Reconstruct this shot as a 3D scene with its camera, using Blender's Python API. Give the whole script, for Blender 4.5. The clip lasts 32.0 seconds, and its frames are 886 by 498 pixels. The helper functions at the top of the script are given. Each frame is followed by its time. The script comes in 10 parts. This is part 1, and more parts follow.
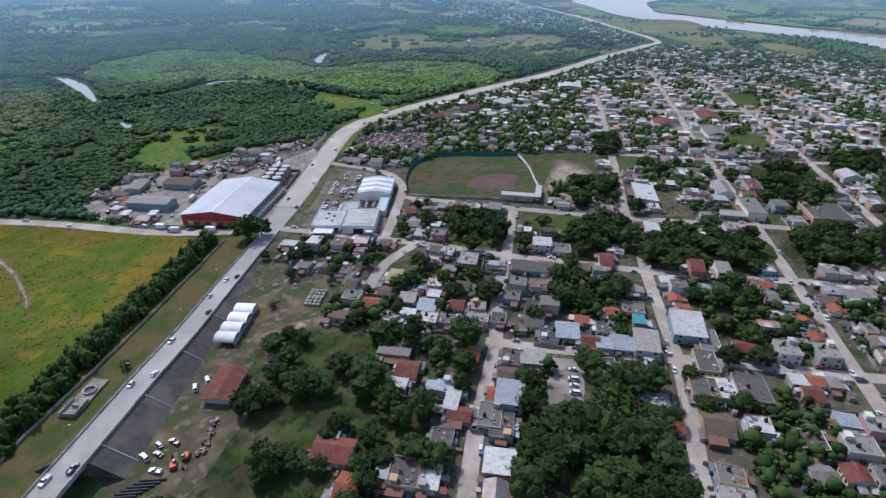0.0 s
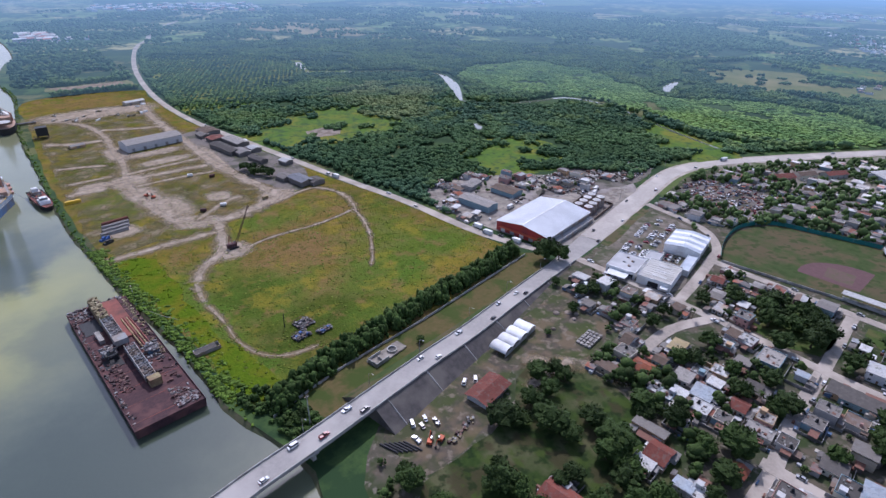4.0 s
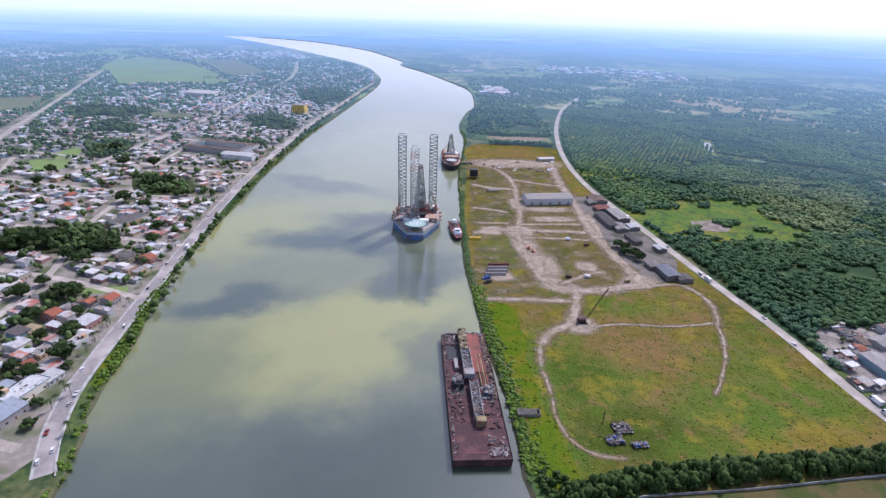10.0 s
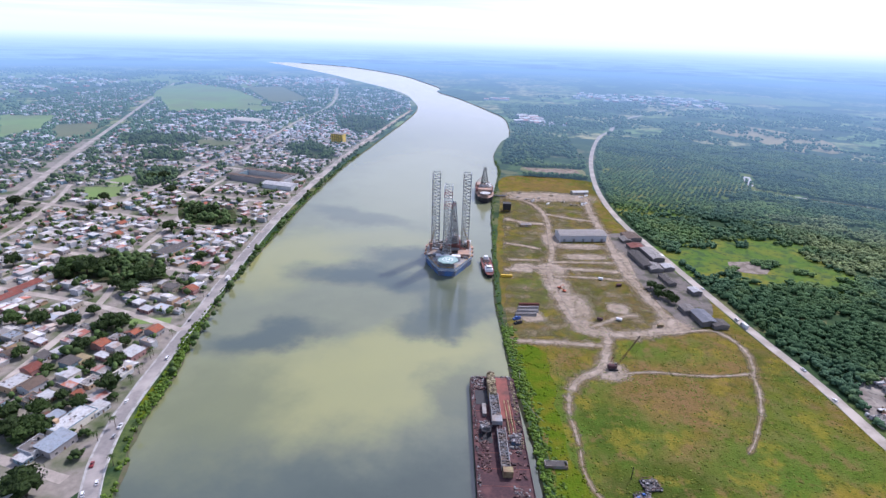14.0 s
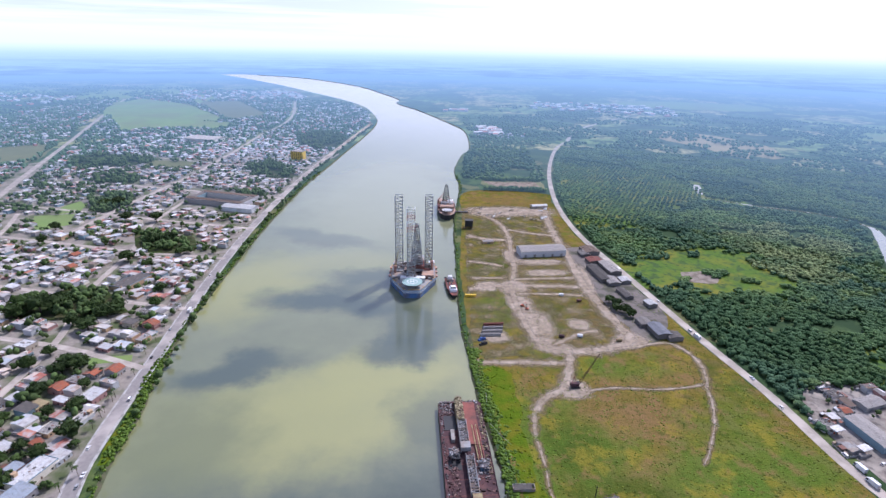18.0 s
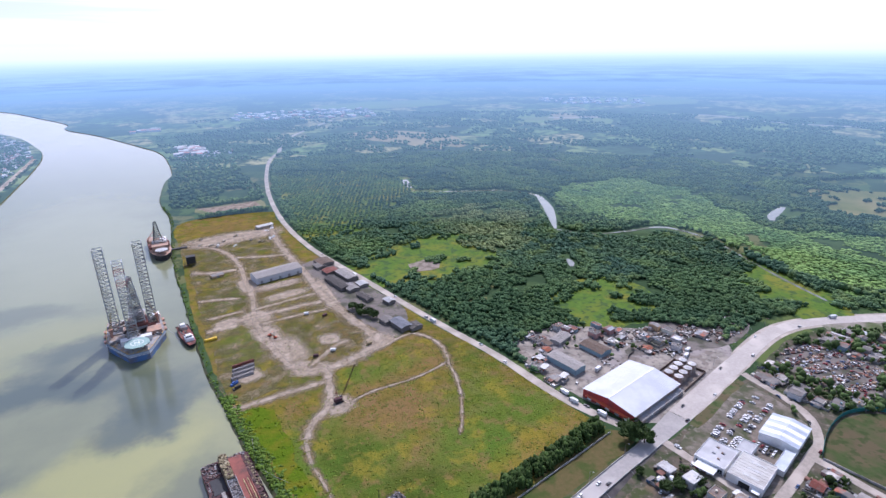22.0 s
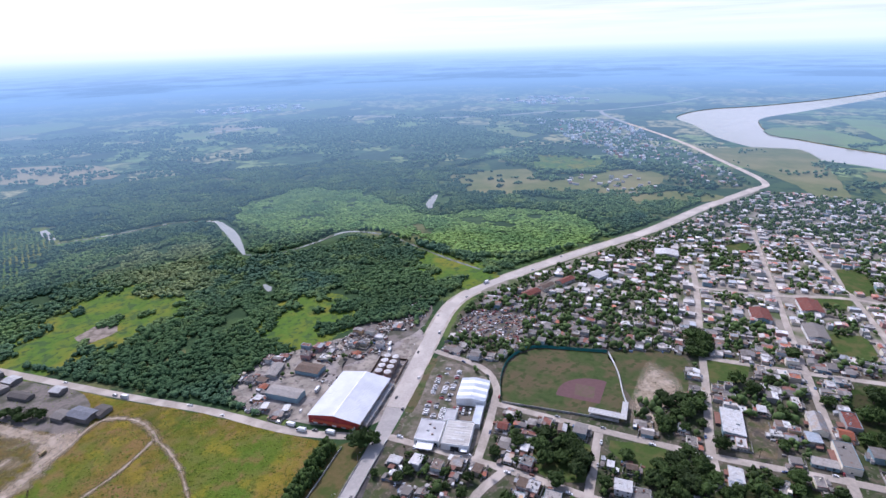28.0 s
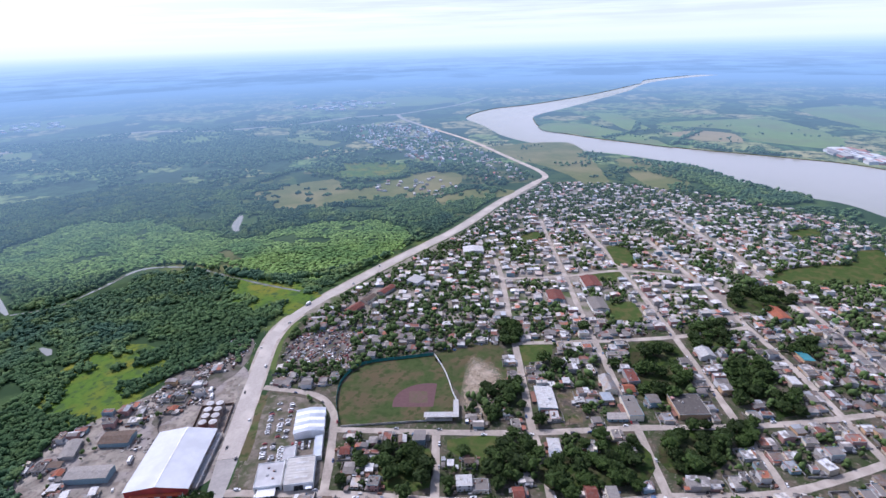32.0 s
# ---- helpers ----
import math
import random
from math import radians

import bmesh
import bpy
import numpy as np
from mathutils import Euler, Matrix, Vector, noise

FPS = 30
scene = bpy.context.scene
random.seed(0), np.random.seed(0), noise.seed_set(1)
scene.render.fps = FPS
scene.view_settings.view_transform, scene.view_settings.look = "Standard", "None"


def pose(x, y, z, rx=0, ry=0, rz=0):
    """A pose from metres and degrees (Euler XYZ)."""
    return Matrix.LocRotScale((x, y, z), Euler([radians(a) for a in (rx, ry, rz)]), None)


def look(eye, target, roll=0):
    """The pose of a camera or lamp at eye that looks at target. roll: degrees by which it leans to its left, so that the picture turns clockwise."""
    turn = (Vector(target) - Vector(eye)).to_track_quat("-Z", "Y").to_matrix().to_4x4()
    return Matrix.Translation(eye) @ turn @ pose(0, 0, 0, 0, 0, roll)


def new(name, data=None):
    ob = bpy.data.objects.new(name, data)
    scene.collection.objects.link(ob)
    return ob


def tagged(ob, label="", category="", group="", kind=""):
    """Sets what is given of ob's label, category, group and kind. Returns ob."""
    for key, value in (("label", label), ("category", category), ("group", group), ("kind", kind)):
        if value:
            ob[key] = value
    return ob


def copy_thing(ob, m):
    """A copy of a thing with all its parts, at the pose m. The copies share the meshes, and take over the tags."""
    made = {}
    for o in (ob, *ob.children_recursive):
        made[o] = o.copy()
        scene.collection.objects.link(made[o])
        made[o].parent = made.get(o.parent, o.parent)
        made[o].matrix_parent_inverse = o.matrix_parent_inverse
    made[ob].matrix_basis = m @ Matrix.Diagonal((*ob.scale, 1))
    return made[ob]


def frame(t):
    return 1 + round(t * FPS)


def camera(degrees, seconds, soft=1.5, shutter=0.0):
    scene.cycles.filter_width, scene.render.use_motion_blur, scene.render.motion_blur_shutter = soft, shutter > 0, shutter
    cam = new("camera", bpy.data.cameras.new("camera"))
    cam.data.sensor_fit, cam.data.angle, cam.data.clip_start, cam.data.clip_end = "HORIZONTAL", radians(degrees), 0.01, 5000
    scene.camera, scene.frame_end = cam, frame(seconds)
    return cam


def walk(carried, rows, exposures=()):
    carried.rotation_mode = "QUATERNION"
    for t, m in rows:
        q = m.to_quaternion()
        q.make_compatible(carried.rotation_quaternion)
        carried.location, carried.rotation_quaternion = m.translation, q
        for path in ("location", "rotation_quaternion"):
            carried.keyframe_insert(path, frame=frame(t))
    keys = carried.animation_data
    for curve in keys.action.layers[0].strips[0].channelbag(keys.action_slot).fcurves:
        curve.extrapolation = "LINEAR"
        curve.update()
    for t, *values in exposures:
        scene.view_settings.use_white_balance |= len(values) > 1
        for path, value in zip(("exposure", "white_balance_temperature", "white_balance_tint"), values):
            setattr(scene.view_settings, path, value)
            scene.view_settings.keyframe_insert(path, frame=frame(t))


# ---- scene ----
cam = camera(78.7, 32.0)
PATH = [
    (0, (1.69, -2.21, 178.54), (85.316, 23.435, 130.062), -0.07),
    (0.5, (1.45, -1.87, 181.16), (81.659, 33.187, 132.822), 0.02),
    (1, (1.21, -1.51, 183.72), (78.934, 39.055, 135.619), 0.16),
    (1.5, (1.00, -1.14, 186.22), (76.088, 44.206, 138.209), 0.29),
    (2, (0.80, -0.76, 188.66), (71.725, 51.043, 140.857), 0.48),
    (2.5, (0.61, -0.37, 191.07), (67.907, 56.151, 143.354), 0.63),
    (4.5, (0.01, 1.19, 200.37), (50.520, 73.445, 153.177), 1.39),
    (5, (-0.11, 1.56, 202.65), (45.025, 77.361, 155.562), 1.53),
    (5.5, (-0.21, 1.92, 204.92), (39.600, 80.633, 157.805), 1.54),
    (6, (-0.30, 2.27, 207.19), (33.495, 83.806, 160.178), 1.68),
    (6.5, (-0.38, 2.60, 209.45), (27.009, 86.625, 162.654), 1.78),
    (7, (-0.44, 2.91, 211.71), (18.292, 91.161, 168.572), 1.84),
    (7.5, (-0.50, 3.20, 213.98), (9.857, 92.794, 170.781), 1.87),
    (8, (-0.54, 3.47, 216.25), (3.858, 94.660, 175.450), 1.93),
    (8.5, (-0.57, 3.71, 218.53), (1.347, 95.052, 177.873), 1.97),
    (9, (-0.59, 3.93, 220.82), (-0.427, 95.388, 180.387), 1.94),
    (9.5, (-0.60, 4.11, 223.12), (-1.753, 95.647, 182.863), 1.94),
    (10, (-0.60, 4.27, 225.42), (-2.898, 95.873, 185.374), 1.92),
    (10.5, (-0.59, 4.40, 227.74), (-3.886, 96.057, 187.888), 1.92),
    (11, (-0.58, 4.50, 230.07), (-4.790, 97.023, 192.369), 1.88),
    (11.5, (-0.55, 4.56, 232.41), (-5.538, 97.122, 194.884), 1.81),
    (12, (-0.51, 4.60, 234.76), (-6.317, 97.198, 197.457), 1.83),
    (12.5, (-0.47, 4.60, 237.12), (-7.023, 97.214, 199.975), 1.78),
    (13, (-0.41, 4.57, 239.48), (-7.640, 97.213, 202.545), 1.79),
    (13.5, (-0.35, 4.50, 241.86), (-8.237, 97.141, 205.035), 1.75),
    (14, (-0.28, 4.40, 244.24), (-8.804, 97.035, 207.534), 1.75),
    (14.5, (-0.21, 4.28, 246.62), (-9.365, 96.907, 210.078), 1.71),
    (16.5, (0.16, 3.45, 256.19), (-11.189, 96.031, 220.145), 1.61),
    (17, (0.27, 3.17, 258.58), (-10.402, 95.902, 222.718), 1.53),
    (17.5, (0.38, 2.86, 260.96), (-7.194, 95.972, 225.294), 1.36),
    (18, (0.50, 2.52, 263.34), (-1.563, 96.017, 227.918), 1.18),
    (18.5, (0.62, 2.17, 265.72), (6.481, 95.583, 230.513), 0.84),
    (19, (0.75, 1.79, 268.08), (12.462, 94.697, 232.997), 0.56),
    (19.5, (0.88, 1.39, 270.44), (19.347, 93.246, 235.486), 0.28),
    (20, (1.01, 0.98, 272.78), (24.966, 91.575, 237.886), 0.02),
    (20.5, (1.14, 0.54, 275.11), (30.795, 89.480, 240.310), -0.17),
    (21, (1.28, 0.10, 277.43), (36.161, 87.130, 242.656), -0.44),
    (21.5, (1.43, -0.36, 279.73), (41.794, 84.254, 244.924), -0.65),
    (22, (1.57, -0.82, 282.02), (45.660, 81.904, 247.193), -0.79),
    (22.5, (1.72, -1.28, 284.30), (50.694, 78.637, 249.456), -0.96),
    (23, (1.86, -1.75, 286.56), (54.452, 75.810, 251.648), -1.14),
    (23.5, (2.01, -2.22, 288.80), (58.690, 72.378, 253.825), -1.22),
    (24, (2.16, -2.68, 291.03), (62.110, 69.290, 255.998), -1.33),
    (24.5, (2.31, -3.12, 293.24), (65.892, 65.622, 258.154), -1.43),
    (25, (2.46, -3.56, 295.44), (69.098, 62.176, 260.255), -1.49),
    (25.5, (2.61, -3.98, 297.63), (72.508, 58.241, 262.377), -1.56),
    (27.5, (3.21, -5.40, 306.31), (83.378, 42.687, 270.811), -1.75),
    (28, (3.35, -5.66, 308.48), (85.576, 38.717, 272.845), -1.78),
    (28.5, (3.49, -5.88, 310.65), (88.002, 33.874, 274.899), -1.88),
    (29, (3.64, -6.05, 312.83), (89.710, 30.072, 276.961), -1.88),
    (29.5, (3.77, -6.17, 315.02), (91.316, 26.241, 279.154), -1.86),
    (30, (3.91, -6.22, 317.23), (92.679, 22.530, 281.264), -1.85),
    (30.5, (4.04, -6.20, 319.46), (93.840, 19.074, 283.450), -1.89),
    (31, (4.17, -6.12, 321.73), (94.914, 15.346, 285.612), -1.83),
    (31.5, (4.29, -5.95, 324.04), (95.890, 11.390, 287.858), -1.79),
    (32, (4.41, -5.70, 326.39), (96.753, 6.940, 290.151), -1.81),
]
walk(cam, [(t, look(eye, target, roll)) for t, eye, target, roll in PATH],
     [(0, -0.15, 5350, 16), (3, -0.08, 5290, 22), (7, 0.13, 5320, 29), (12, 0.25, 5400, 26), (20, 0.3, 5400, 26), (32, 0.15, 5400, 26)])

# ---- sky, haze and sun ----
SUN_AZ, SUN_EL = 35.0, 50.0          # clockwise from +y, above the horizon
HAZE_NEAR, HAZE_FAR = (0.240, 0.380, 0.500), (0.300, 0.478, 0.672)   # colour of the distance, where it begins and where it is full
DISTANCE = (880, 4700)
world = bpy.data.worlds.new("world")
scene.world = world
world.use_nodes = True
wt = world.node_tree
wt.nodes.clear()


def wnode(kind, **sets):
    n = wt.nodes.new(kind)
    for k, v in sets.items():
        n.inputs[k].default_value = v
    return n


w_out = wnode("ShaderNodeOutputWorld")
w_sky = wnode("ShaderNodeTexSky")
w_sky.sky_type, w_sky.sun_disc = "NISHITA", False
w_sky.sun_elevation, w_sky.sun_rotation = radians(SUN_EL), radians(SUN_AZ)
w_sky.air_density, w_sky.dust_density = 1.3, 2.5
w_bg = wnode("ShaderNodeBackground", Strength=0.10)
w_haze = wnode("ShaderNodeBackground", Strength=1.0)
w_mix = wnode("ShaderNodeMixShader")
w_tc = wnode("ShaderNodeTexCoord")
w_sep = wnode("ShaderNodeSeparateXYZ")
# bright haze low over the horizon, thinning upwards
w_fac = wnode("ShaderNodeMapRange", **{"From Min": 0.02, "From Max": 0.42, "To Min": 1.0, "To Max": 0.14})
# colour by height: hazy blue land below, pale rim, white cloud deck above
w_ramp = wnode("ShaderNodeValToRGB")
w_map = wnode("ShaderNodeMapRange", **{"From Min": -0.094, "From Max": 0.106})
els = w_ramp.color_ramp.elements
els[0].position, els[0].color = 0.0, (*HAZE_FAR, 1)
els[1].position, els[1].color = 1.0, (0.66, 0.74, 0.83, 1)
for pos, col in ((0.20, (*HAZE_FAR, 1)), (0.30, (0.400, 0.585, 0.775, 1)), (0.365, (0.535, 0.715, 0.885, 1)), (0.43, (0.80, 0.90, 1.0, 1)), (0.50, (0.84, 0.91, 0.98, 1))):
    e = els.new(pos)
    e.color = col
# dim bands of woods and fields in the last of the land
w_down = wnode("ShaderNodeMath")
w_down.operation = "MINIMUM"
w_down.inputs[1].default_value = -0.012
w_flat = wnode("ShaderNodeVectorMath")
w_flat.operation = "DIVIDE"
w_fields = wnode("ShaderNodeTexNoise", Scale=0.55, Detail=4.0, Roughness=0.6)
w_bands = wnode("ShaderNodeMapRange", **{"From Min": 0.40, "From Max": 0.62, "To Min": 0.86, "To Max": 1.06})
w_deep = wnode("ShaderNodeMapRange", **{"From Min": -0.045, "From Max": -0.018, "To Min": 1.0, "To Max": 0.0})
w_band = wnode("ShaderNodeMix")
w_band.inputs[2].default_value = 1.0
w_land = wnode("ShaderNodeVectorMath")
w_land.operation = "SCALE"
w_noise = wnode("ShaderNodeTexNoise", Scale=3.0, Detail=5.0, Roughness=0.6)
w_stretch = wnode("ShaderNodeMapping")
w_stretch.inputs["Scale"].default_value = (1, 1, 26)
w_cloud = wnode("ShaderNodeMapRange", **{"From Min": 0.40, "From Max": 0.62, "To Min": 0.93, "To Max": 1.18})
w_above = wnode("ShaderNodeMapRange", **{"From Min": 0.0, "From Max": 0.04})
w_tame = wnode("ShaderNodeMix")
w_tame.inputs[2].default_value = 1.0
w_mul = wnode("ShaderNodeVectorMath")
w_mul.operation = "SCALE"
# the bright aureole of a hazy sun
w_dot = wnode("ShaderNodeVectorMath")
w_dot.operation = "DOT_PRODUCT"
w_dot.inputs[1].default_value = (math.sin(radians(SUN_AZ)) * math.cos(radians(SUN_EL)), math.cos(radians(SUN_AZ)) * math.cos(radians(SUN_EL)), math.sin(radians(SUN_EL)))
w_pos = wnode("ShaderNodeMath")
w_pos.operation = "MAXIMUM"
w_pos.inputs[1].default_value = 0.0
w_pow = wnode("ShaderNodeMath")
w_pow.operation = "POWER"
w_pow.inputs[1].default_value = 5.0
w_glow = wnode("ShaderNodeVectorMath")
w_glow.operation = "SCALE"
w_glow.inputs[0].default_value = (2.2, 2.15, 2.05)
w_rise = wnode("ShaderNodeMapRange", **{"From Min": -0.016, "From Max": 0.03})
w_lit = wnode("ShaderNodeMath")
w_lit.operation = "MULTIPLY"
w_sum = wnode("ShaderNodeVectorMath")
w_sum.operation = "ADD"
for a, b in (
    (w_tc.outputs["Generated"], w_sep.inputs[0]),
    (w_sep.outputs["Z"], w_fac.inputs["Value"]),
    (w_sep.outputs["Z"], w_map.inputs["Value"]),
    (w_map.outputs[0], w_ramp.inputs[0]),
    (w_tc.outputs["Generated"], w_stretch.inputs["Vector"]),
    (w_stretch.outputs[0], w_noise.inputs["Vector"]),
    (w_noise.outputs["Fac"], w_cloud.inputs["Value"]),
    (w_sep.outputs["Z"], w_down.inputs[0]),
    (w_tc.outputs["Generated"], w_flat.inputs[0]),
    (w_down.outputs[0], w_flat.inputs[1]),
    (w_flat.outputs[0], w_fields.inputs["Vector"]),
    (w_fields.outputs["Fac"], w_bands.inputs["Value"]),
    (w_sep.outputs["Z"], w_deep.inputs["Value"]),
    (w_deep.outputs[0], w_band.inputs[0]),
    (w_bands.outputs[0], w_band.inputs[3]),
    (w_ramp.outputs["Color"], w_land.inputs[0]),
    (w_band.outputs[0], w_land.inputs["Scale"]),
    (w_land.outputs[0], w_mul.inputs[0]),
    (w_sep.outputs["Z"], w_above.inputs["Value"]),
    (w_above.outputs[0], w_tame.inputs[0]),
    (w_cloud.outputs[0], w_tame.inputs[3]),
    (w_tame.outputs[0], w_mul.inputs["Scale"]),
    (w_mul.outputs[0], w_sum.inputs[0]),
    (w_tc.outputs["Generated"], w_dot.inputs[0]),
    (w_dot.outputs["Value"], w_pos.inputs[0]),
    (w_pos.outputs[0], w_pow.inputs[0]),
    (w_sep.outputs["Z"], w_rise.inputs["Value"]),
    (w_pow.outputs[0], w_lit.inputs[0]),
    (w_rise.outputs[0], w_lit.inputs[1]),
    (w_lit.outputs[0], w_glow.inputs["Scale"]),
    (w_glow.outputs[0], w_sum.inputs[1]),
    (w_sum.outputs[0], w_haze.inputs["Color"]),
    (w_sky.outputs[0], w_bg.inputs["Color"]),
    (w_fac.outputs[0], w_mix.inputs[0]),
    (w_bg.outputs[0], w_mix.inputs[1]),
    (w_haze.outputs[0], w_mix.inputs[2]),
    (w_mix.outputs[0], w_out.inputs["Surface"]),
):
    wt.links.new(a, b)

sun = new("sun", bpy.data.lights.new("sun", "SUN"))
sun.data.energy, sun.data.angle, sun.data.color = 3.5, radians(0.6), (1.0, 0.925, 0.79)
s_dir = Vector((math.sin(radians(SUN_AZ)) * math.cos(radians(SUN_EL)), math.cos(radians(SUN_AZ)) * math.cos(radians(SUN_EL)), math.sin(radians(SUN_EL))))
sun.matrix_world = look(s_dir * 900, (0, 0, 0))

# ---- materials ----
def links(tree, *pairs):
    for a, b in pairs:
        tree.links.new(a, b)


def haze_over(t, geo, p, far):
    """Painted haze on land, woods and towns: a blue glow mixed into the colour, the more the farther they lie."""
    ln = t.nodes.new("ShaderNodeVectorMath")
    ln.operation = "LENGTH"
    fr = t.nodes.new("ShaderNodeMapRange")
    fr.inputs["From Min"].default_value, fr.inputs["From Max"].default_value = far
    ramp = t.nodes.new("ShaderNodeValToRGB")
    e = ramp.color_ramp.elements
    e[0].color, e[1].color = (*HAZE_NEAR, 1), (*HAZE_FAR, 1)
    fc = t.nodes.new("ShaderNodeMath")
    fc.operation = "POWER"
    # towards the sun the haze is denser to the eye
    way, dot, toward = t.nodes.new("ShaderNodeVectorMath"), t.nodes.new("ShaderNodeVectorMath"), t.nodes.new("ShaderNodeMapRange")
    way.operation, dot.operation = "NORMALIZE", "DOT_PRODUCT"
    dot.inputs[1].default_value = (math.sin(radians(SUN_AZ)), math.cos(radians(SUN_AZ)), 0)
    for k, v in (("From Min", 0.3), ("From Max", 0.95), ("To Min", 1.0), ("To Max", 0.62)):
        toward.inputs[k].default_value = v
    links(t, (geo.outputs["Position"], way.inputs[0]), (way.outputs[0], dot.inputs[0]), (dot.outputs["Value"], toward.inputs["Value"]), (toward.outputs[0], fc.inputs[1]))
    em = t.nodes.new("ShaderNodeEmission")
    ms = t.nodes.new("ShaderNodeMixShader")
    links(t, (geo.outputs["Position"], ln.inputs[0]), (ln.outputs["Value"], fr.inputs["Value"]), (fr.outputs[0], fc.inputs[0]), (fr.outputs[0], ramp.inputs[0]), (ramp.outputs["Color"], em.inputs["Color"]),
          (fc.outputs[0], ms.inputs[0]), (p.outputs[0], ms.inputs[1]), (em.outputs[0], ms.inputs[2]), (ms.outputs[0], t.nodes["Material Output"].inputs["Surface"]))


def surface(name, a, b, size=4.0, rough=0.8, metal=0.0, bump=0.0, bump_size=None, c=None, big=None, spec=0.3, spread=0.12, palette=None, island=False, far=None):
    """A rough surface: colours a and b in grains of the given size in metres, a third colour c in larger stains, every object a little
    lighter or darker; palette: whole colours, one for each object or island."""
    m = bpy.data.materials.new(name)
    m.use_nodes = True
    t = m.node_tree
    p = t.nodes["Principled BSDF"]
    p.inputs["Metallic"].default_value, p.inputs["Specular IOR Level"].default_value = metal, spec
    geo = t.nodes.new("ShaderNodeNewGeometry")
    n1 = t.nodes.new("ShaderNodeTexNoise")
    n1.inputs["Scale"].default_value, n1.inputs["Detail"].default_value, n1.inputs["Roughness"].default_value = 1.0 / size, 6.0, 0.65
    links(t, (geo.outputs["Position"], n1.inputs["Vector"]))
    r1 = t.nodes.new("ShaderNodeMapRange")
    r1.inputs["From Min"].default_value, r1.inputs["From Max"].default_value = 0.32, 0.68
    links(t, (n1.outputs["Fac"], r1.inputs["Value"]))
    mix = t.nodes.new("ShaderNodeMix")
    mix.data_type = "RGBA"
    links(t, (r1.outputs[0], mix.inputs["Factor"]))
    mix.inputs["A"].default_value, mix.inputs["B"].default_value = (*a, 1), (*b, 1)
    col = mix.outputs["Result"]
    info = t.nodes.new("ShaderNodeObjectInfo")
    rnd = geo.outputs["Random Per Island"] if island else info.outputs["Random"]
    if palette:
        ramp = t.nodes.new("ShaderNodeValToRGB")
        ramp.color_ramp.interpolation = "CONSTANT"
        e = ramp.color_ramp.elements
        e[0].color = (*palette[0], 1)
        e[1].position, e[1].color = 1.0 / len(palette), (*palette[1], 1)
        for k in range(2, len(palette)):
            e.new(k / len(palette)).color = (*palette[k], 1)
        tint = t.nodes.new("ShaderNodeMix")
        tint.data_type, tint.blend_type = "RGBA", "MULTIPLY"
        tint.inputs["Factor"].default_value = 1.0
        links(t, (rnd, ramp.inputs[0]), (ramp.outputs["Color"], tint.inputs["A"]), (col, tint.inputs["B"]))
        col = tint.outputs["Result"]
    if c:
        n2 = t.nodes.new("ShaderNodeTexNoise")
        n2.inputs["Scale"].default_value, n2.inputs["Detail"].default_value = 1.0 / (big or size * 8), 5.0
        r2 = t.nodes.new("ShaderNodeMapRange")
        r2.inputs["From Min"].default_value, r2.inputs["From Max"].default_value = 0.46, 0.62
        m2 = t.nodes.new("ShaderNodeMix")
        m2.data_type = "RGBA"
        m2.inputs["B"].default_value = (*c, 1)
        links(t, (geo.outputs["Position"], n2.inputs["Vector"]), (n2.outputs["Fac"], r2.inputs["Value"]), (r2.outputs[0], m2.inputs["Factor"]), (col, m2.inputs["A"]))
        col = m2.outputs["Result"]
    if spread:
        lift = t.nodes.new("ShaderNodeMapRange")
        lift.inputs["To Min"].default_value, lift.inputs["To Max"].default_value = 1 - spread, 1 + spread
        sc = t.nodes.new("ShaderNodeVectorMath")
        sc.operation = "SCALE"
        links(t, (rnd, lift.inputs["Value"]), (col, sc.inputs[0]), (lift.outputs[0], sc.inputs["Scale"]))
        col = sc.outputs[0]
    rr = t.nodes.new("ShaderNodeMapRange")
    rr.inputs["To Min"].default_value, rr.inputs["To Max"].default_value = max(rough - 0.1, 0.02), min(rough + 0.1, 1)
    links(t, (col, p.inputs["Base Color"]), (n1.outputs["Fac"], rr.inputs["Value"]), (rr.outputs[0], p.inputs["Roughness"]))
    if bump:
        nb = t.nodes.new("ShaderNodeTexNoise")
        nb.inputs["Scale"].default_value, nb.inputs["Detail"].default_value = 1.0 / (bump_size or size), 4.0
        bp = t.nodes.new("ShaderNodeBump")
        bp.inputs["Strength"].default_value, bp.inputs["Distance"].default_value = 0.8, bump
        links(t, (geo.outputs["Position"], nb.inputs["Vector"]), (nb.outputs["Fac"], bp.inputs["Height"]), (bp.outputs[0], p.inputs["Normal"]))
    # haze is painted on as emission beyond the given distance
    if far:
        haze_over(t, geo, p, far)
    return m


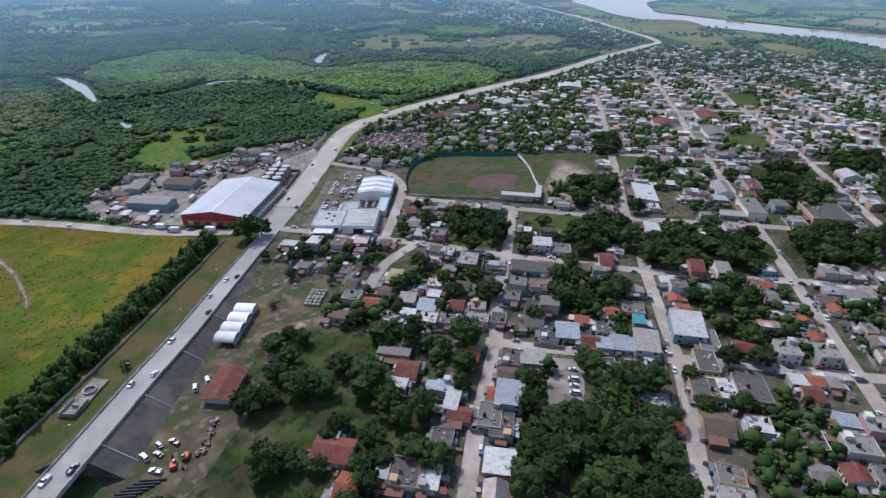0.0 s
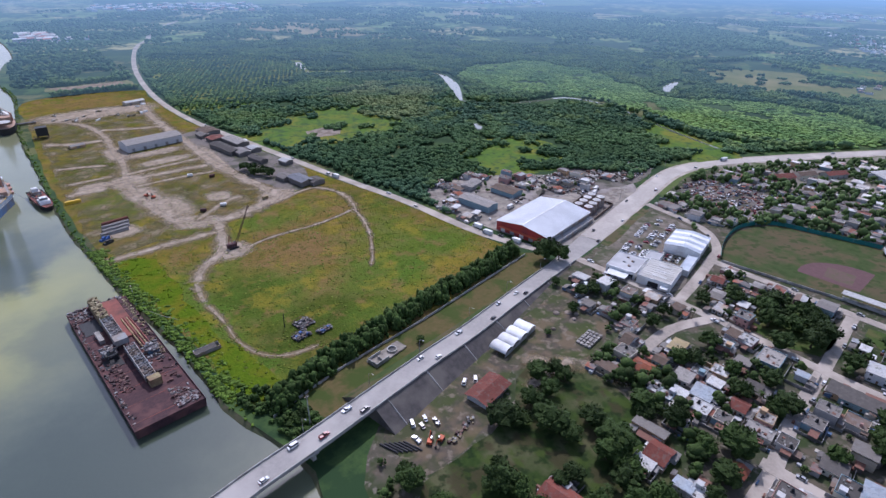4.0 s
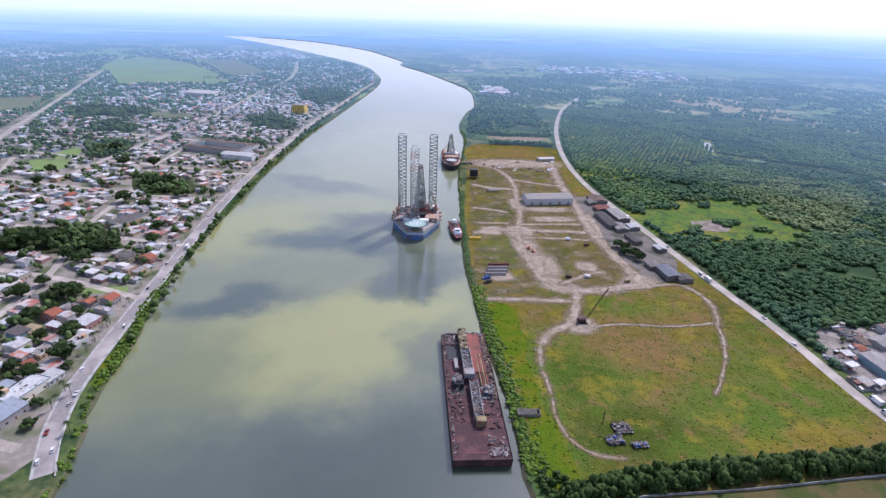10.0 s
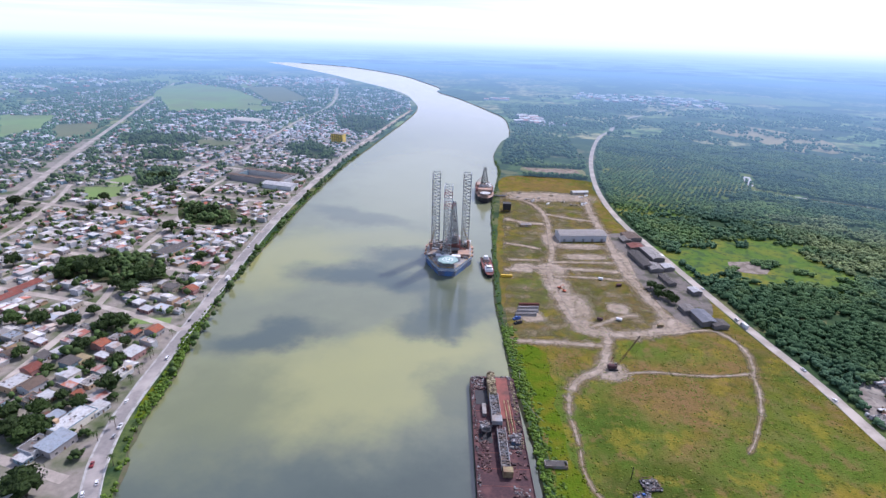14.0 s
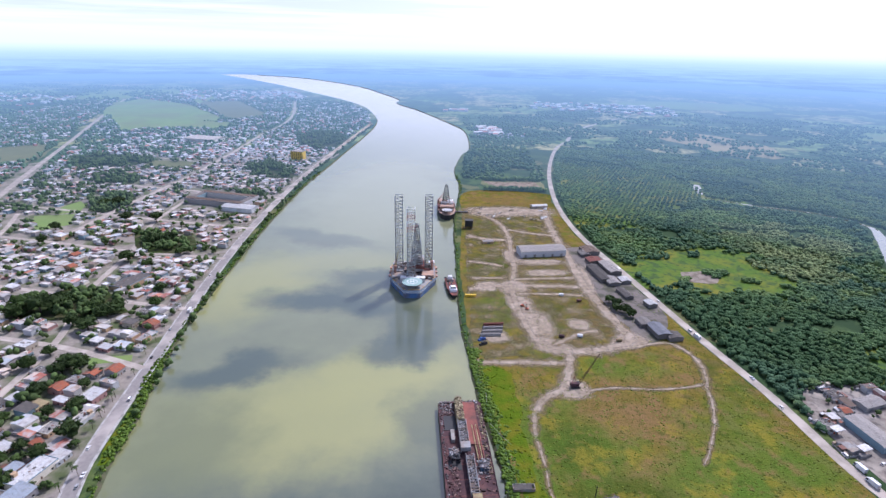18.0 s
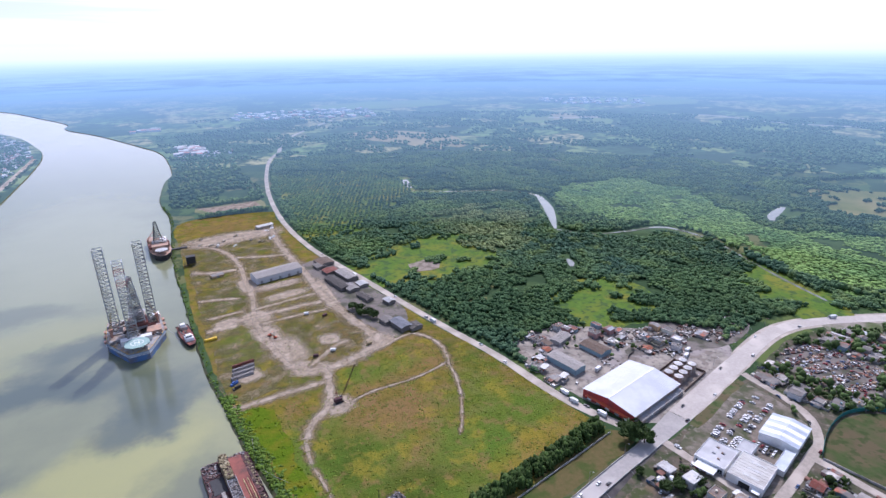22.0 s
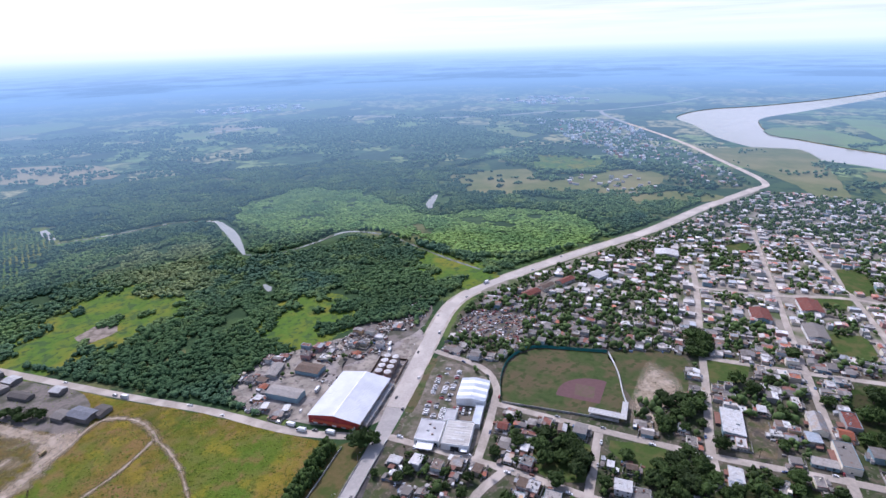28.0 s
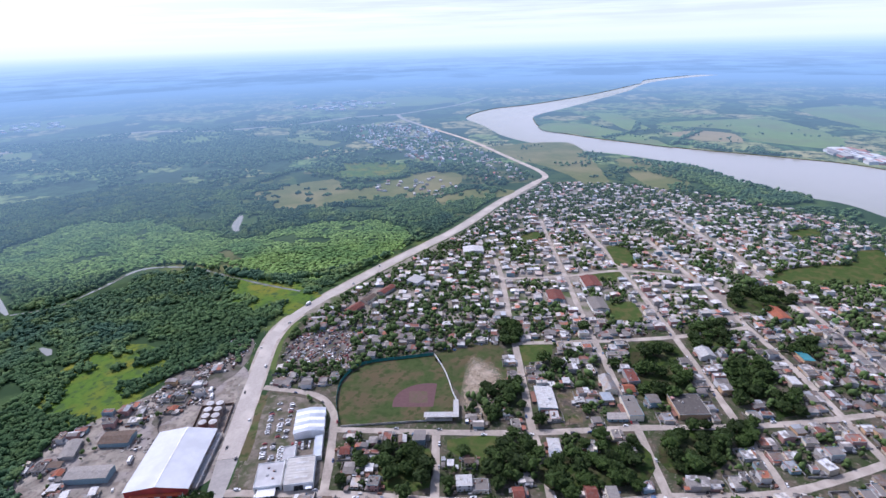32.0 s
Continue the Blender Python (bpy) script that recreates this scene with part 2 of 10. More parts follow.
def fields_surface(name, cols, cell, far=None):
    """Country seen from above: plots of several greens and tans, broken by scrub; far: distance from the middle where
    the painted haze begins and where it is full."""
    m = bpy.data.materials.new(name)
    m.use_nodes = True
    t = m.node_tree
    p = t.nodes["Principled BSDF"]
    p.inputs["Roughness"].default_value, p.inputs["Specular IOR Level"].default_value = 0.95, 0.1
    geo = t.nodes.new("ShaderNodeNewGeometry")
    warp = t.nodes.new("ShaderNodeTexNoise")
    warp.inputs["Scale"].default_value, warp.inputs["Detail"].default_value = 1.0 / (cell * 1.4), 3.0
    add = t.nodes.new("ShaderNodeVectorMath")
    add.operation = "MULTIPLY_ADD"
    add.inputs[1].default_value = (cell * 1.6,) * 3
    vor = t.nodes.new("ShaderNodeTexVoronoi")
    vor.inputs["Scale"].default_value = 1.0 / cell
    sep = t.nodes.new("ShaderNodeSeparateColor")
    ramp = t.nodes.new("ShaderNodeValToRGB")
    ramp.color_ramp.interpolation = "CONSTANT"
    e = ramp.color_ramp.elements
    e[0].color = (*cols[0], 1)
    e[1].position, e[1].color = 1.0 / len(cols), (*cols[1], 1)
    for k in range(2, len(cols)):
        e.new(k / len(cols)).color = (*cols[k], 1)
    scrub = t.nodes.new("ShaderNodeTexNoise")
    scrub.inputs["Scale"].default_value, scrub.inputs["Detail"].default_value, scrub.inputs["Roughness"].default_value = 1.0 / 45, 8.0, 0.7
    sr = t.nodes.new("ShaderNodeMapRange")
    sr.inputs["From Min"].default_value, sr.inputs["From Max"].default_value = 0.46, 0.56
    mx = t.nodes.new("ShaderNodeMix")
    mx.data_type = "RGBA"
    mx.inputs["B"].default_value = (0.028, 0.055, 0.022, 1)
    links(t, (geo.outputs["Position"], warp.inputs["Vector"]), (warp.outputs["Color"], add.inputs[0]), (geo.outputs["Position"], add.inputs[2]),
          (add.outputs[0], vor.inputs["Vector"]), (vor.outputs["Color"], sep.inputs[0]), (sep.outputs[0], ramp.inputs[0]),
          (geo.outputs["Position"], scrub.inputs["Vector"]), (scrub.outputs["Fac"], sr.inputs["Value"]), (sr.outputs[0], mx.inputs["Factor"]),
          (ramp.outputs["Color"], mx.inputs["A"]), (mx.outputs["Result"], p.inputs["Base Color"]))
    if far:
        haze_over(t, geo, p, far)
    return m


def drifts(m, rows, gain=0.85):
    """Lay drifts of other colours over a surface: rows of size, low, high, colour, stretch."""
    t = m.node_tree
    p = t.nodes["Principled BSDF"]
    col = p.inputs["Base Color"].links[0].from_socket
    geo = t.nodes.new("ShaderNodeNewGeometry")
    for size, low, high, tint, wide in rows:
        n = t.nodes.new("ShaderNodeTexNoise")
        n.inputs["Scale"].default_value, n.inputs["Detail"].default_value, n.inputs["Roughness"].default_value = 1.0 / size, 3.0, 0.5
        off = t.nodes.new("ShaderNodeMapping")
        off.inputs["Location"].default_value, off.inputs["Scale"].default_value = (size * 3.1, size * 1.7, 0), (1, wide, 1)
        off.inputs["Rotation"].default_value = (0, 0, radians(25))
        r = t.nodes.new("ShaderNodeMapRange")
        r.inputs["From Min"].default_value, r.inputs["From Max"].default_value, r.inputs["To Max"].default_value = low, high, gain
        mx = t.nodes.new("ShaderNodeMix")
        mx.data_type = "RGBA"
        mx.inputs["B"].default_value = (*tint, 1)
        links(t, (geo.outputs["Position"], off.inputs["Vector"]), (off.outputs[0], n.inputs["Vector"]), (n.outputs["Fac"], r.inputs["Value"]), (r.outputs[0], mx.inputs["Factor"]), (col, mx.inputs["A"]))
        col = mx.outputs["Result"]
    links(t, (col, p.inputs["Base Color"]))
    return m


def worn_edge(m, size, reach=0.9, low=0.18, high=0.5):
    """A thin surface that frays out: solid in its middle ("worn" is 1 there), gone in uneven tongues at its rim."""
    t = m.node_tree
    p = t.nodes["Principled BSDF"]
    geo, worn, n = t.nodes.new("ShaderNodeNewGeometry"), t.nodes.new("ShaderNodeAttribute"), t.nodes.new("ShaderNodeTexNoise")
    worn.attribute_name = "worn"
    n.inputs["Scale"].default_value, n.inputs["Detail"].default_value, n.inputs["Roughness"].default_value = 1.0 / size, 8.0, 0.72
    push, r = t.nodes.new("ShaderNodeMath"), t.nodes.new("ShaderNodeMapRange")
    push.operation = "MULTIPLY_ADD"
    push.inputs[1].default_value = reach
    r.inputs["From Min"].default_value, r.inputs["From Max"].default_value = low + reach / 2, high + reach / 2
    links(t, (geo.outputs["Position"], n.inputs["Vector"]), (n.outputs["Fac"], push.inputs[0]), (worn.outputs["Fac"], push.inputs[2]), (push.outputs[0], r.inputs["Value"]), (r.outputs[0], p.inputs["Alpha"]))
    return m


def broken(m, size, low, high):
    """Wear gaps into a thin surface, so that the ground under it shows at its ragged places."""
    t = m.node_tree
    p = t.nodes["Principled BSDF"]
    geo = t.nodes.new("ShaderNodeNewGeometry")
    n = t.nodes.new("ShaderNodeTexNoise")
    n.inputs["Scale"].default_value, n.inputs["Detail"].default_value, n.inputs["Roughness"].default_value = 1.0 / size, 7.0, 0.7
    r = t.nodes.new("ShaderNodeMapRange")
    r.inputs["From Min"].default_value, r.inputs["From Max"].default_value = low, high
    links(t, (geo.outputs["Position"], n.inputs["Vector"]), (n.outputs["Fac"], r.inputs["Value"]), (r.outputs[0], p.inputs["Alpha"]))
    return m


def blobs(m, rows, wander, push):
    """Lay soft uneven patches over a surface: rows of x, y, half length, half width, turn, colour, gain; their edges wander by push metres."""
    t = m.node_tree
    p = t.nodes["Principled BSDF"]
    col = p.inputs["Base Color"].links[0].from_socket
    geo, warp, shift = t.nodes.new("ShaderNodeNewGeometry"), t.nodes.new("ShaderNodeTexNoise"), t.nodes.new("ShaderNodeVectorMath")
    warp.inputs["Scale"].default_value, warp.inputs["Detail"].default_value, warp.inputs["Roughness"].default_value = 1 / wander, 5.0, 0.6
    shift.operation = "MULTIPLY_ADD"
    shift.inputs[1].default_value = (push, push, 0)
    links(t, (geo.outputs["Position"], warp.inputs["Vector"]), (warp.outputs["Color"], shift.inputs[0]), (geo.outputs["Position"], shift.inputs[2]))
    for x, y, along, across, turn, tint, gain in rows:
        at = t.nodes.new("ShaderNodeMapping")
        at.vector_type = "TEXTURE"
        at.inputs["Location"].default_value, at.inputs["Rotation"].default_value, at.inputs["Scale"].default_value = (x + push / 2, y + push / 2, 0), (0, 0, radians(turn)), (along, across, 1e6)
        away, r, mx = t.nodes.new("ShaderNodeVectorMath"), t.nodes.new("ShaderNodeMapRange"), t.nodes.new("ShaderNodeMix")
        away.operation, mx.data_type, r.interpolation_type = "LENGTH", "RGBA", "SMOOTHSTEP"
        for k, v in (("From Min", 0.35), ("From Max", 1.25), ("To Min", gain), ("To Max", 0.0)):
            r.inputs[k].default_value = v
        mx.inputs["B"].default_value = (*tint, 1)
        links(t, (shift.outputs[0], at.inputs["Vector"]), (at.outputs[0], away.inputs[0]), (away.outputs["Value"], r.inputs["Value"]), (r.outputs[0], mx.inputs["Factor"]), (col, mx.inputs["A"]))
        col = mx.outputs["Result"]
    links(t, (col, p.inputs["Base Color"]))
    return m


def water_surface():
    """Murky river: broad drifts of yellow silt, painted cloud shade in grey-green and far sky sheen, with soft
    wandering edges.
    """
    m = surface("river_water", (0.185, 0.194, 0.104), (0.158, 0.170, 0.094), size=60, rough=0.10, spec=1.0, spread=0, bump=0.05, bump_size=2.2)
    silt, dim_water = (0.285, 0.280, 0.100), (0.066, 0.085, 0.064)
    # the two palest far patches put the sky's sheen into the silt colour
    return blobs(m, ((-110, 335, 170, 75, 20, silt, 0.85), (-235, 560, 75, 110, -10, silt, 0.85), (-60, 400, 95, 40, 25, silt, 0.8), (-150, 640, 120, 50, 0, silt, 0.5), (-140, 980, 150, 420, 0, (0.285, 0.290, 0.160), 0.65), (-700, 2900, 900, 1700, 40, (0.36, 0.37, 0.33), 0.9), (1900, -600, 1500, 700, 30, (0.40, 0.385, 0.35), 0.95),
                     # darker patches: cloud shade painted into the water colour
                     (-130, 528, 105, 38, -8, dim_water, 0.9), (-185, 388, 62, 30, 35, dim_water, 0.9), (-45, 440, 55, 26, 30, dim_water, 0.85), (-95, 590, 60, 34, 20, dim_water, 0.7), (-30, 480, 45, 60, 0, dim_water, 0.7), (-190, 730, 110, 34, -20, dim_water, 0.5),
                     (-90, 200, 210, 95, 12, dim_water, 0.9), (-15, 215, 90, 60, 10, (0.046, 0.062, 0.042), 0.9), (-185, 300, 60, 60, 20, (0.10, 0.118, 0.060), 0.6), (-10, 330, 34, 60, 10, dim_water, 0.6), (-90, 60, 260, 120, 10, dim_water, 0.8)), 70, 95)


def pasture_surface():
    """Rough pasture: green, yellow-green, ochre and brown drifts, at several sizes."""
    m = surface("rough_pasture", (0.174, 0.135, 0.026), (0.110, 0.096, 0.018), size=2.6, rough=0.95, c=(0.186, 0.126, 0.050), big=14, bump=1.0, bump_size=1.4, spec=0.0, spread=0)
    lush, gold, tan, deep = (0.079, 0.138, 0.018), (0.238, 0.187, 0.026), (0.196, 0.120, 0.054), (0.046, 0.076, 0.012)
    blobs(m, ((94, 306, 42, 44, 0, lush, 0.8), (88, 310, 30, 34, 0, deep, 0.6), (80, 360, 26, 24, 0, lush, 0.6), (190, 272, 30, 16, 20, lush, 0.85), (245, 298, 30, 26, 40, lush, 0.7), (40, 362, 14, 40, 10, lush, 0.85), (56, 240, 20, 26, 0, lush, 0.85), (135, 345, 50, 30, -20, tan, 0.45), (160, 345, 42, 28, 10, tan, 0.4), (150, 395, 55, 26, 8, tan, 0.35), (150, 290, 40, 20, 0, tan, 0.4), (205, 415, 30, 40, 10, tan, 0.4), (195, 330, 22, 40, 30, lush, 0.5), (105, 255, 62, 30, 10, deep, 0.85), (180, 290, 55, 26, 15, lush, 0.8), (228, 330, 26, 60, 12, lush, 0.6), (220, 262, 55, 13, 12, gold, 0.4), (150, 250, 40, 12, 12, lush, 0.6),
              (150, 410, 60, 16, 8, lush, 0.6), (60, 300, 14, 90, 4, lush, 0.8), (60, 235, 30, 26, 0, lush, 0.7), (40, 400, 22, 30, 4, gold, 0.3), (235, 400, 18, 50, 14, deep, 0.6), (130, 500, 34, 36, 0, tan, 0.6), (48, 520, 30, 60, 0, lush, 0.6), (45, 640, 30, 70, 0, deep, 0.65), (110, 520, 40, 40, 0, deep, 0.5), (105, 830, 40, 40, 0, deep, 0.45), (180, 960, 30, 90, 10, deep, 0.6), (110, 420, 50, 14, 4, lush, 0.5), (40, 745, 28, 40, 0, deep, 0.6), (60, 640, 26, 22, 0, deep, 0.6), (60, 800, 40, 30, 0, deep, 0.5), (100, 960, 80, 40, 0, tan, 0.5)), 16, 34)
    t = m.node_tree
    p = t.nodes["Principled BSDF"]
    col = p.inputs["Base Color"].links[0].from_socket
    geo = t.nodes.new("ShaderNodeNewGeometry")
    for size, low, high, tint, gain in ((40, 0.54, 0.64, lush, 0.5), (28, 0.53, 0.62, gold, 0.6), (15, 0.54, 0.63, tan, 0.6), (9, 0.54, 0.62, deep, 0.65), (4, 0.55, 0.63, (0.024, 0.038, 0.005), 0.65), (2.2, 0.56, 0.64, (0.165, 0.135, 0.030), 0.6), (1.4, 0.57, 0.64, (0.022, 0.034, 0.005), 0.7)):
        n = t.nodes.new("ShaderNodeTexNoise")
        n.inputs["Scale"].default_value, n.inputs["Detail"].default_value, n.inputs["Roughness"].default_value = 1.0 / size, 9.0, 0.64 if size > 12 else 0.75
        off = t.nodes.new("ShaderNodeVectorMath")
        off.inputs[1].default_value = (size * 3.1, size * 1.7, 0)
        r = t.nodes.new("ShaderNodeMapRange")
        r.inputs["From Min"].default_value, r.inputs["From Max"].default_value, r.inputs["To Max"].default_value = low, high, gain
        mx = t.nodes.new("ShaderNodeMix")
        mx.data_type = "RGBA"
        mx.inputs["B"].default_value = (*tint, 1)
        links(t, (geo.outputs["Position"], off.inputs[0]), (off.outputs[0], n.inputs["Vector"]), (n.outputs["Fac"], r.inputs["Value"]), (r.outputs[0], mx.inputs["Factor"]), (col, mx.inputs["A"]))
        col = mx.outputs["Result"]
    links(t, (col, p.inputs["Base Color"]))
    return m


M = {}
# DISTANCE on a surface: haze glow painted in from 880 m outwards
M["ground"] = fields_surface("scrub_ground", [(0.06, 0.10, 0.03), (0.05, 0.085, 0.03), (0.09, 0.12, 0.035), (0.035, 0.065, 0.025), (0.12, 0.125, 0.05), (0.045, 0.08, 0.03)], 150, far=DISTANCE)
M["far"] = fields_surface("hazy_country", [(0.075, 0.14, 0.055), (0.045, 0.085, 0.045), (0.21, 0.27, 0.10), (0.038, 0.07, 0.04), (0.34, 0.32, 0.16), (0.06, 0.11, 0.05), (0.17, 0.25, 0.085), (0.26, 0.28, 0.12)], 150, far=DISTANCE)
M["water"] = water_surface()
M["bank"] = surface("river_bank", (0.05, 0.07, 0.025), (0.10, 0.085, 0.05), size=5, rough=0.95, bump=0.3)
M["lot_grass"] = pasture_surface()
M["tuft"] = surface("tall_grass", (0.100, 0.110, 0.014), (0.062, 0.084, 0.010), size=4, rough=0.95, spec=0.1, spread=0.18, island=True)
M["bank_grass"] = surface("lush_bank_grass", (0.098, 0.142, 0.008), (0.060, 0.104, 0.007), size=3, rough=0.95, c=(0.125, 0.124, 0.012), big=16, bump=0.9, bump_size=1.6, spec=0.0, spread=0.2, island=True)
M["yard_grass"] = surface("yard_grass", (0.048, 0.076, 0.022), (0.068, 0.088, 0.030), size=5, rough=0.95, c=(0.105, 0.085, 0.046), big=30, bump=0.3, spec=0.1, spread=0.15)
# grass under trees: their shade is put into this dark green
M["shade_grass"] = surface("shade_toned_grass", (0.022, 0.042, 0.009), (0.036, 0.058, 0.013), size=3, rough=0.95, c=(0.085, 0.085, 0.040), big=18, bump=0.3, spec=0.1, spread=0, far=DISTANCE)
M["meadow"] = drifts(surface("green_meadow", (0.088, 0.150, 0.018), (0.056, 0.108, 0.016), size=7, rough=0.95, c=(0.118, 0.146, 0.018), big=35, bump=0.5, spec=0.1, spread=0.1, far=DISTANCE), ((60, 0.53, 0.62, (0.175, 0.165, 0.022), 1.0), (16, 0.53, 0.62, (0.046, 0.085, 0.028), 1.0), (6, 0.56, 0.64, (0.036, 0.066, 0.024), 1.0)), 0.8)
M["tan_field"] = surface("dry_pasture", (0.15, 0.155, 0.05), (0.11, 0.125, 0.04), size=25, rough=0.95, c=(0.20, 0.18, 0.075), big=120, bump=0.3, spec=0.1, spread=0.1, far=DISTANCE)
M["brown_dirt"] = surface("brown_earth", (0.112, 0.088, 0.066), (0.066, 0.058, 0.049), size=4, rough=0.95, c=(0.062, 0.066, 0.032), big=16, bump=0.1, spec=0.1, spread=0)
M["dirt"] = surface("dirt_track", (0.32, 0.265, 0.215), (0.22, 0.182, 0.150), size=2.4, rough=0.95, c=(0.155, 0.128, 0.100), big=9, bump=0.1, spec=0.1, spread=0.06)
M["track"] = worn_edge(surface("rutted_track", (0.400, 0.325, 0.245), (0.300, 0.240, 0.175), size=2.0, rough=0.95, c=(0.47, 0.39, 0.305), big=12, bump=0.1, spec=0.0, spread=0), 4.5, 1.7, 0.10, 1.15)
M["trodden"] = worn_edge(surface("trodden_verge", (0.200, 0.150, 0.078), (0.140, 0.112, 0.048), size=3, rough=0.95, c=(0.21, 0.17, 0.115), big=12, bump=0.1, spec=0.1, spread=0), 10.0, 1.3, 0.1, 1.0)
M["worn_pasture"] = broken(surface("worn_tan_pasture", (0.160, 0.132, 0.064), (0.086, 0.086, 0.034), size=3.5, rough=0.95, c=(0.255, 0.200, 0.130), big=20, bump=0.3, spec=0.1, spread=0), 22, 0.40, 0.66)
M["far_field"] = surface("hazy_dry_field", (0.15, 0.155, 0.07), (0.12, 0.13, 0.06), size=60, rough=0.95, spec=0.1, spread=0, far=DISTANCE)
M["gravel"] = surface("grey_gravel", (0.275, 0.245, 0.205), (0.20, 0.178, 0.150), size=3, rough=0.95, c=(0.34, 0.30, 0.25), big=18, bump=0.06, spec=0.1, spread=0.06)
M["town_soil"] = surface("town_soil", (0.120, 0.102, 0.078), (0.072, 0.066, 0.046), size=5, rough=0.95, c=(0.040, 0.055, 0.022), big=28, bump=0.1, spec=0.1, spread=0)
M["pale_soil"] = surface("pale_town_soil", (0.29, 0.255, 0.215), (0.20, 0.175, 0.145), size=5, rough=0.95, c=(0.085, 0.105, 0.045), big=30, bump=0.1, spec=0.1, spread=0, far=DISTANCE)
M["lawn"] = surface("green_lawn", (0.058, 0.088, 0.020), (0.040, 0.068, 0.016), size=4, rough=0.95, c=(0.088, 0.088, 0.030), big=14, bump=0.3, spec=0.1, spread=0.15)
M["town_road"] = surface("grey_town_road", (0.27, 0.245, 0.225), (0.21, 0.192, 0.178), size=3, rough=0.9, c=(0.40, 0.355, 0.315), big=30, bump=0.03, spec=0.2, spread=0)
M["shed_yard"] = surface("shed_yard", (0.20, 0.172, 0.150), (0.13, 0.115, 0.102), size=3, rough=0.95, c=(0.078, 0.078, 0.055), big=16, bump=0.1, spec=0.1, spread=0)
M["dry_verge"] = surface("dry_verge_grass", (0.125, 0.092, 0.040), (0.082, 0.078, 0.026), size=4, rough=0.95, c=(0.055, 0.075, 0.018), big=16, bump=0.3, spec=0.1, spread=0)
M["street"] = surface("worn_street", (0.355, 0.308, 0.258), (0.262, 0.228, 0.193), size=2.5, rough=0.9, c=(0.42, 0.365, 0.31), big=18, bump=0.03, spec=0.2, spread=0.08, far=DISTANCE)
M["highway"] = surface("concrete_highway", (0.34, 0.315, 0.290), (0.275, 0.256, 0.238), size=2.5, rough=0.85, c=(0.40, 0.37, 0.34), big=30, bump=0.02, spec=0.25, spread=0)
M["pale_highway"] = surface("pale_concrete_highway", (0.43, 0.385, 0.340), (0.35, 0.315, 0.280), size=2.5, rough=0.85, c=(0.50, 0.45, 0.395), big=30, bump=0.02, spec=0.25, spread=0)
M["dealer_ground"] = drifts(surface("car_yard_ground", (0.190, 0.158, 0.128), (0.130, 0.112, 0.090), size=3, rough=0.95, c=(0.070, 0.078, 0.040), big=18, bump=0.06, spec=0.1, spread=0), ((10, 0.52, 0.62, (0.24, 0.205, 0.175), 1.0), (6, 0.55, 0.64, (0.085, 0.085, 0.050), 1.0)), 0.7)
M["asphalt"] = surface("asphalt", (0.10, 0.098, 0.10), (0.075, 0.074, 0.076), size=2, rough=0.9, c=(0.13, 0.125, 0.12), big=16, bump=0.02, spec=0.25, spread=0)
M["slope"] = surface("dark_slope_paving", (0.10, 0.088, 0.082), (0.065, 0.058, 0.055), size=2.5, rough=0.9, c=(0.13, 0.115, 0.10), big=14, bump=0.15, spread=0)
M["kerb"] = surface("pale_concrete", (0.45, 0.43, 0.40), (0.36, 0.345, 0.32), size=1.2, rough=0.85, c=(0.25, 0.235, 0.21), big=6, bump=0.02)
M["white"] = surface("white_paint", (0.80, 0.80, 0.79), (0.70, 0.70, 0.69), size=2.5, rough=0.6, c=(0.60, 0.585, 0.56), big=11)
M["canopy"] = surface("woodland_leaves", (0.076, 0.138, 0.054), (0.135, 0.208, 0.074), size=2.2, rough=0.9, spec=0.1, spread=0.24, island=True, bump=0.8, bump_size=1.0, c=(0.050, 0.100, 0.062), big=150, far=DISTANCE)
drifts(M["canopy"], ((90, 0.52, 0.64, (0.150, 0.222, 0.064), 1.0), (190, 0.50, 0.62, (0.056, 0.106, 0.062), 1.0), (26, 0.54, 0.64, (0.145, 0.200, 0.064), 1.0), (14, 0.56, 0.66, (0.048, 0.088, 0.046), 1.0)), 0.75)
# nearer woods: darker leaf patches, with deep wood shade put into their colour
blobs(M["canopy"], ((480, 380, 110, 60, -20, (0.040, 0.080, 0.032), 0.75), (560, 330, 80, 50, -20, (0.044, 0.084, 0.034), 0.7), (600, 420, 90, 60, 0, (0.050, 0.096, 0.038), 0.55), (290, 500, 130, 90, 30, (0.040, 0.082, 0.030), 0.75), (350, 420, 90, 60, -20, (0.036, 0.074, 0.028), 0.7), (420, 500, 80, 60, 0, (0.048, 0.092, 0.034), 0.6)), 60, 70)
M["olive_wood"] = surface("olive_scrub_leaves", (0.150, 0.195, 0.078), (0.215, 0.250, 0.105), size=1.7, rough=0.9, spec=0.1, spread=0.28, island=True, bump=0.7, bump_size=1.0, c=(0.115, 0.168, 0.075), big=60, far=DISTANCE)
# far trees: a bluer leaf copy with the haze painted into it
M["far_leaf"] = surface("hazy_woodland_leaves", (0.080, 0.145, 0.075), (0.125, 0.200, 0.092), size=3, rough=0.9, spec=0.1, spread=0.28, island=True, far=DISTANCE)
M["mangrove"] = surface("pale_mangrove_leaves", (0.135, 0.225, 0.062), (0.180, 0.275, 0.074), size=1.7, rough=0.9, spec=0.1, spread=0.2, island=True, bump=0.4, bump_size=1.2, c=(0.100, 0.182, 0.058), big=70, far=DISTANCE)
M["leaf"] = surface("garden_leaves", (0.014, 0.029, 0.006), (0.046, 0.074, 0.014), size=0.9, rough=0.85, spec=0.2, spread=0.35, bump=0.8, bump_size=0.7)
M["bark"] = surface("bark", (0.12, 0.09, 0.065), (0.07, 0.055, 0.04), size=0.5, rough=0.95, bump=0.05)

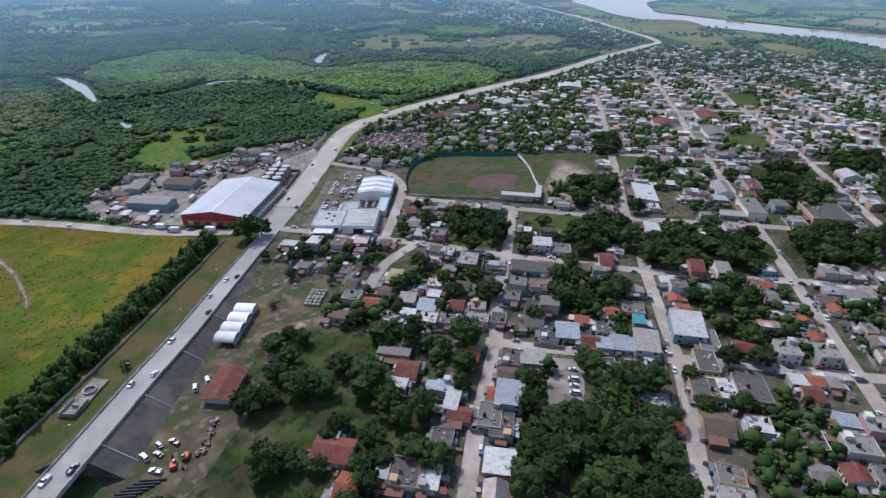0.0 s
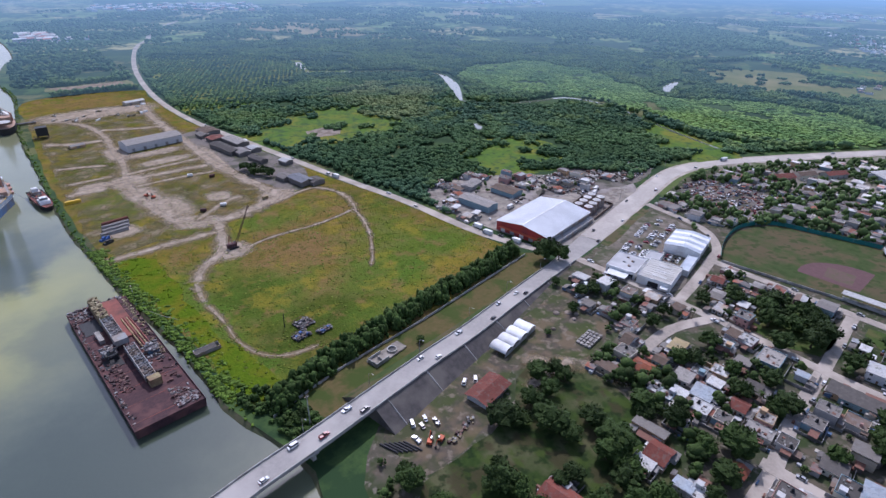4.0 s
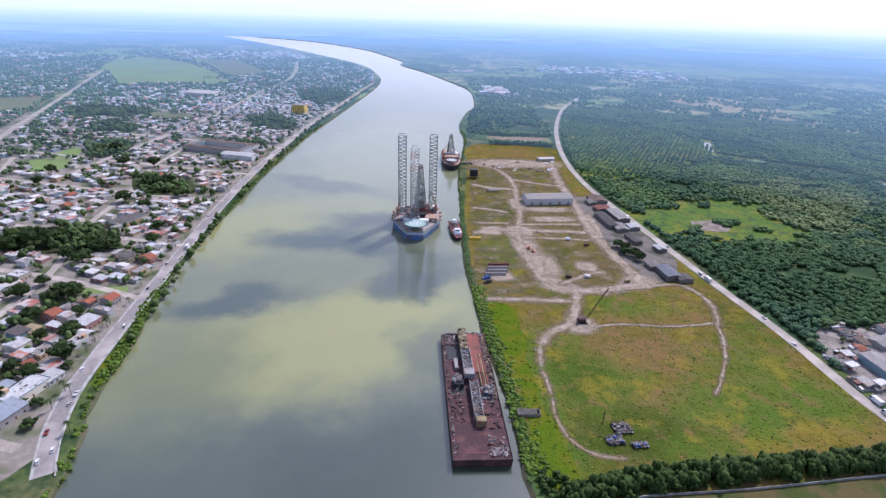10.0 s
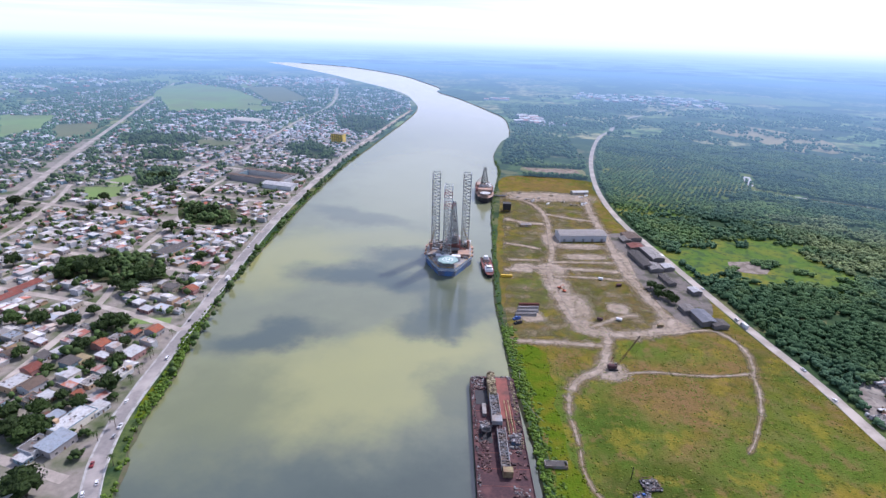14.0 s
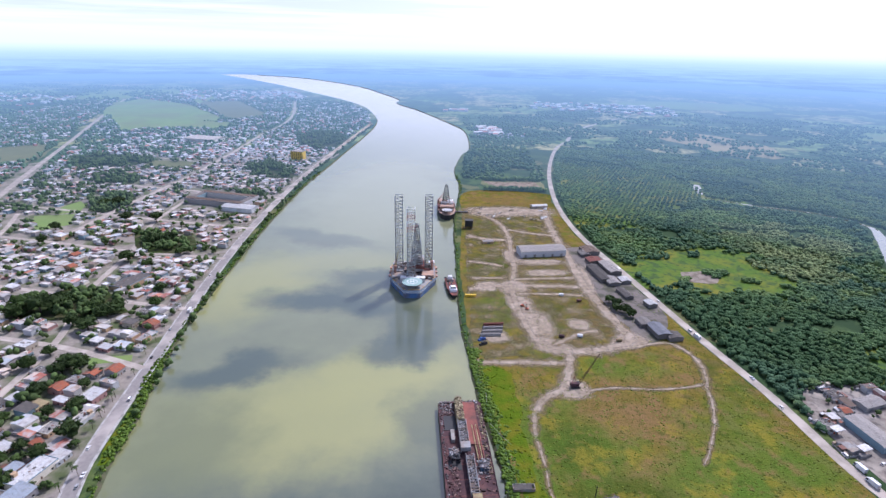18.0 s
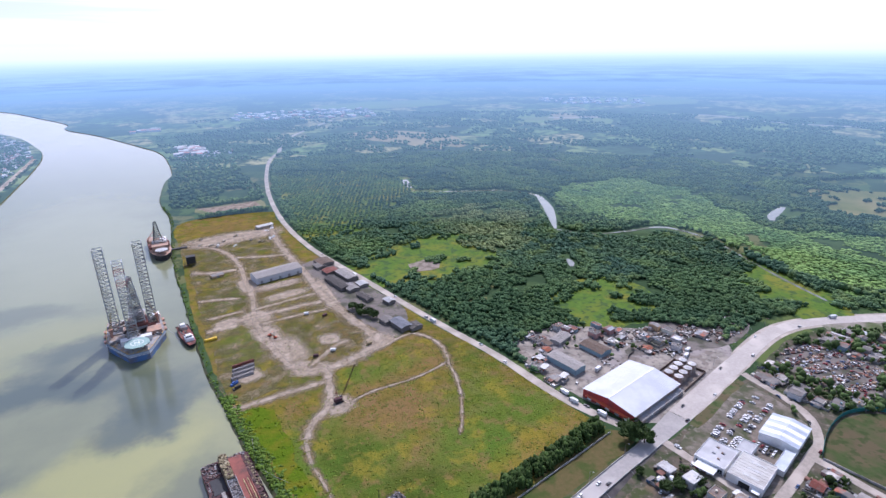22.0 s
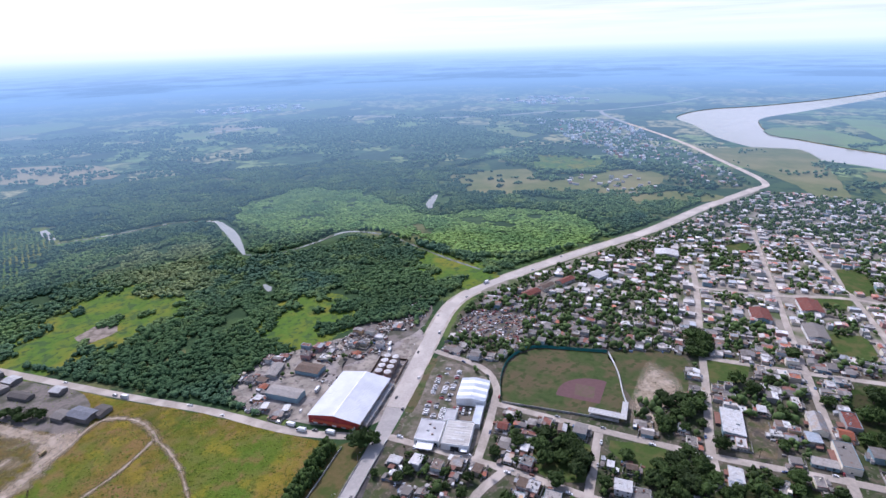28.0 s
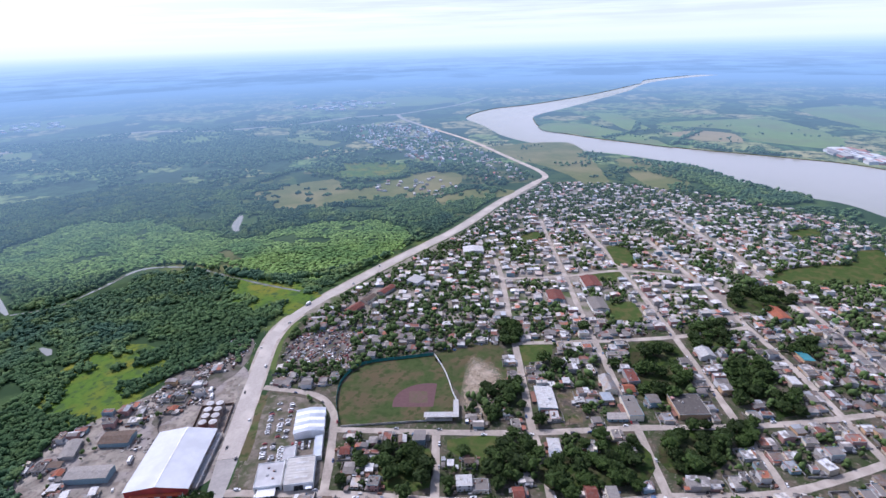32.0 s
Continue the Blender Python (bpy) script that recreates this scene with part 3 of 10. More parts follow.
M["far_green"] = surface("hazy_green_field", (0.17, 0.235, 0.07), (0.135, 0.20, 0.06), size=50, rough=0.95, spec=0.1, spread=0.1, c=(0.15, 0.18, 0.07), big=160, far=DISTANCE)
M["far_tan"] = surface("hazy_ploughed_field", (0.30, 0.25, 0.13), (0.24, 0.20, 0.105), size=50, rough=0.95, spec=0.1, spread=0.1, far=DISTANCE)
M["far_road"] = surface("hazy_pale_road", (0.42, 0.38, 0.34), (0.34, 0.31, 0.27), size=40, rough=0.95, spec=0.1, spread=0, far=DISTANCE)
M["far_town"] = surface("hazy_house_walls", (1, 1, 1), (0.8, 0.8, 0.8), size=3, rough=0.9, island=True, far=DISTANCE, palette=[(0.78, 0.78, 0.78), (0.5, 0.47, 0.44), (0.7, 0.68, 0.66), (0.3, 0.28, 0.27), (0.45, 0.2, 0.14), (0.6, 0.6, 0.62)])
drifts(M["brown_dirt"], ((16, 0.50, 0.60, (0.150, 0.112, 0.068), 1.0), (22, 0.51, 0.60, (0.052, 0.070, 0.020), 1.0), (5, 0.55, 0.66, (0.19, 0.155, 0.115), 1.0)), 0.8)
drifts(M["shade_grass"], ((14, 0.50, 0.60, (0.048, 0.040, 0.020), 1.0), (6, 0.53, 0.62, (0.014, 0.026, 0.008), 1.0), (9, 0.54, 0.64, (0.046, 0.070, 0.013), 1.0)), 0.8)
drifts(M["yard_grass"], ((20, 0.50, 0.60, (0.105, 0.080, 0.044), 1.0), (7, 0.53, 0.62, (0.034, 0.058, 0.016), 1.0)), 0.75)
drifts(M["town_soil"], ((9, 0.50, 0.60, (0.115, 0.092, 0.068), 1.0), (14, 0.50, 0.58, (0.038, 0.056, 0.019), 1.0), (4, 0.58, 0.66, (0.18, 0.155, 0.125), 1.0)), 0.8)
drifts(M["gravel"], ((12, 0.50, 0.60, (0.165, 0.135, 0.115), 1.0), (30, 0.52, 0.62, (0.30, 0.268, 0.250), 1.0), (5, 0.56, 0.66, (0.10, 0.092, 0.085), 1.0)), 0.75)

# ---- shape helpers ----
class Shape:
    """Collects faces, then makes one mesh of them."""

    def __init__(self):
        self.v, self.f, self.k = [], [], []

    def face(self, pts, k=0):
        n = len(self.v)
        self.v += [tuple(p) for p in pts]
        self.f.append(tuple(range(n, n + len(pts))))
        self.k.append(k)
        return self

    def hull(self, low, top, k=0, caps=True):
        """Two rings of equal length, joined; low counter-clockwise from above."""
        n, c = len(self.v), len(low)
        self.v += [tuple(p) for p in low] + [tuple(p) for p in top]
        for i in range(c):
            j = (i + 1) % c
            self.f.append((n + i, n + j, n + c + j, n + c + i))
            self.k.append(k)
        if caps:
            self.f += [tuple(range(n + c - 1, n - 1, -1)), tuple(range(n + c, n + 2 * c))]
            self.k += [k, k]
        return self

    def box(self, x0, x1, y0, y1, z0, z1, k=0, taper=0.0):
        a = taper
        return self.hull([(x0, y0, z0), (x1, y0, z0), (x1, y1, z0), (x0, y1, z0)], [(x0 + a, y0 + a, z1), (x1 - a, y0 + a, z1), (x1 - a, y1 - a, z1), (x0 + a, y1 - a, z1)], k)

    def rod(self, p, q, r, r2=None, n=8, k=0):
        p, q = Vector(p), Vector(q)
        d = (q - p).normalized()
        u = d.orthogonal().normalized()
        w = d.cross(u)
        r2 = r if r2 is None else r2
        ring = [(math.cos(2 * math.pi * i / n), math.sin(2 * math.pi * i / n)) for i in range(n)]
        return self.hull([p + (u * c + w * s) * r for c, s in ring], [q + (u * c + w * s) * r2 for c, s in ring], k)

    def dome(self, x, y, z, r, h, n=12, rings=4, k=0):
        last = [(x + r * math.cos(2 * math.pi * i / n), y + r * math.sin(2 * math.pi * i / n), z) for i in range(n)]
        for j in range(1, rings + 1):
            a = j / rings * math.pi / 2 * 0.97
            ring = [(x + r * math.cos(a) * math.cos(2 * math.pi * i / n), y + r * math.cos(a) * math.sin(2 * math.pi * i / n), z + h * math.sin(a)) for i in range(n)]
            self.hull(last, ring, k, caps=j == rings)
            last = ring
        return self

    def gable(self, x0, x1, y0, y1, z, rise, thick=0.18, over=0.4, k=0, along_x=True):
        """Two sloping roof slabs with the ridge along x (or y)."""
        def put(pts):
            return [(p[0], p[1], p[2]) if along_x else (p[1], p[0], p[2]) for p in pts]
        if not along_x:
            x0, x1, y0, y1 = y0, y1, x0, x1
        ym, drop = (y0 + y1) / 2, over * rise / max((y1 - y0) / 2, 0.1)
        for ya, sgn in ((y0 - over, 1), (y1 + over, -1)):
            low = [(x0 - over, ya, z - drop), (x1 + over, ya, z - drop), (x1 + over, ym, z + rise), (x0 - over, ym, z + rise)]
            if (sgn < 0) == along_x:
                low = low[::-1]
            top = [(x, y, zz + thick) for x, y, zz in low]
            self.hull(put(low), put(top), k)
        return self

    def mesh(self, name, mats):
        me = bpy.data.meshes.new(name)
        me.from_pydata(self.v, [], self.f)
        for m in mats:
            me.materials.append(m)
        if len(mats) > 1:
            me.polygons.foreach_set("material_index", self.k)
        me.update()
        return me


def part(name, shape, material, parent=None, label="", at=None):
    """One mesh object, under a thing or a part."""
    me = shape if isinstance(shape, bpy.types.Mesh) else shape.mesh(name, material if isinstance(material, (list, tuple)) else [material])
    ob = new(name, me)
    if at is not None:
        ob.matrix_basis = at
    if parent:
        ob.parent = parent
    if label:
        ob["label"] = label
    return ob


def thing(name, x, y, z=0.0, turn=0.0, label="", category="", group="", kind=""):
    ob = new(name)
    ob.matrix_basis = pose(x, y, z, 0, 0, turn)
    return tagged(ob, label, category, group, kind)


def structure(name, shape, material, label="", category=""):
    return tagged(part(name, shape, material), label, category or name.rstrip("_0123456789").replace("_", " "), "", "structure")


def curve(pts, step=8.0, closed=False):
    """A smooth line through the given points."""
    p = [Vector((*q, 0)) if len(q) == 2 else Vector(q) for q in pts]
    n, out = len(p), []
    for i in range(n if closed else n - 1):
        a, b, c, d = (p[(i + k) % n] if closed else p[min(max(i + k, 0), n - 1)] for k in (-1, 0, 1, 2))
        m = max(1, int((c - b).length / step))
        for j in range(m):
            t = j / m
            out.append(0.5 * (2 * b + (c - a) * t + (2 * a - 5 * b + 4 * c - d) * t * t + (3 * b - a - 3 * c + d) * t ** 3))
    return out if closed else out + [p[-1]]


def sides(line, half):
    """The line moved by half to its left and to its right."""
    left, right = [], []
    for i, p in enumerate(line):
        d = (line[min(i + 1, len(line) - 1)] - line[max(i - 1, 0)]).xy.normalized()
        h = half[i] if isinstance(half, list) else half
        left.append(p + Vector((-d.y, d.x, 0)) * h)
        right.append(p - Vector((-d.y, d.x, 0)) * h)
    return left, right


def ribbon(s, line, half, lift, thick=0.25, k=0, ragged=0.0):
    """A road-like slab along a line, its top at the line's height plus lift."""
    if ragged:
        half = [half * (1 + ragged * (random.random() - 0.5) * 2) for _ in line]
    left, right = sides(line, half)
    up, dn = Vector((0, 0, lift)), Vector((0, 0, lift - thick))
    for i in range(len(line) - 1):
        s.face([right[i] + up, right[i + 1] + up, left[i + 1] + up, left[i] + up], k)
        s.face([left[i] + up, left[i + 1] + up, left[i + 1] + dn, left[i] + dn], k)
        s.face([right[i + 1] + up, right[i] + up, right[i] + dn, right[i + 1] + dn], k)
    return s


def patch(s, pts, lift, step=14.0, ragged=1.5, k=0, thick=0.3):
    """A smooth-edged plot of ground with a low edge."""
    line = curve(pts, step, True)
    if sum(a.x * b.y - b.x * a.y for a, b in zip(line, line[1:] + line[:1])) < 0:
        line = line[::-1]
    ring = [(p.x + random.uniform(-ragged, ragged), p.y + random.uniform(-ragged, ragged)) for p in line]
    s.face([(x, y, lift) for x, y in ring], k)
    for (x, y), (u, w) in zip(ring, ring[1:] + ring[:1]):
        s.face([(x, y, lift - thick), (u, w, lift - thick), (u, w, lift), (x, y, lift)], k)
    return s


def fray_mesh(name, strips, pads, material):
    """Thin ground that frays at its rim: strips of (line, half, lift) and pads of (ring, lift)."""
    v, f, worn = [], [], []
    for line, half, lift in strips:
        n0, m = len(v), len(line)
        hs = [half * random.uniform(0.72, 1.28) for _ in line]
        left, right = sides(line, hs)
        for k, (p, a, b) in enumerate(zip(line, left, right)):
            end = min(1.0, k / 3, (m - 1 - k) / 3)
            for q, w in ((a, 0.0), (p.lerp(a, 0.45), 0.8 * end), (p.lerp(b, 0.45), 0.8 * end), (b, 0.0)):
                v.append((q.x, q.y, q.z + lift))
                worn.append(w)
        for k in range(m - 1):
            for j in range(3):
                a = n0 + 4 * k + j
                f.append((a + 1, a, a + 4, a + 5))
    for ring, lift in pads:
        line = curve(ring, 4.0, True)
        mx, my = sum(p.x for p in line) / len(line), sum(p.y for p in line) / len(line)
        n0, m = len(v), len(line)
        for rim, w in ((1.12, 0.0), (0.62, 0.85)):
            for p in line:
                v.append((mx + (p.x - mx) * rim, my + (p.y - my) * rim, lift))
                worn.append(w)
        for k in range(m):
            j = (k + 1) % m
            f.append((n0 + k, n0 + j, n0 + m + j, n0 + m + k))
        f.append(tuple(range(n0 + m, n0 + 2 * m)))
    me = bpy.data.meshes.new(name)
    me.from_pydata(v, [], f)
    me.attributes.new("worn", "FLOAT", "POINT").data.foreach_set("value", worn)
    me.materials.append(material)
    me.update()
    return me


def inside(poly, xs, ys):
    """Which points lie in the polygon."""
    hit = np.zeros(np.shape(xs), bool)
    for (x0, y0), (x1, y1) in zip(poly, list(poly[1:]) + [poly[0]]):
        if y0 != y1:
            hit ^= ((y0 > ys) != (y1 > ys)) & (xs < (x1 - x0) * (ys - y0) / (y1 - y0) + x0)
    return hit


# which ground is taken, in cells of 3 m
CELL, GX, GY = 3.0, -1700.0, -900.0
taken = np.zeros((1200, 1250), np.uint8)


def cells(x, y):
    return np.clip(((np.asarray(x) - GX) / CELL).astype(int), 0, 1199), np.clip(((np.asarray(y) - GY) / CELL).astype(int), 0, 1249)


def take_line(line, half, mark=1):
    for a, b in zip(line, line[1:]):
        n = max(1, int((b - a).length / 2))
        for j in range(n):
            q = a.lerp(b, j / n)
            take_spot(q.x, q.y, half, mark)


def take_spot(x, y, r, mark=1):
    (i0, j0), (i1, j1) = (c.tolist() for c in np.transpose(cells((x - r, x + r), (y - r, y + r))))
    taken[i0:i1 + 1, j0:j1 + 1] = mark


def take_poly(pts, mark=1):
    xs, ys = np.meshgrid(GX + CELL * (np.arange(1200) + 0.5), GY + CELL * (np.arange(1250) + 0.5), indexing="ij")
    taken[inside(pts, xs, ys)] = mark


def clear(x, y, r):
    (i0, j0), (i1, j1) = (c.tolist() for c in np.transpose(cells((x - r, x + r), (y - r, y + r))))
    return not taken[i0:i1 + 1, j0:j1 + 1].any()

# ---- river, land and distance ----
RIGHT_BANK = [(-2600, 5300), (-1771, 4684), (-1188, 4323), (-666, 3645), (-428, 3127), (-300, 2800), (-284, 2602), (-165, 2342), (-38, 1997), (22, 1794), (35, 1495),
              (13, 1377), (-3, 1195), (8, 1046), (0, 835), (3, 667), (9, 505), (17, 431), (24, 365), (34, 308), (40, 258), (43, 222), (53, 188), (60, 160),
              (55, 140), (52, 110), (60, 50), (70, -40), (90, -150), (130, -320), (300, -560)]
RIGHT_BANK_UP = [(600, -690), (900, -710), (1034, -680), (1117, -655), (1186, -586), (1308, -516), (1458, -458), (1608, -314), (1700, -161), (1913, 15), (2200, 120),
                 (2434, 205), (2722, 108), (2928, -117), (3367, -459), (3999, -841), (4507, -1130), (5600, -2600)]
LEFT_BANK = [(-2500, 5000), (-1988, 4617), (-1258, 3729), (-775, 3038), (-467, 2554), (-348, 2228), (-282, 1884), (-289, 1276), (-296, 1053), (-289, 811), (-270, 553),
             (-261, 466), (-251, 405), (-247, 382), (-236, 345), (-229, 312), (-223, 274), (-216, 250), (-202, 218), (-178, 120), (-155, 0), (-140, -150), (-60, -450), (150, -750), (500, -960), (1000, -1060),
             (1419, -902), (1557, -748), (1713, -498), (1896, -271), (2091, -125), (2317, -88), (2490, -112), (2781, -286), (3433, -650), (4336, -1150), (5400, -2700)]
NEAR_R, FAR_R, WATER_Z = 1500.0, 5000.0, -1.8
right_line, left_line = curve(RIGHT_BANK + RIGHT_BANK_UP, 12), curve(LEFT_BANK, 12)


def split_line(line, r):
    """The stretch inside radius r and those outside, before and after."""
    ins = [i for i, p in enumerate(line) if p.length < r]
    a, b = ins[0], ins[-1] + 1
    return line[a:b], line[:a + 1], line[b - 1:]


def arc(p, q, r, turn):
    """Points on the circle of radius r from p's bearing to q's, turning +1 left or -1 right."""
    a, b = math.atan2(p.y, p.x), math.atan2(q.y, q.x)
    while turn * (b - a) <= 0:
        b += turn * 2 * math.pi
    n = max(2, int(abs(b - a) / radians(1.5)))
    return [Vector((r * math.cos(a + (b - a) * i / n), r * math.sin(a + (b - a) * i / n), 0)) for i in range(n + 1)]


def land(line, turn):
    """Near and far sheet of the land on one side of the river."""
    mid, down, up = split_line(line, NEAR_R)
    near = mid + arc(mid[-1], mid[0], NEAR_R, turn)
    down5, up5 = [p for p in down if p.length < FAR_R], [p for p in up if p.length < FAR_R]
    far = up5 + arc(up5[-1], down5[0], FAR_R, turn) + down5 + arc(down5[-1], up5[0], NEAR_R, -turn)
    return near, far


near_a, far_a = land(right_line, 1)
near_b, far_b = land(left_line, -1)


def flat_face(s, ring, z):
    if sum(a.x * b.y - b.x * a.y for a, b in zip(ring, ring[1:] + ring[:1])) < 0:
        ring = ring[::-1]
    s.face([(p.x, p.y, z) for p in ring])


ground = Shape()
for ring in (near_a, near_b):
    flat_face(ground, ring, 0.0)
structure("ground", ground, M["ground"], "flat green riverside country of scrub and plots", "ground")
far_land = Shape()
for ring in (far_a, far_b):
    flat_face(far_land, ring, 0.0)
structure("backdrop", far_land, M["far"], "hazy blue-green plain that runs to the horizon", "backdrop")
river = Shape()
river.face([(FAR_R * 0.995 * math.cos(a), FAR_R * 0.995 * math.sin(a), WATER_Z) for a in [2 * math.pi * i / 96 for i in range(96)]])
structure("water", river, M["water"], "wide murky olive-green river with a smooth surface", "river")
# earth banks, ragged, from the land's edge down under the water
for nm, line, out in (("river_bank_1", right_line, 1), ("river_bank_2", left_line, -1)):
    bank = Shape()
    line = [p for p in line if p.length < 4900]
    off = [random.uniform(0.8, 3.6) for _ in line]
    foot = sides(line, off)[1 if out > 0 else 0]
    for i in range(len(line) - 1):
        q = [(line[i].x, line[i].y, 0.02), (foot[i].x, foot[i].y, WATER_Z - 0.6), (foot[i + 1].x, foot[i + 1].y, WATER_Z - 0.6), (line[i + 1].x, line[i + 1].y, 0.02)]
        bank.face(q if out > 0 else q[::-1])
    structure(nm, bank, M["bank"], "steep muddy overgrown river bank", "river bank")

# ---- roads ----
HIGHWAY = [(-210, 120, 5), (-120, 136, 9), (-60, 147, 9), (11, 158.5, 9), (38, 164, 9), (64, 168, 9), (95, 174, 8.6), (140, 183.5, 7), (174, 190, 5.6), (215, 200, 3.6), (257, 210, 1.7), (281, 215, 0.8), (312, 223, 0.3),
           (373, 238, 0), (450, 257, 0), (533, 275, 0), (592, 269, 0), (675, 234, 0), (792, 174, 0), (935, 95, 0), (1112, 22, 0), (1280, -58, 0), (1370, -82, 0), (1578, 10, 0), (1865, 149, 0), (2201, 361, 0)]
highway_line = curve(HIGHWAY, 9)
NORTH_ROAD = [(300, 232), (290, 246), (273, 297), (262, 381), (243, 469), (215, 620), (186, 786), (183, 972), (212, 1225), (272, 1498), (330, 1640)]
north_line = curve(NORTH_ROAD, 10)
LEFT_ROAD = [(-208, 205), (-222, 229), (-237, 268), (-245, 307), (-256, 378), (-277, 517), (-294, 650), (-307, 800), (-317, 1048), (-316, 1332), (-301, 1910)]
left_road_line = curve(LEFT_ROAD, 10)
STREETS = [
    [(90, 22), (129, 28), (169, 33), (216, 36), (261, 44), (312, 49), (369, 56), (390, 58)],
    [(100, -60), (155, -57), (230, -53), (320, -39), (353, -36), (404, -26), (467, -20), (572, -8), (722, 8), (800, 20)],
    [(150, -144), (235, -136), (333, -126), (443, -115), (602, -96), (736, -83), (883, -68), (1000, -58)],
    [(230, -226), (346, -215), (439, -206), (595, -190), (761, -167), (968, -133)],
    [(260, -316), (384, -306), (500, -297), (629, -278), (746, -258), (897, -232)],
    [(380, -388), (511, -379), (650, -371), (792, -351), (1007, -311)],
    [(221, 42), (225, 7), (234, -45), (240, -79), (248, -143), (262, -225), (275, -316)],
    [(304, 215), (311, 136), (313, 90), (313, 47), (317, -7), (319, -39), (326, -92), (333, -126), (346, -215), (384, -306)],
    [(384, 152), (389, 54), (396, -28), (410, -118), (419, -200), (430, -264), (450, -342)],
    [(440, 243), (432, 185), (407, 159), (384, 152), (352, 144), (311, 136)],
    [(545, -8), (556, -100), (572, -190), (600, -280)],
    [(722, 8), (736, -83), (761, -167), (746, -258)],
    [(250, 121), (280, 122), (312, 112)],
]
LEFT_STREETS = [
    [(-235, 222), (-330, 240), (-480, 262), (-700, 300)],
    [(-262, 390), (-360, 420), (-520, 445), (-760, 480)],
    [(-278, 500), (-400, 520), (-560, 548), (-820, 590)],
    [(-294, 640), (-420, 655), (-600, 690), (-900, 740)],
    [(-300, 760), (-460, 790), (-700, 840), (-950, 880)],
    [(-306, 930), (-460, 960), (-700, 1010)],
    [(-312, 1180), (-480, 1190), (-700, 1250)],
    [(-340, 240), (-362, 420), (-400, 520), (-425, 655), (-462, 790), (-470, 960)],
    [(-560, 280), (-590, 545), (-640, 700), (-690, 800)],
]
street_lines = [curve(s, 8) for s in STREETS]
left_street_lines = [curve(s, 12) for s in LEFT_STREETS]


def road_surface(name, lines, half, lift, mat, label):
    s = Shape()
    for n, l in enumerate(lines):
        ribbon(s, l, half, lift + 0.012 * n, 0.3, ragged=0.05)
    return structure(name, s, mat, label, "road")


def deck_half(p):
    """Half the highway's width: narrow on the bridge and its ramp, wider on the flat."""
    return 6.0 + 3.0 * min(max((p.x - 285) / 55, 0.0), 1.0)


ground_hw = [p for p in highway_line if p.x > 296]
hw = Shape()
on_deck = [p for p in highway_line if -215 < p.x < 340]
ribbon(hw, on_deck, [deck_half(p) for p in on_deck], 0.0, 0.9)
structure("highway_bridge_deck", hw, M["highway"], "grey concrete highway that rises to the river bridge", "highway")
hw = Shape()
wide = [p for p in ground_hw if p.x > 330]
ribbon(hw, wide, [9.0 - 1.6 * min(max((p.x - 430) / 90, 0.0), 1.0) for p in wide], 0.22, 0.3)
structure("highway", hw, M["pale_highway"], "pale dusty concrete highway past the town", "highway")
road_surface("road_north", [north_line], 4.4, 0.14, M["street"], "pale dusty road along the woods")
road_surface("promenade", [left_road_line], 5.9, 0.10, M["kerb"], "pale paved promenade beside the riverside road")
road_surface("road_left_bank", [left_road_line], 4.3, 0.14, M["town_road"], "grey riverside road along the town's embankment")
AVENUE = [(-600, 300), (-650, 500), (-704, 681), (-743, 781), (-862, 1034), (-1019, 1388), (-1267, 1933), (-1671, 2838)]
avenue_line = curve(AVENUE, 14)
road_surface("avenue", [avenue_line], 5.5, 0.2, M["street"], "long pale avenue through the far-bank town")
take_line(avenue_line, 12)
TOWN_STREET = [(-548, 720), (-551, 802), (-552, 871), (-549, 952), (-545, 1087), (-553, 1224), (-563, 1376), (-585, 1621), (-590, 1852), (-640, 2141), (-763, 2589)]
town_street_line = curve(TOWN_STREET, 14)
road_surface("town_street", [town_street_line], 5.0, 0.23, M["street"], "wide pale main street of the far-bank town")
take_line(town_street_line, 8)
shoulder = Shape()
ribbon(shoulder, [p for p in highway_line if 345 < p.x < 1300], 10.8, 0.06, 0.2, ragged=0.03)
structure("highway_shoulder", shoulder, M["street"], "wide pale dirt shoulders of the highway", "road shoulder")
road_surface("street_grid", street_lines, 3.6, 0.16, M["street"], "worn pale concrete streets of the town")
road_surface("street_grid_far_bank", left_street_lines, 3.4, 0.16, M["street"], "pale streets of the town across the river")
for l, h in [(highway_line, 15), (north_line, 8), (left_road_line, 9)] + [(s, 5.0) for s in street_lines] + [(s, 6.5) for s in left_street_lines]:
    take_line(l, h)
wide_bank = [p for p in right_line if p.length < 2600], [p for p in left_line if p.length < 2600]
for l in wide_bank:
    take_line(l, 7)
rb = [p for p in right_line if -900 < p.y < 2700 and p.x < 1900]
lb = [p for p in left_line if -900 < p.y < 2700 and p.x < 1900]
take_poly([(p.x, p.y) for p in rb] + [(p.x, p.y) for p in reversed(lb)])

# ---- plots of ground ----
RNG = np.random.default_rng(7)


def plot(name, rings, lift, mat, label, category, step=14, ragged=1.5, grow=0):
    """Plots of ground on one material; grow pushes their edges outwards, under the trees round them."""
    s = Shape()
    if grow:
        mids = [(sum(p[0] for p in r) / len(r), sum(p[1] for p in r) / len(r)) for r in rings]
        rings = [[(x + grow * (x - mx) / math.hypot(x - mx, y - my), y + grow * (y - my) / math.hypot(x - mx, y - my)) for x, y in r] for r, (mx, my) in zip(rings, mids)]
    for n, r in enumerate(rings):
        patch(s, r, lift + 0.02 * n, step, ragged)
    return structure(name, s, M[mat], label, category)


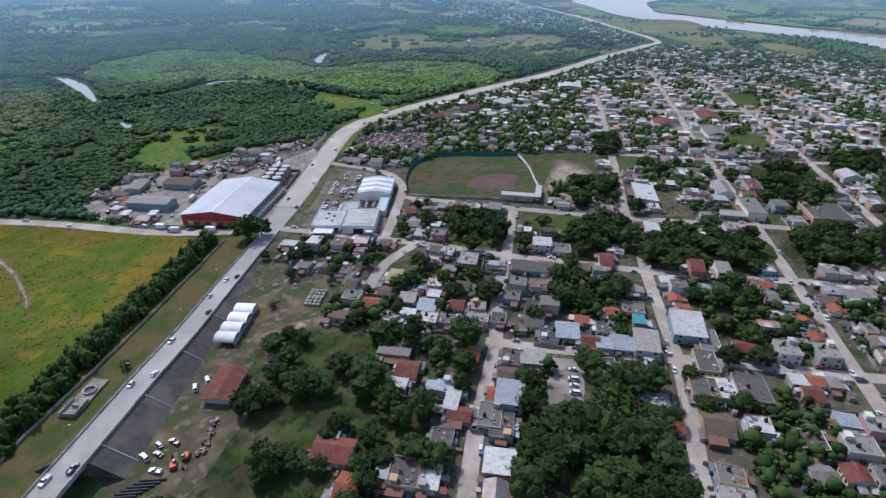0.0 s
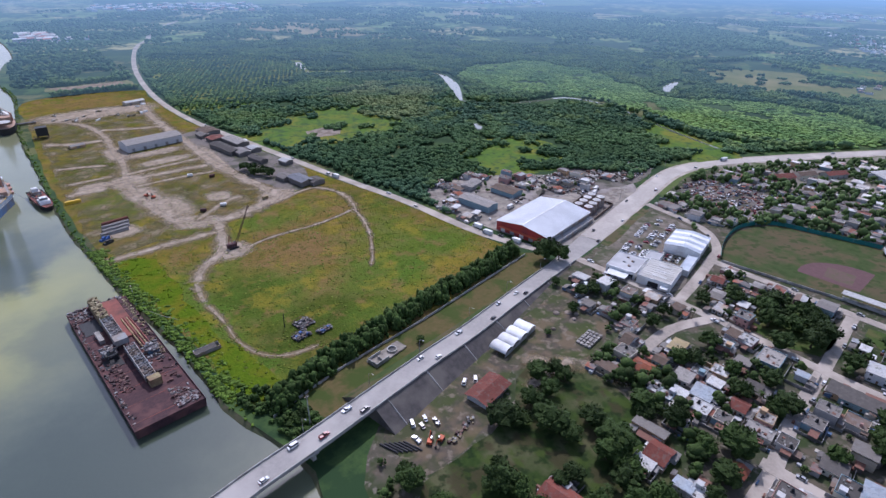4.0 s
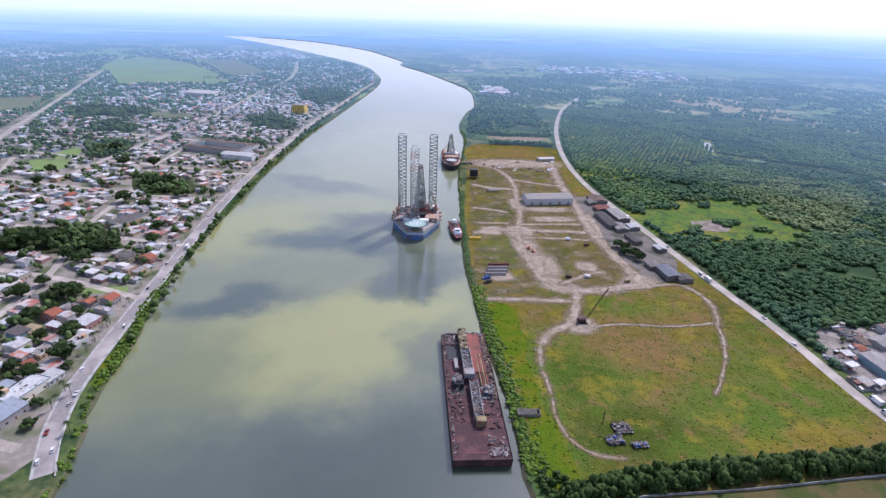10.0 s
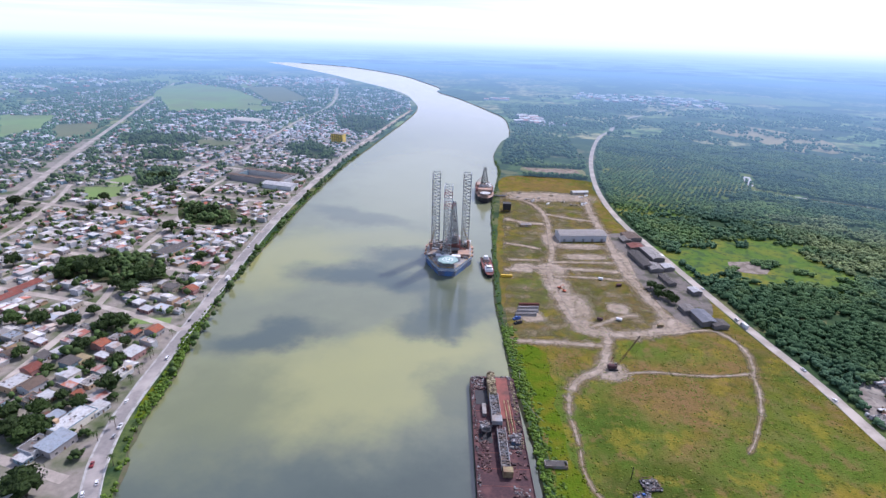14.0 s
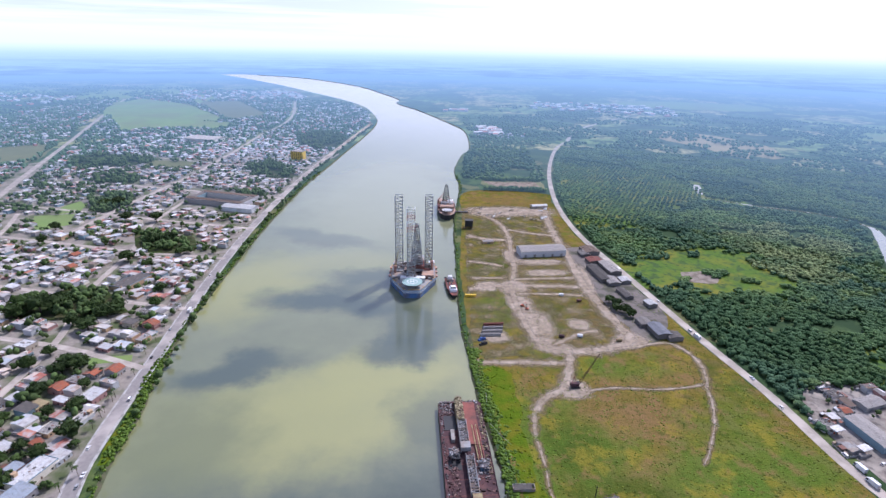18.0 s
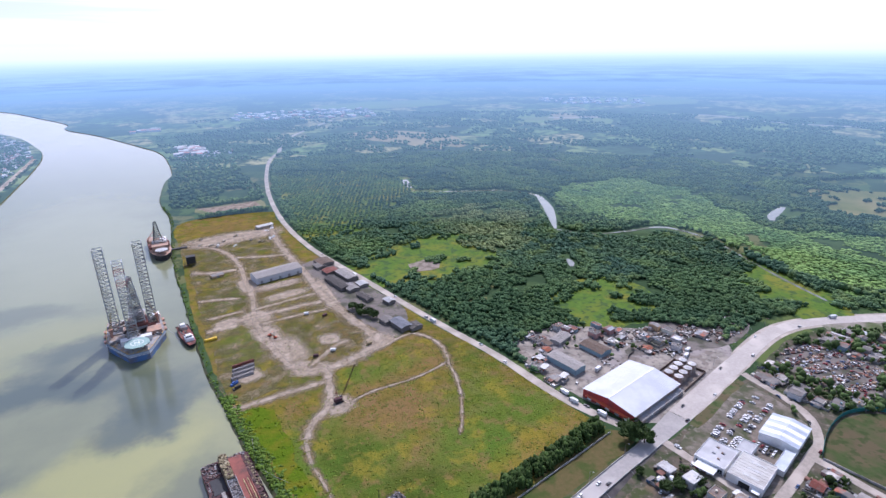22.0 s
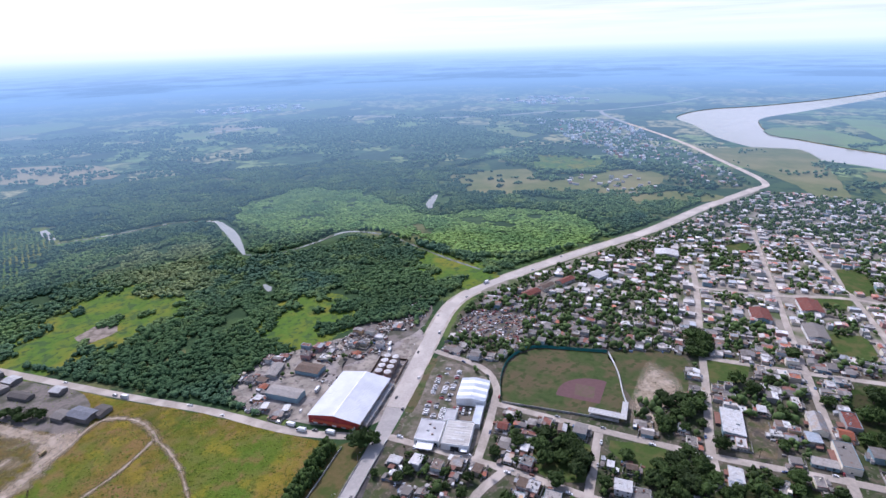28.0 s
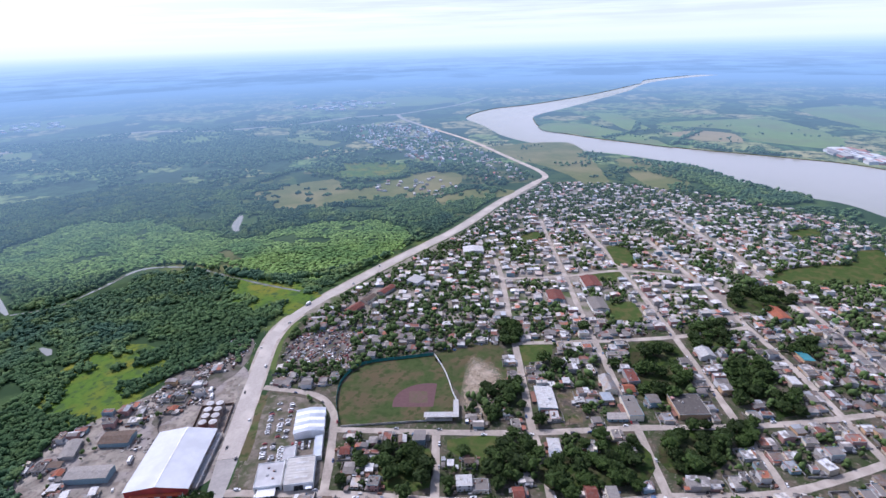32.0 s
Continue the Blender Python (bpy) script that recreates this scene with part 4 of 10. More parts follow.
LOT = [(60, 203), (110, 212), (157, 222), (210, 232), (262, 241), (278, 250), (268, 300), (256, 385), (238, 465), (209, 615), (180, 786), (175, 960), (172, 1010), (22, 1012), (12, 835), (9, 667), (15, 505), (23, 431), (30, 365), (40, 308), (46, 262), (50, 222)]
RIGHT_TOWN = [(95, 165), (175, 182), (285, 212), (315, 214), (450, 240), (535, 258), (592, 252), (675, 218), (792, 160), (935, 80), (1112, 8), (1270, -70), (1270, -250), (1130, -480), (980, -610), (760, -620), (420, -540), (200, -360), (115, -150), (80, 20), (68, 120)]
LEFT_TOWN = [(-232, 190), (-240, 300), (-270, 480), (-290, 640), (-306, 880), (-318, 1300), (-306, 1900), (-360, 2230), (-500, 2560), (-900, 2750), (-1500, 2750), (-1650, 2100), (-1450, 1500), (-1250, 1000), (-1250, 500), (-800, 150), (-380, 130)]
LEFT_FIELDS = [[(-1804, 3401), (-1713, 3430), (-1148, 2635), (-1115, 2381)], [(-1392, 1419), (-1257, 1463), (-1124, 1245), (-1118, 1125)], [(-1141, 1322), (-1045, 1368), (-952, 1184), (-991, 1137)], [(-698, 1216), (-597, 1209), (-576, 1151), (-676, 1151)],
               [(-1145, 2448), (-1031, 2579), (-712, 2059), (-808, 1927)], [(-316, 405), (-281, 410), (-278, 397), (-310, 392)], [(-652, 843), (-640, 880), (-600, 820), (-633, 803)], [(-659, 792), (-601, 806), (-572, 755), (-600, 725)], [(-1157, 1827), (-978, 1858), (-770, 1858), (-735, 1730), (-910, 1705), (-1026, 1642)], [(-1415, 2204), (-1473, 2556), (-1171, 2369), (-818, 1925), (-949, 1787), (-1158, 1820)]]
PARKS = [[(-885, 1200), (-860, 1276), (-725, 1256), (-683, 1192), (-736, 1153), (-815, 1113)], [(-731, 1052), (-698, 1069), (-647, 1062), (-622, 1001), (-688, 994)], [(-633, 892), (-622, 934), (-569, 918), (-538, 854), (-561, 818), (-589, 824)], [(-471, 1185), (-432, 1239), (-355, 1167), (-337, 1083), (-413, 1088)],
         [(-473, 1610), (-433, 1705), (-333, 1631), (-319, 1477), (-359, 1404), (-423, 1463)], [(-405, 956), (-364, 982), (-346, 938), (-380, 930)], [(-463, 736), (-412, 727), (-368, 718), (-345, 660), (-407, 655)], [(-463, 469), (-424, 545), (-366, 526), (-327, 491), (-379, 468)], [(-1100, 700), (-1000, 820), (-900, 760), (-980, 640)]]
RIGHT_LOTS = [[(467, -54), (473, -68), (414, -73), (406, -53)]]
RIGHT_LAWNS = [[(551, -18), (553, -52), (515, -48), (502, -22)], [(347, 100), (369, 61), (324, 55), (321, 90)], [(379, 48), (389, 5), (349, 14), (353, 24), (369, 47)], [(859, -160), (860, -188), (788, -191), (780, -165)], [(742, -116), (765, -157), (731, -162), (722, -124)], [(852, -527), (863, -581), (808, -550), (806, -511)],
               [(947, -478), (965, -529), (920, -514), (909, -468)], [(779, -400), (816, -554), (739, -510), (730, -359)], [(640, -120), (660, -160), (610, -165), (600, -130)], [(905, -20), (930, -50), (890, -55), (875, -25)]]
plot("soil_right_bank", [RIGHT_TOWN], 0.04, "town_soil", "bare earth and yards between the houses", "ground")
plot("soil_left_bank", [LEFT_TOWN[:5] + [(-316, 1200), (-314, 1380), (-600, 1370), (-900, 1200), (-1100, 900), (-1200, 500)] + LEFT_TOWN[-2:]], 0.04, "pale_soil", "bare earth and yards of the far-bank town", "ground")
# outer yards get the pale soil, part of it haze put into the colour
plot("soil_outer_town", [[(592, 250), (675, 216), (792, 158), (935, 78), (1112, 6), (1262, -72), (1262, -250), (1125, -478), (980, -605), (760, -615), (640, -380), (590, -100)]], 0.075, "pale_soil", "pale yards of the outer town, lightened for haze", "ground")
plot("far_bank_fields", LEFT_FIELDS[:2] + LEFT_FIELDS[5:], 0.12, "far_green", "green field at the edge of the far-bank town", "field", 30, 4)
plot("far_bank_dry_fields", LEFT_FIELDS[2:5], 0.2, "far_field", "dry field among the houses of the far bank", "field", 30, 4)
plot("park_grass", PARKS, 0.14, "shade_grass", "grass under the park trees, its shade painted into the colour", "grass", 30, 4)
plot("brown_lots", RIGHT_LOTS, 0.14, "brown_dirt", "bare brown building lot", "earth", 12, 1)
plot("lawns", RIGHT_LAWNS, 0.14, "lawn", "bright green yard between the houses", "grass", 12, 1.5)
GROVES = [[(541, -132), (560, -186), (481, -186), (450, -163), (454, -127)], [(356, -33), (396, -78), (390, -117), (350, -117), (332, -41)], [(400, -136), (421, -172), (404, -191), (368, -174), (359, -133)], [(687, -289), (712, -345), (672, -364), (638, -329), (643, -284)], [(460, -252), (471, -276), (441, -266), (435, -246)],
          [(589, -210), (609, -256), (550, -242), (545, -210)], [(414, -201), (423, -219), (397, -212), (389, -197)], [(583, 8), (594, -5), (548, -18), (543, 0)], [(515, -230), (518, -270), (476, -257), (449, -217), (486, -221)], [(560, -308), (571, -338), (546, -326), (544, -304)]]
JUNK = [(511, 249), (546, 244), (557, 183), (491, 165), (482, 211), (486, 240)]
plot("junk_yard", [JUNK], 0.13, "shed_yard", "bare pinkish ground of a car scrap yard", "yard", 12, 1)
plot("grove_grass", GROVES, 0.17, "shade_grass", "ground under the groves of the town, coloured dark for shade", "grass", 12, 1.5)
for ring in [JUNK] + GROVES + LEFT_FIELDS + PARKS + RIGHT_LOTS + RIGHT_LAWNS:
    take_poly(ring, 4)
plot("pasture_lot", [LOT], 0.06, "lot_grass", "rough yellow-green waste pasture beside the river", "pasture")
plot("bank_verge", [[(50, 222), (70, 212), (66, 250), (56, 300), (55, 345), (52, 400), (28, 412), (33, 365), (43, 308), (47, 262)]], 0.12, "bank_grass", "bright lush green reeds along the bank", "grass", 10, 2.5)
plot("verge_north", [[(75, 205), (150, 220), (230, 236), (278, 246), (285, 226), (240, 216), (170, 201), (110, 190), (75, 186)]], 0.10, "dry_verge", "dry tan grass verge beside the highway", "grass", 10, 1)
plot("meadow", [[(195, 660), (249, 672), (288, 704), (305, 703), (368, 725), (391, 721), (403, 658), (402, 597), (396, 574), (345, 581), (318, 581), (294, 568), (253, 595), (212, 621)], [(381, 441), (442, 459), (488, 454), (484, 408), (464, 380), (412, 381), (372, 410)],
                [(684, 415), (697, 375), (675, 321), (645, 269), (607, 285), (621, 336), (648, 385)], [(1484, 480), (1476, 286), (1333, 283), (1320, 408)], [(460, 1010), (510, 1040), (520, 990), (475, 960)], [(284, 921), (311, 915), (299, 846), (279, 809), (274, 869)]], 0.08, "meadow", "bright green meadow among the woods", "meadow", 16, 4, grow=22)
plot("dry_pasture", [[(1171, 600), (1310, 450), (1205, 372), (1388, 226), (1359, 130), (1164, 149), (1126, 295), (1049, 470)], [(1110, 165), (1213, 100), (1207, -8), (1147, 30)], [(1721, 73), (1813, -135), (1712, -209), (1252, -228), (1251, -185), (1405, -118), (1547, -22)], [(1543, -289), (1493, -384), (1254, -404), (1159, -338), (1288, -303)],
                     
                     [(57, 1104), (172, 1108), (167, 1031), (71, 1043)]], 0.10, "tan_field", "dry yellowish pasture", "pasture", 22, 4)
plot("bare_earth", [[(290, 640), (330, 640), (320, 605), (285, 610)], [(395, 580), (430, 575), (440, 555), (400, 550)], [(60, 1094), (63, 1096), (163, 1099), (166, 1097), (163, 1040), (160, 1038), (78, 1047), (74, 1050)]], 0.22, "dirt", "reddish bare earth patch", "earth", 10, 3)
plot("ball_field_grass", [[(389, 145), (420, 158), (452, 164), (474, 158), (490, 148), (512, 78), (478, 62), (439, 46), (408, 42), (402, 68), (395, 110)]], 0.14, "yard_grass", "worn green grass of the baseball field", "grass", 12, 0.5)
plot("side_field", [[(514, 74), (545, 20), (520, 0), (470, 0), (440, 36), (480, 58)]], 0.14, "yard_grass", "trampled brown-green field beside the ball field", "grass", 10, 2)
plot("scrap_ground", [[(372, 318), (431, 345), (471, 358), (527, 350), (555, 318), (505, 286), (462, 284), (425, 296)]], 0.135, "shed_yard", "dark bare ground of a scrap yard", "yard", 12, 2)
plot("commercial_yard", [[(296, 262), (285, 300), (278, 360), (290, 392), (345, 398), (430, 345), (480, 300), (452, 264), (380, 246), (318, 232)]], 0.12, "gravel", "grey concrete yard round the warehouse", "yard", 12, 0.6)
plot("dealer_yard", [[(312, 206), (345, 214), (395, 226), (428, 232), (424, 185), (405, 166), (350, 150), (318, 145)]], 0.12, "dealer_ground", "trodden brown-grey ground of the car yard", "yard", 12, 0.4)
plot("dealer_verge", [[(338, 219), (362, 225), (395, 233), (428, 240), (428, 233), (395, 226), (362, 217), (340, 212)]], 0.135, "yard_grass", "grass strip between the car yard and the highway", "grass", 8, 0.6)
plot("left_bank_verge", [[(-256, 400), (-248, 372), (-240, 330), (-236, 300), (-231, 276), (-225, 278), (-231, 312), (-237, 343), (-248, 380), (-252, 402)]], 0.12, "bank_grass", "rough green verge between the riverside road and the water", "grass", 8, 1.5)
plot("works_yard", [[(100, 163), (150, 170), (200, 182), (262, 190), (262, 155), (225, 138), (205, 140), (180, 155), (140, 134), (98, 130)]], 0.08, "brown_dirt", "brown earth works yard", "yard", 8, 2)
plot("orchard_floor", [[(172 + 20, 808), (278, 827), (497, 1046), (473, 1215), (270, 1363), (232, 1229)]], 0.06, "meadow", "grass between the orchard rows", "grass", 20, 4)
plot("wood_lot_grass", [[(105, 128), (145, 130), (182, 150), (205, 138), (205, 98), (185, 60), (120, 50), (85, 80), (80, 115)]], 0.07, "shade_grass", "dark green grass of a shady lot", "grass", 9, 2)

plot("worn_pasture", [[(24, 432), (60, 425), (104, 424), (110, 440), (150, 452), (180, 470), (164, 560), (150, 640), (150, 760), (145, 905), (24, 905), (16, 760), (16, 600), (20, 500)]], 0.10, "worn_pasture", "trodden tan grass round the sheds", "pasture", 12, 4)
# the ball field's red infield
s = Shape()
arc_pts = [(423 + 32 * math.cos(a) + 6, 72 + 34 * math.sin(a)) for a in [radians(-8 + 6 * i) for i in range(20)]]
s.face([(x, y, 0.22) for x, y in [(424, 66)] + arc_pts])
structure("infield", s, surface("red_clay", (0.125, 0.066, 0.066), (0.10, 0.056, 0.055), size=4, rough=0.95, spread=0), "dark red clay infield of the baseball diamond", "infield")
s = Shape()
s.face([(429, 72, 0.27), (447, 75, 0.27), (446, 93, 0.27), (428, 90, 0.27)])
structure("infield_square", s, surface("faded_clay", (0.128, 0.078, 0.066), (0.108, 0.080, 0.056), size=3, rough=0.95, spread=0, c=(0.095, 0.085, 0.045), big=7), "faded clay and grass inside the bases", "infield")
# dirt tracks of the pasture
TRACKS = [
    ([(104, 238), (84, 240), (72, 250), (66, 268), (66, 291)], 0.25), ([(66, 288), (65, 304), (63, 321)], 0.65), ([(63, 319), (64, 334), (66, 349)], 1.15), ([(66, 347), (76, 366), (95, 384), (108, 433), (93, 448), (80, 464), (75, 489), (70, 530), (69, 578), (77, 636), (78, 691), (80, 755), (72, 813), (52, 853), (25, 874)], 2.6),
    ([(109, 439), (142, 445), (172, 462), (171, 486), (165, 519), (158, 563), (154, 606), (154, 678), (151, 725), (149, 809), (152, 894)], 4.2),
    ([(150, 447), (168, 450), (208, 460), (223, 434), (220, 404), (212, 385)], 1.0), ([(214, 392), (210, 369), (199, 339)], 0.6), ([(201, 343), (183, 311), (172, 296)], 0.25),
    ([(109, 377), (135, 384), (172, 384), (196, 388), (216, 394)], 0.5), ([(20, 416), (60, 418), (106, 419)], 2.2), ([(16, 569), (59, 581), (110, 584), (150, 584)], 3.0),
    ([(78, 790), (120, 772), (154, 765)], 2.5), ([(66, 640), (40, 650), (16, 655)], 2.0), ([(70, 600), (110, 606), (152, 610)], 1.8), ([(52, 853), (100, 880), (150, 890)], 6.0),
    ([(78, 740), (40, 745), (18, 760)], 3.0), ([(95, 448), (130, 475), (150, 480)], 1.6), ([(70, 560), (110, 562), (150, 560)], 1.6), ([(20, 600), (66, 604)], 1.6),
    ([(84, 655), (118, 660), (140, 664)], 3.2),
    ([(170, 139), (186, 141), (200, 141), (212, 139)], 2.2), ([(210, 139), (216, 124), (232, 120), (252, 121)], 2.4), ([(215, 124), (218, 106)], 2.2), ([(186, 160), (192, 150), (196, 143)], 3.0),
]
PADS = [[(80, 440), (112, 430), (118, 448), (100, 462), (78, 470)], [(92, 394), (114, 392), (116, 370), (92, 366)], [(160, 474), (178, 484), (196, 462), (170, 446), (146, 446)], [(58, 560), (88, 550), (84, 500), (66, 505)],
        [(148, 650), (168, 650), (165, 555), (150, 565)], [(56, 596), (88, 596), (88, 560), (56, 560)], [(20, 905), (165, 912), (160, 866), (30, 856)], [(70, 520), (100, 515), (104, 470), (84, 462), (72, 480)], [(120, 505), (142, 500), (136, 480), (118, 484)],
        [(28, 470), (52, 474), (58, 456), (36, 450)], [(28, 590), (52, 594), (52, 566), (26, 566)], [(66, 700), (92, 700), (88, 650), (70, 650)], [(90, 630), (140, 636), (140, 618), (90, 612)], [(84, 664), (142, 670), (140, 652), (86, 648)]]
structure("track_verges", fray_mesh("track_verges", [(curve(p, 2.5), w * 3.0 + 2.2, 0.125 + 0.003 * n) for n, (p, w) in enumerate(TRACKS)], [], M["trodden"]), None, "trodden tan verges of the tracks", "verge")
structure("dirt_tracks", fray_mesh("dirt_tracks", [(curve(p, 2.5), w * 1.7 + 0.3, 0.20 + 0.012 * n) for n, (p, w) in enumerate(TRACKS)], [], M["track"]), None, "pale sandy vehicle tracks worn into the pasture", "track")
PADS += [[(512, 36), (490, 4), (445, 6), (404, 14), (406, 34), (450, 42)], [(452, 20), (470, 14), (476, -4), (456, -6)]]
structure("bare_spots", fray_mesh("bare_spots", [], [(r, 0.155 + 0.003 * n) for n, r in enumerate(PADS)], M["track"]), None, "trodden pale earth of the waste ground", "earth")
plot("works_slabs", [[(150, 700), (182, 720), (196, 690), (206, 620), (226, 530), (215, 485), (192, 460), (180, 480), (168, 540), (160, 600)]], 0.16, "shed_yard", "grey-brown hard-standing of the sheds", "yard", 10, 1)

# creek and ponds in the woods
CREEK = [([(628, 925), (655, 890), (672, 852), (655, 808), (633, 764), (600, 712), (565, 660)], [1.2, 2, 5.5, 9, 9, 6, 2]),
         ([(565, 656), (593, 612), (652, 592), (722, 575), (735, 501), (703, 411), (680, 347), (663, 290)], [1.5, 1.5, 3.4, 3.2, 1.2, 1.2, 2.6, 1.5]),
         ([(476, 1035), (486, 1072), (500, 1116)], [3.5, 8, 5]), ([(908, 508), (929, 522), (968, 536), (1004, 547)], [4, 8, 8, 4]), ([(470, 1010), (540, 965), (628, 925)], [2, 2.5, 3]), ([(478, 520), (486, 530), (492, 544)], [2.5, 5, 2])]
s = Shape()
creek_lines = []
for n, (pts, halves) in enumerate(CREEK):
    line = curve(pts, 8)
    creek_lines.append(line)
    hs = np.interp(np.linspace(0, 1, len(line)), np.linspace(0, 1, len(halves)), halves).tolist()
    ribbon(s, line, hs, 0.2 + 0.02 * n, 0.4)
    for p, h in zip(line, hs):
        take_spot(p.x, p.y, h + 4)
        if h > 1.9:
            for k in (7, 13, 19):
                q = p - p.normalized() * k
                take_spot(q.x, q.y, h + 2)
creek_mat = surface("still_water", (0.16, 0.165, 0.13), (0.13, 0.14, 0.11), size=30, rough=0.05, spec=1.0, spread=0)
structure("creek", s, creek_mat, "still creek that mirrors the bright sky", "creek")

OPEN = [LOT, [(195, 660), (249, 672), (288, 704), (305, 703), (368, 725), (391, 721), (403, 658), (402, 597), (396, 574), (345, 581), (318, 581), (294, 568), (253, 595), (212, 621)], [(381, 441), (442, 459), (488, 454), (484, 408), (464, 380), (412, 381), (372, 410)], [(1484, 480), (1476, 286), (1333, 283), (1320, 408)],
        [(1171, 600), (1310, 450), (1205, 372), (1388, 226), (1359, 130), (1164, 149), (1126, 295), (1049, 470)], [(1110, 165), (1213, 100), (1207, -8), (1147, 30)], [(57, 1104), (172, 1108), (167, 1031), (71, 1043)],
        [(280, 250), (285, 300), (278, 360), (290, 392), (345, 398), (440, 360), (500, 305), (452, 264), (380, 246), (318, 232)], [(684, 415), (697, 375), (675, 321), (645, 269), (607, 285), (621, 336), (648, 385)], [(290, 640), (330, 640), (320, 605), (285, 610)]]
ORCHARD = [(192, 808), (278, 827), (497, 1046), (473, 1215), (270, 1363), (232, 1229)]
MANGROVE = [(763, 894), (942, 873), (955, 701), (899, 564), (860, 480), (939, 396), (991, 280), (980, 190), (908, 165), (775, 200), (703, 285), (700, 381), (740, 508), (735, 570), (690, 600), (670, 700), (690, 810)]
OLIVE = [(443, 830), (510, 830), (580, 790), (560, 700), (503, 632), (427, 618), (400, 685), (390, 760)]

# ---- woods ----
def ico(level):
    bm = bmesh.new()
    bmesh.ops.create_icosphere(bm, subdivisions=level, radius=1.0)
    v, f = np.array([p.co for p in bm.verts]), np.array([[q.index for q in p.verts] for p in bm.faces])
    bm.free()
    return v, f


ICO1, ICO2 = ico(1), ico(2)


def lumps(count, base, rng, flat=0.75, low=0.15, fine=1.0):
    """A crown of radius 1: several uneven lumps round a middle."""
    vs, fs, n = [], [], 0
    for k in range(count):
        a, r = rng.uniform(0, 2 * math.pi), 0.0 if k == 0 else rng.uniform(0.35, 0.75 + 0.2 * (1 - fine))
        size = rng.uniform(0.36, 0.6) * fine if k else 0.66
        mid = np.array([r * math.cos(a), r * math.sin(a), rng.uniform(low, 0.75) if k else 0.62])
        v = base[0] * rng.uniform(0.62, 1.32, (len(base[0]), 1)) * size * np.array([rng.uniform(0.8, 1.2), rng.uniform(0.8, 1.2), flat * rng.uniform(0.8, 1.15)])
        vs.append(v + mid)
        fs.append(base[1] + n)
        n += len(v)
    return np.concatenate(vs), np.concatenate(fs)


def stuff_mesh(name, templates, spots, mat, label, category):
    """One mesh of many small clumps: spots are rows of x, y, z, width, height."""
    spots = np.asarray(spots, float)
    vs, fs, n = [], [], 0
    pick = RNG.integers(0, len(templates), len(spots))
    for k, (v, f) in enumerate(templates):
        some = spots[pick == k]
        if not len(some):
            continue
        a = RNG.uniform(0, 2 * math.pi, len(some))
        c, s = np.cos(a)[:, None], np.sin(a)[:, None]
        x, y, z = v[:, 0][None], v[:, 1][None], v[:, 2][None]
        out = np.stack([(x * c - y * s) * some[:, 3:4] + some[:, 0:1], (x * s + y * c) * some[:, 3:4] + some[:, 1:2], z * some[:, 4:5] + some[:, 2:3]], -1)
        vs.append(out.reshape(-1, 3))
        fs.append((f[None] + (np.arange(len(some)) * len(v))[:, None, None]).reshape(-1, 3) + n)
        n += len(v) * len(some)
    v, f = np.concatenate(vs), np.concatenate(fs)
    me = bpy.data.meshes.new(name)
    me.vertices.add(len(v))
    me.vertices.foreach_set("co", v.ravel())
    me.loops.add(f.size)
    me.loops.foreach_set("vertex_index", f.ravel().astype(np.int32))
    me.polygons.add(len(f))
    me.polygons.foreach_set("loop_start", np.arange(0, f.size, 3, dtype=np.int32))
    me.polygons.foreach_set("use_smooth", np.ones(len(f), bool))
    me.materials.append(M[mat])
    me.update(calc_edges=True)
    return tagged(new(name, me), label, category, "", "stuff")


def scatter(x0, x1, y0, y1, step, jitter=0.48):
    xs, ys = np.meshgrid(np.arange(x0, x1, step), np.arange(y0, y1, step))
    xs, ys = xs.ravel() + RNG.uniform(-jitter, jitter, xs.size) * step, ys.ravel() + RNG.uniform(-jitter, jitter, ys.size) * step
    return xs, ys


def patchy(xs, ys, size, seed):
    return np.array([noise.noise(Vector((x / size, y / size, seed))) for x, y in zip(xs, ys)])


def hw_side(xs):
    pts = sorted((p.x, p.y) for p in highway_line if p.x < 1375)
    return np.interp(xs, [p[0] for p in pts], [p[1] for p in pts])


def free_of(xs, ys):
    i, j = cells(xs, ys)
    return taken[i, j] == 0


low_crowns = [lumps(3, ICO1, RNG) for _ in range(6)]
nr_x = lambda ys: np.interp(ys, [p.y for p in north_line], [p.x for p in north_line])
xs, ys = scatter(185, 1250, 20, 1640, 5.2)
ok = free_of(xs, ys) & (xs > nr_x(ys) + 9) & (ys > hw_side(xs) + 24)
ok &= np.hypot(xs, ys) < 1560
thin = patchy(xs, ys, 24, 15.0) > 0.42
for ring in OPEN + [ORCHARD]:
    rag = 0 if ring in (LOT, ORCHARD, OPEN[7]) else 26
    k = inside(ring, xs + rag * patchy(xs, ys, 26, 61.0) * 1.6, ys + rag * patchy(xs, ys, 26, 63.0) * 1.6)
    ok &= ~(k & ~thin) if ring not in (LOT, ORCHARD, OPEN[7]) else ~k
xs, ys = xs[ok], ys[ok]
gap = patchy(xs, ys, 60, 3.0) + 0.5 * patchy(xs, ys, 22, 9.0)
keep = gap < 0.40
xs, ys, gap = xs[keep], ys[keep], gap[keep]
man = inside(MANGROVE, xs + 34 * patchy(xs, ys, 45, 41.0), ys + 34 * patchy(xs, ys, 45, 43.0))
tall = np.where(man, 1.7, 4.2) * RNG.uniform(0.75, 1.3, len(xs)) * (1.05 - 0.4 * np.clip(gap, -0.3, 0.4))
wide = RNG.uniform(3.3, 5.2, len(xs)) * np.where(RNG.random(len(xs)) < 0.06, 1.4, 1.0) * np.where(man, 1.15, 1.0)
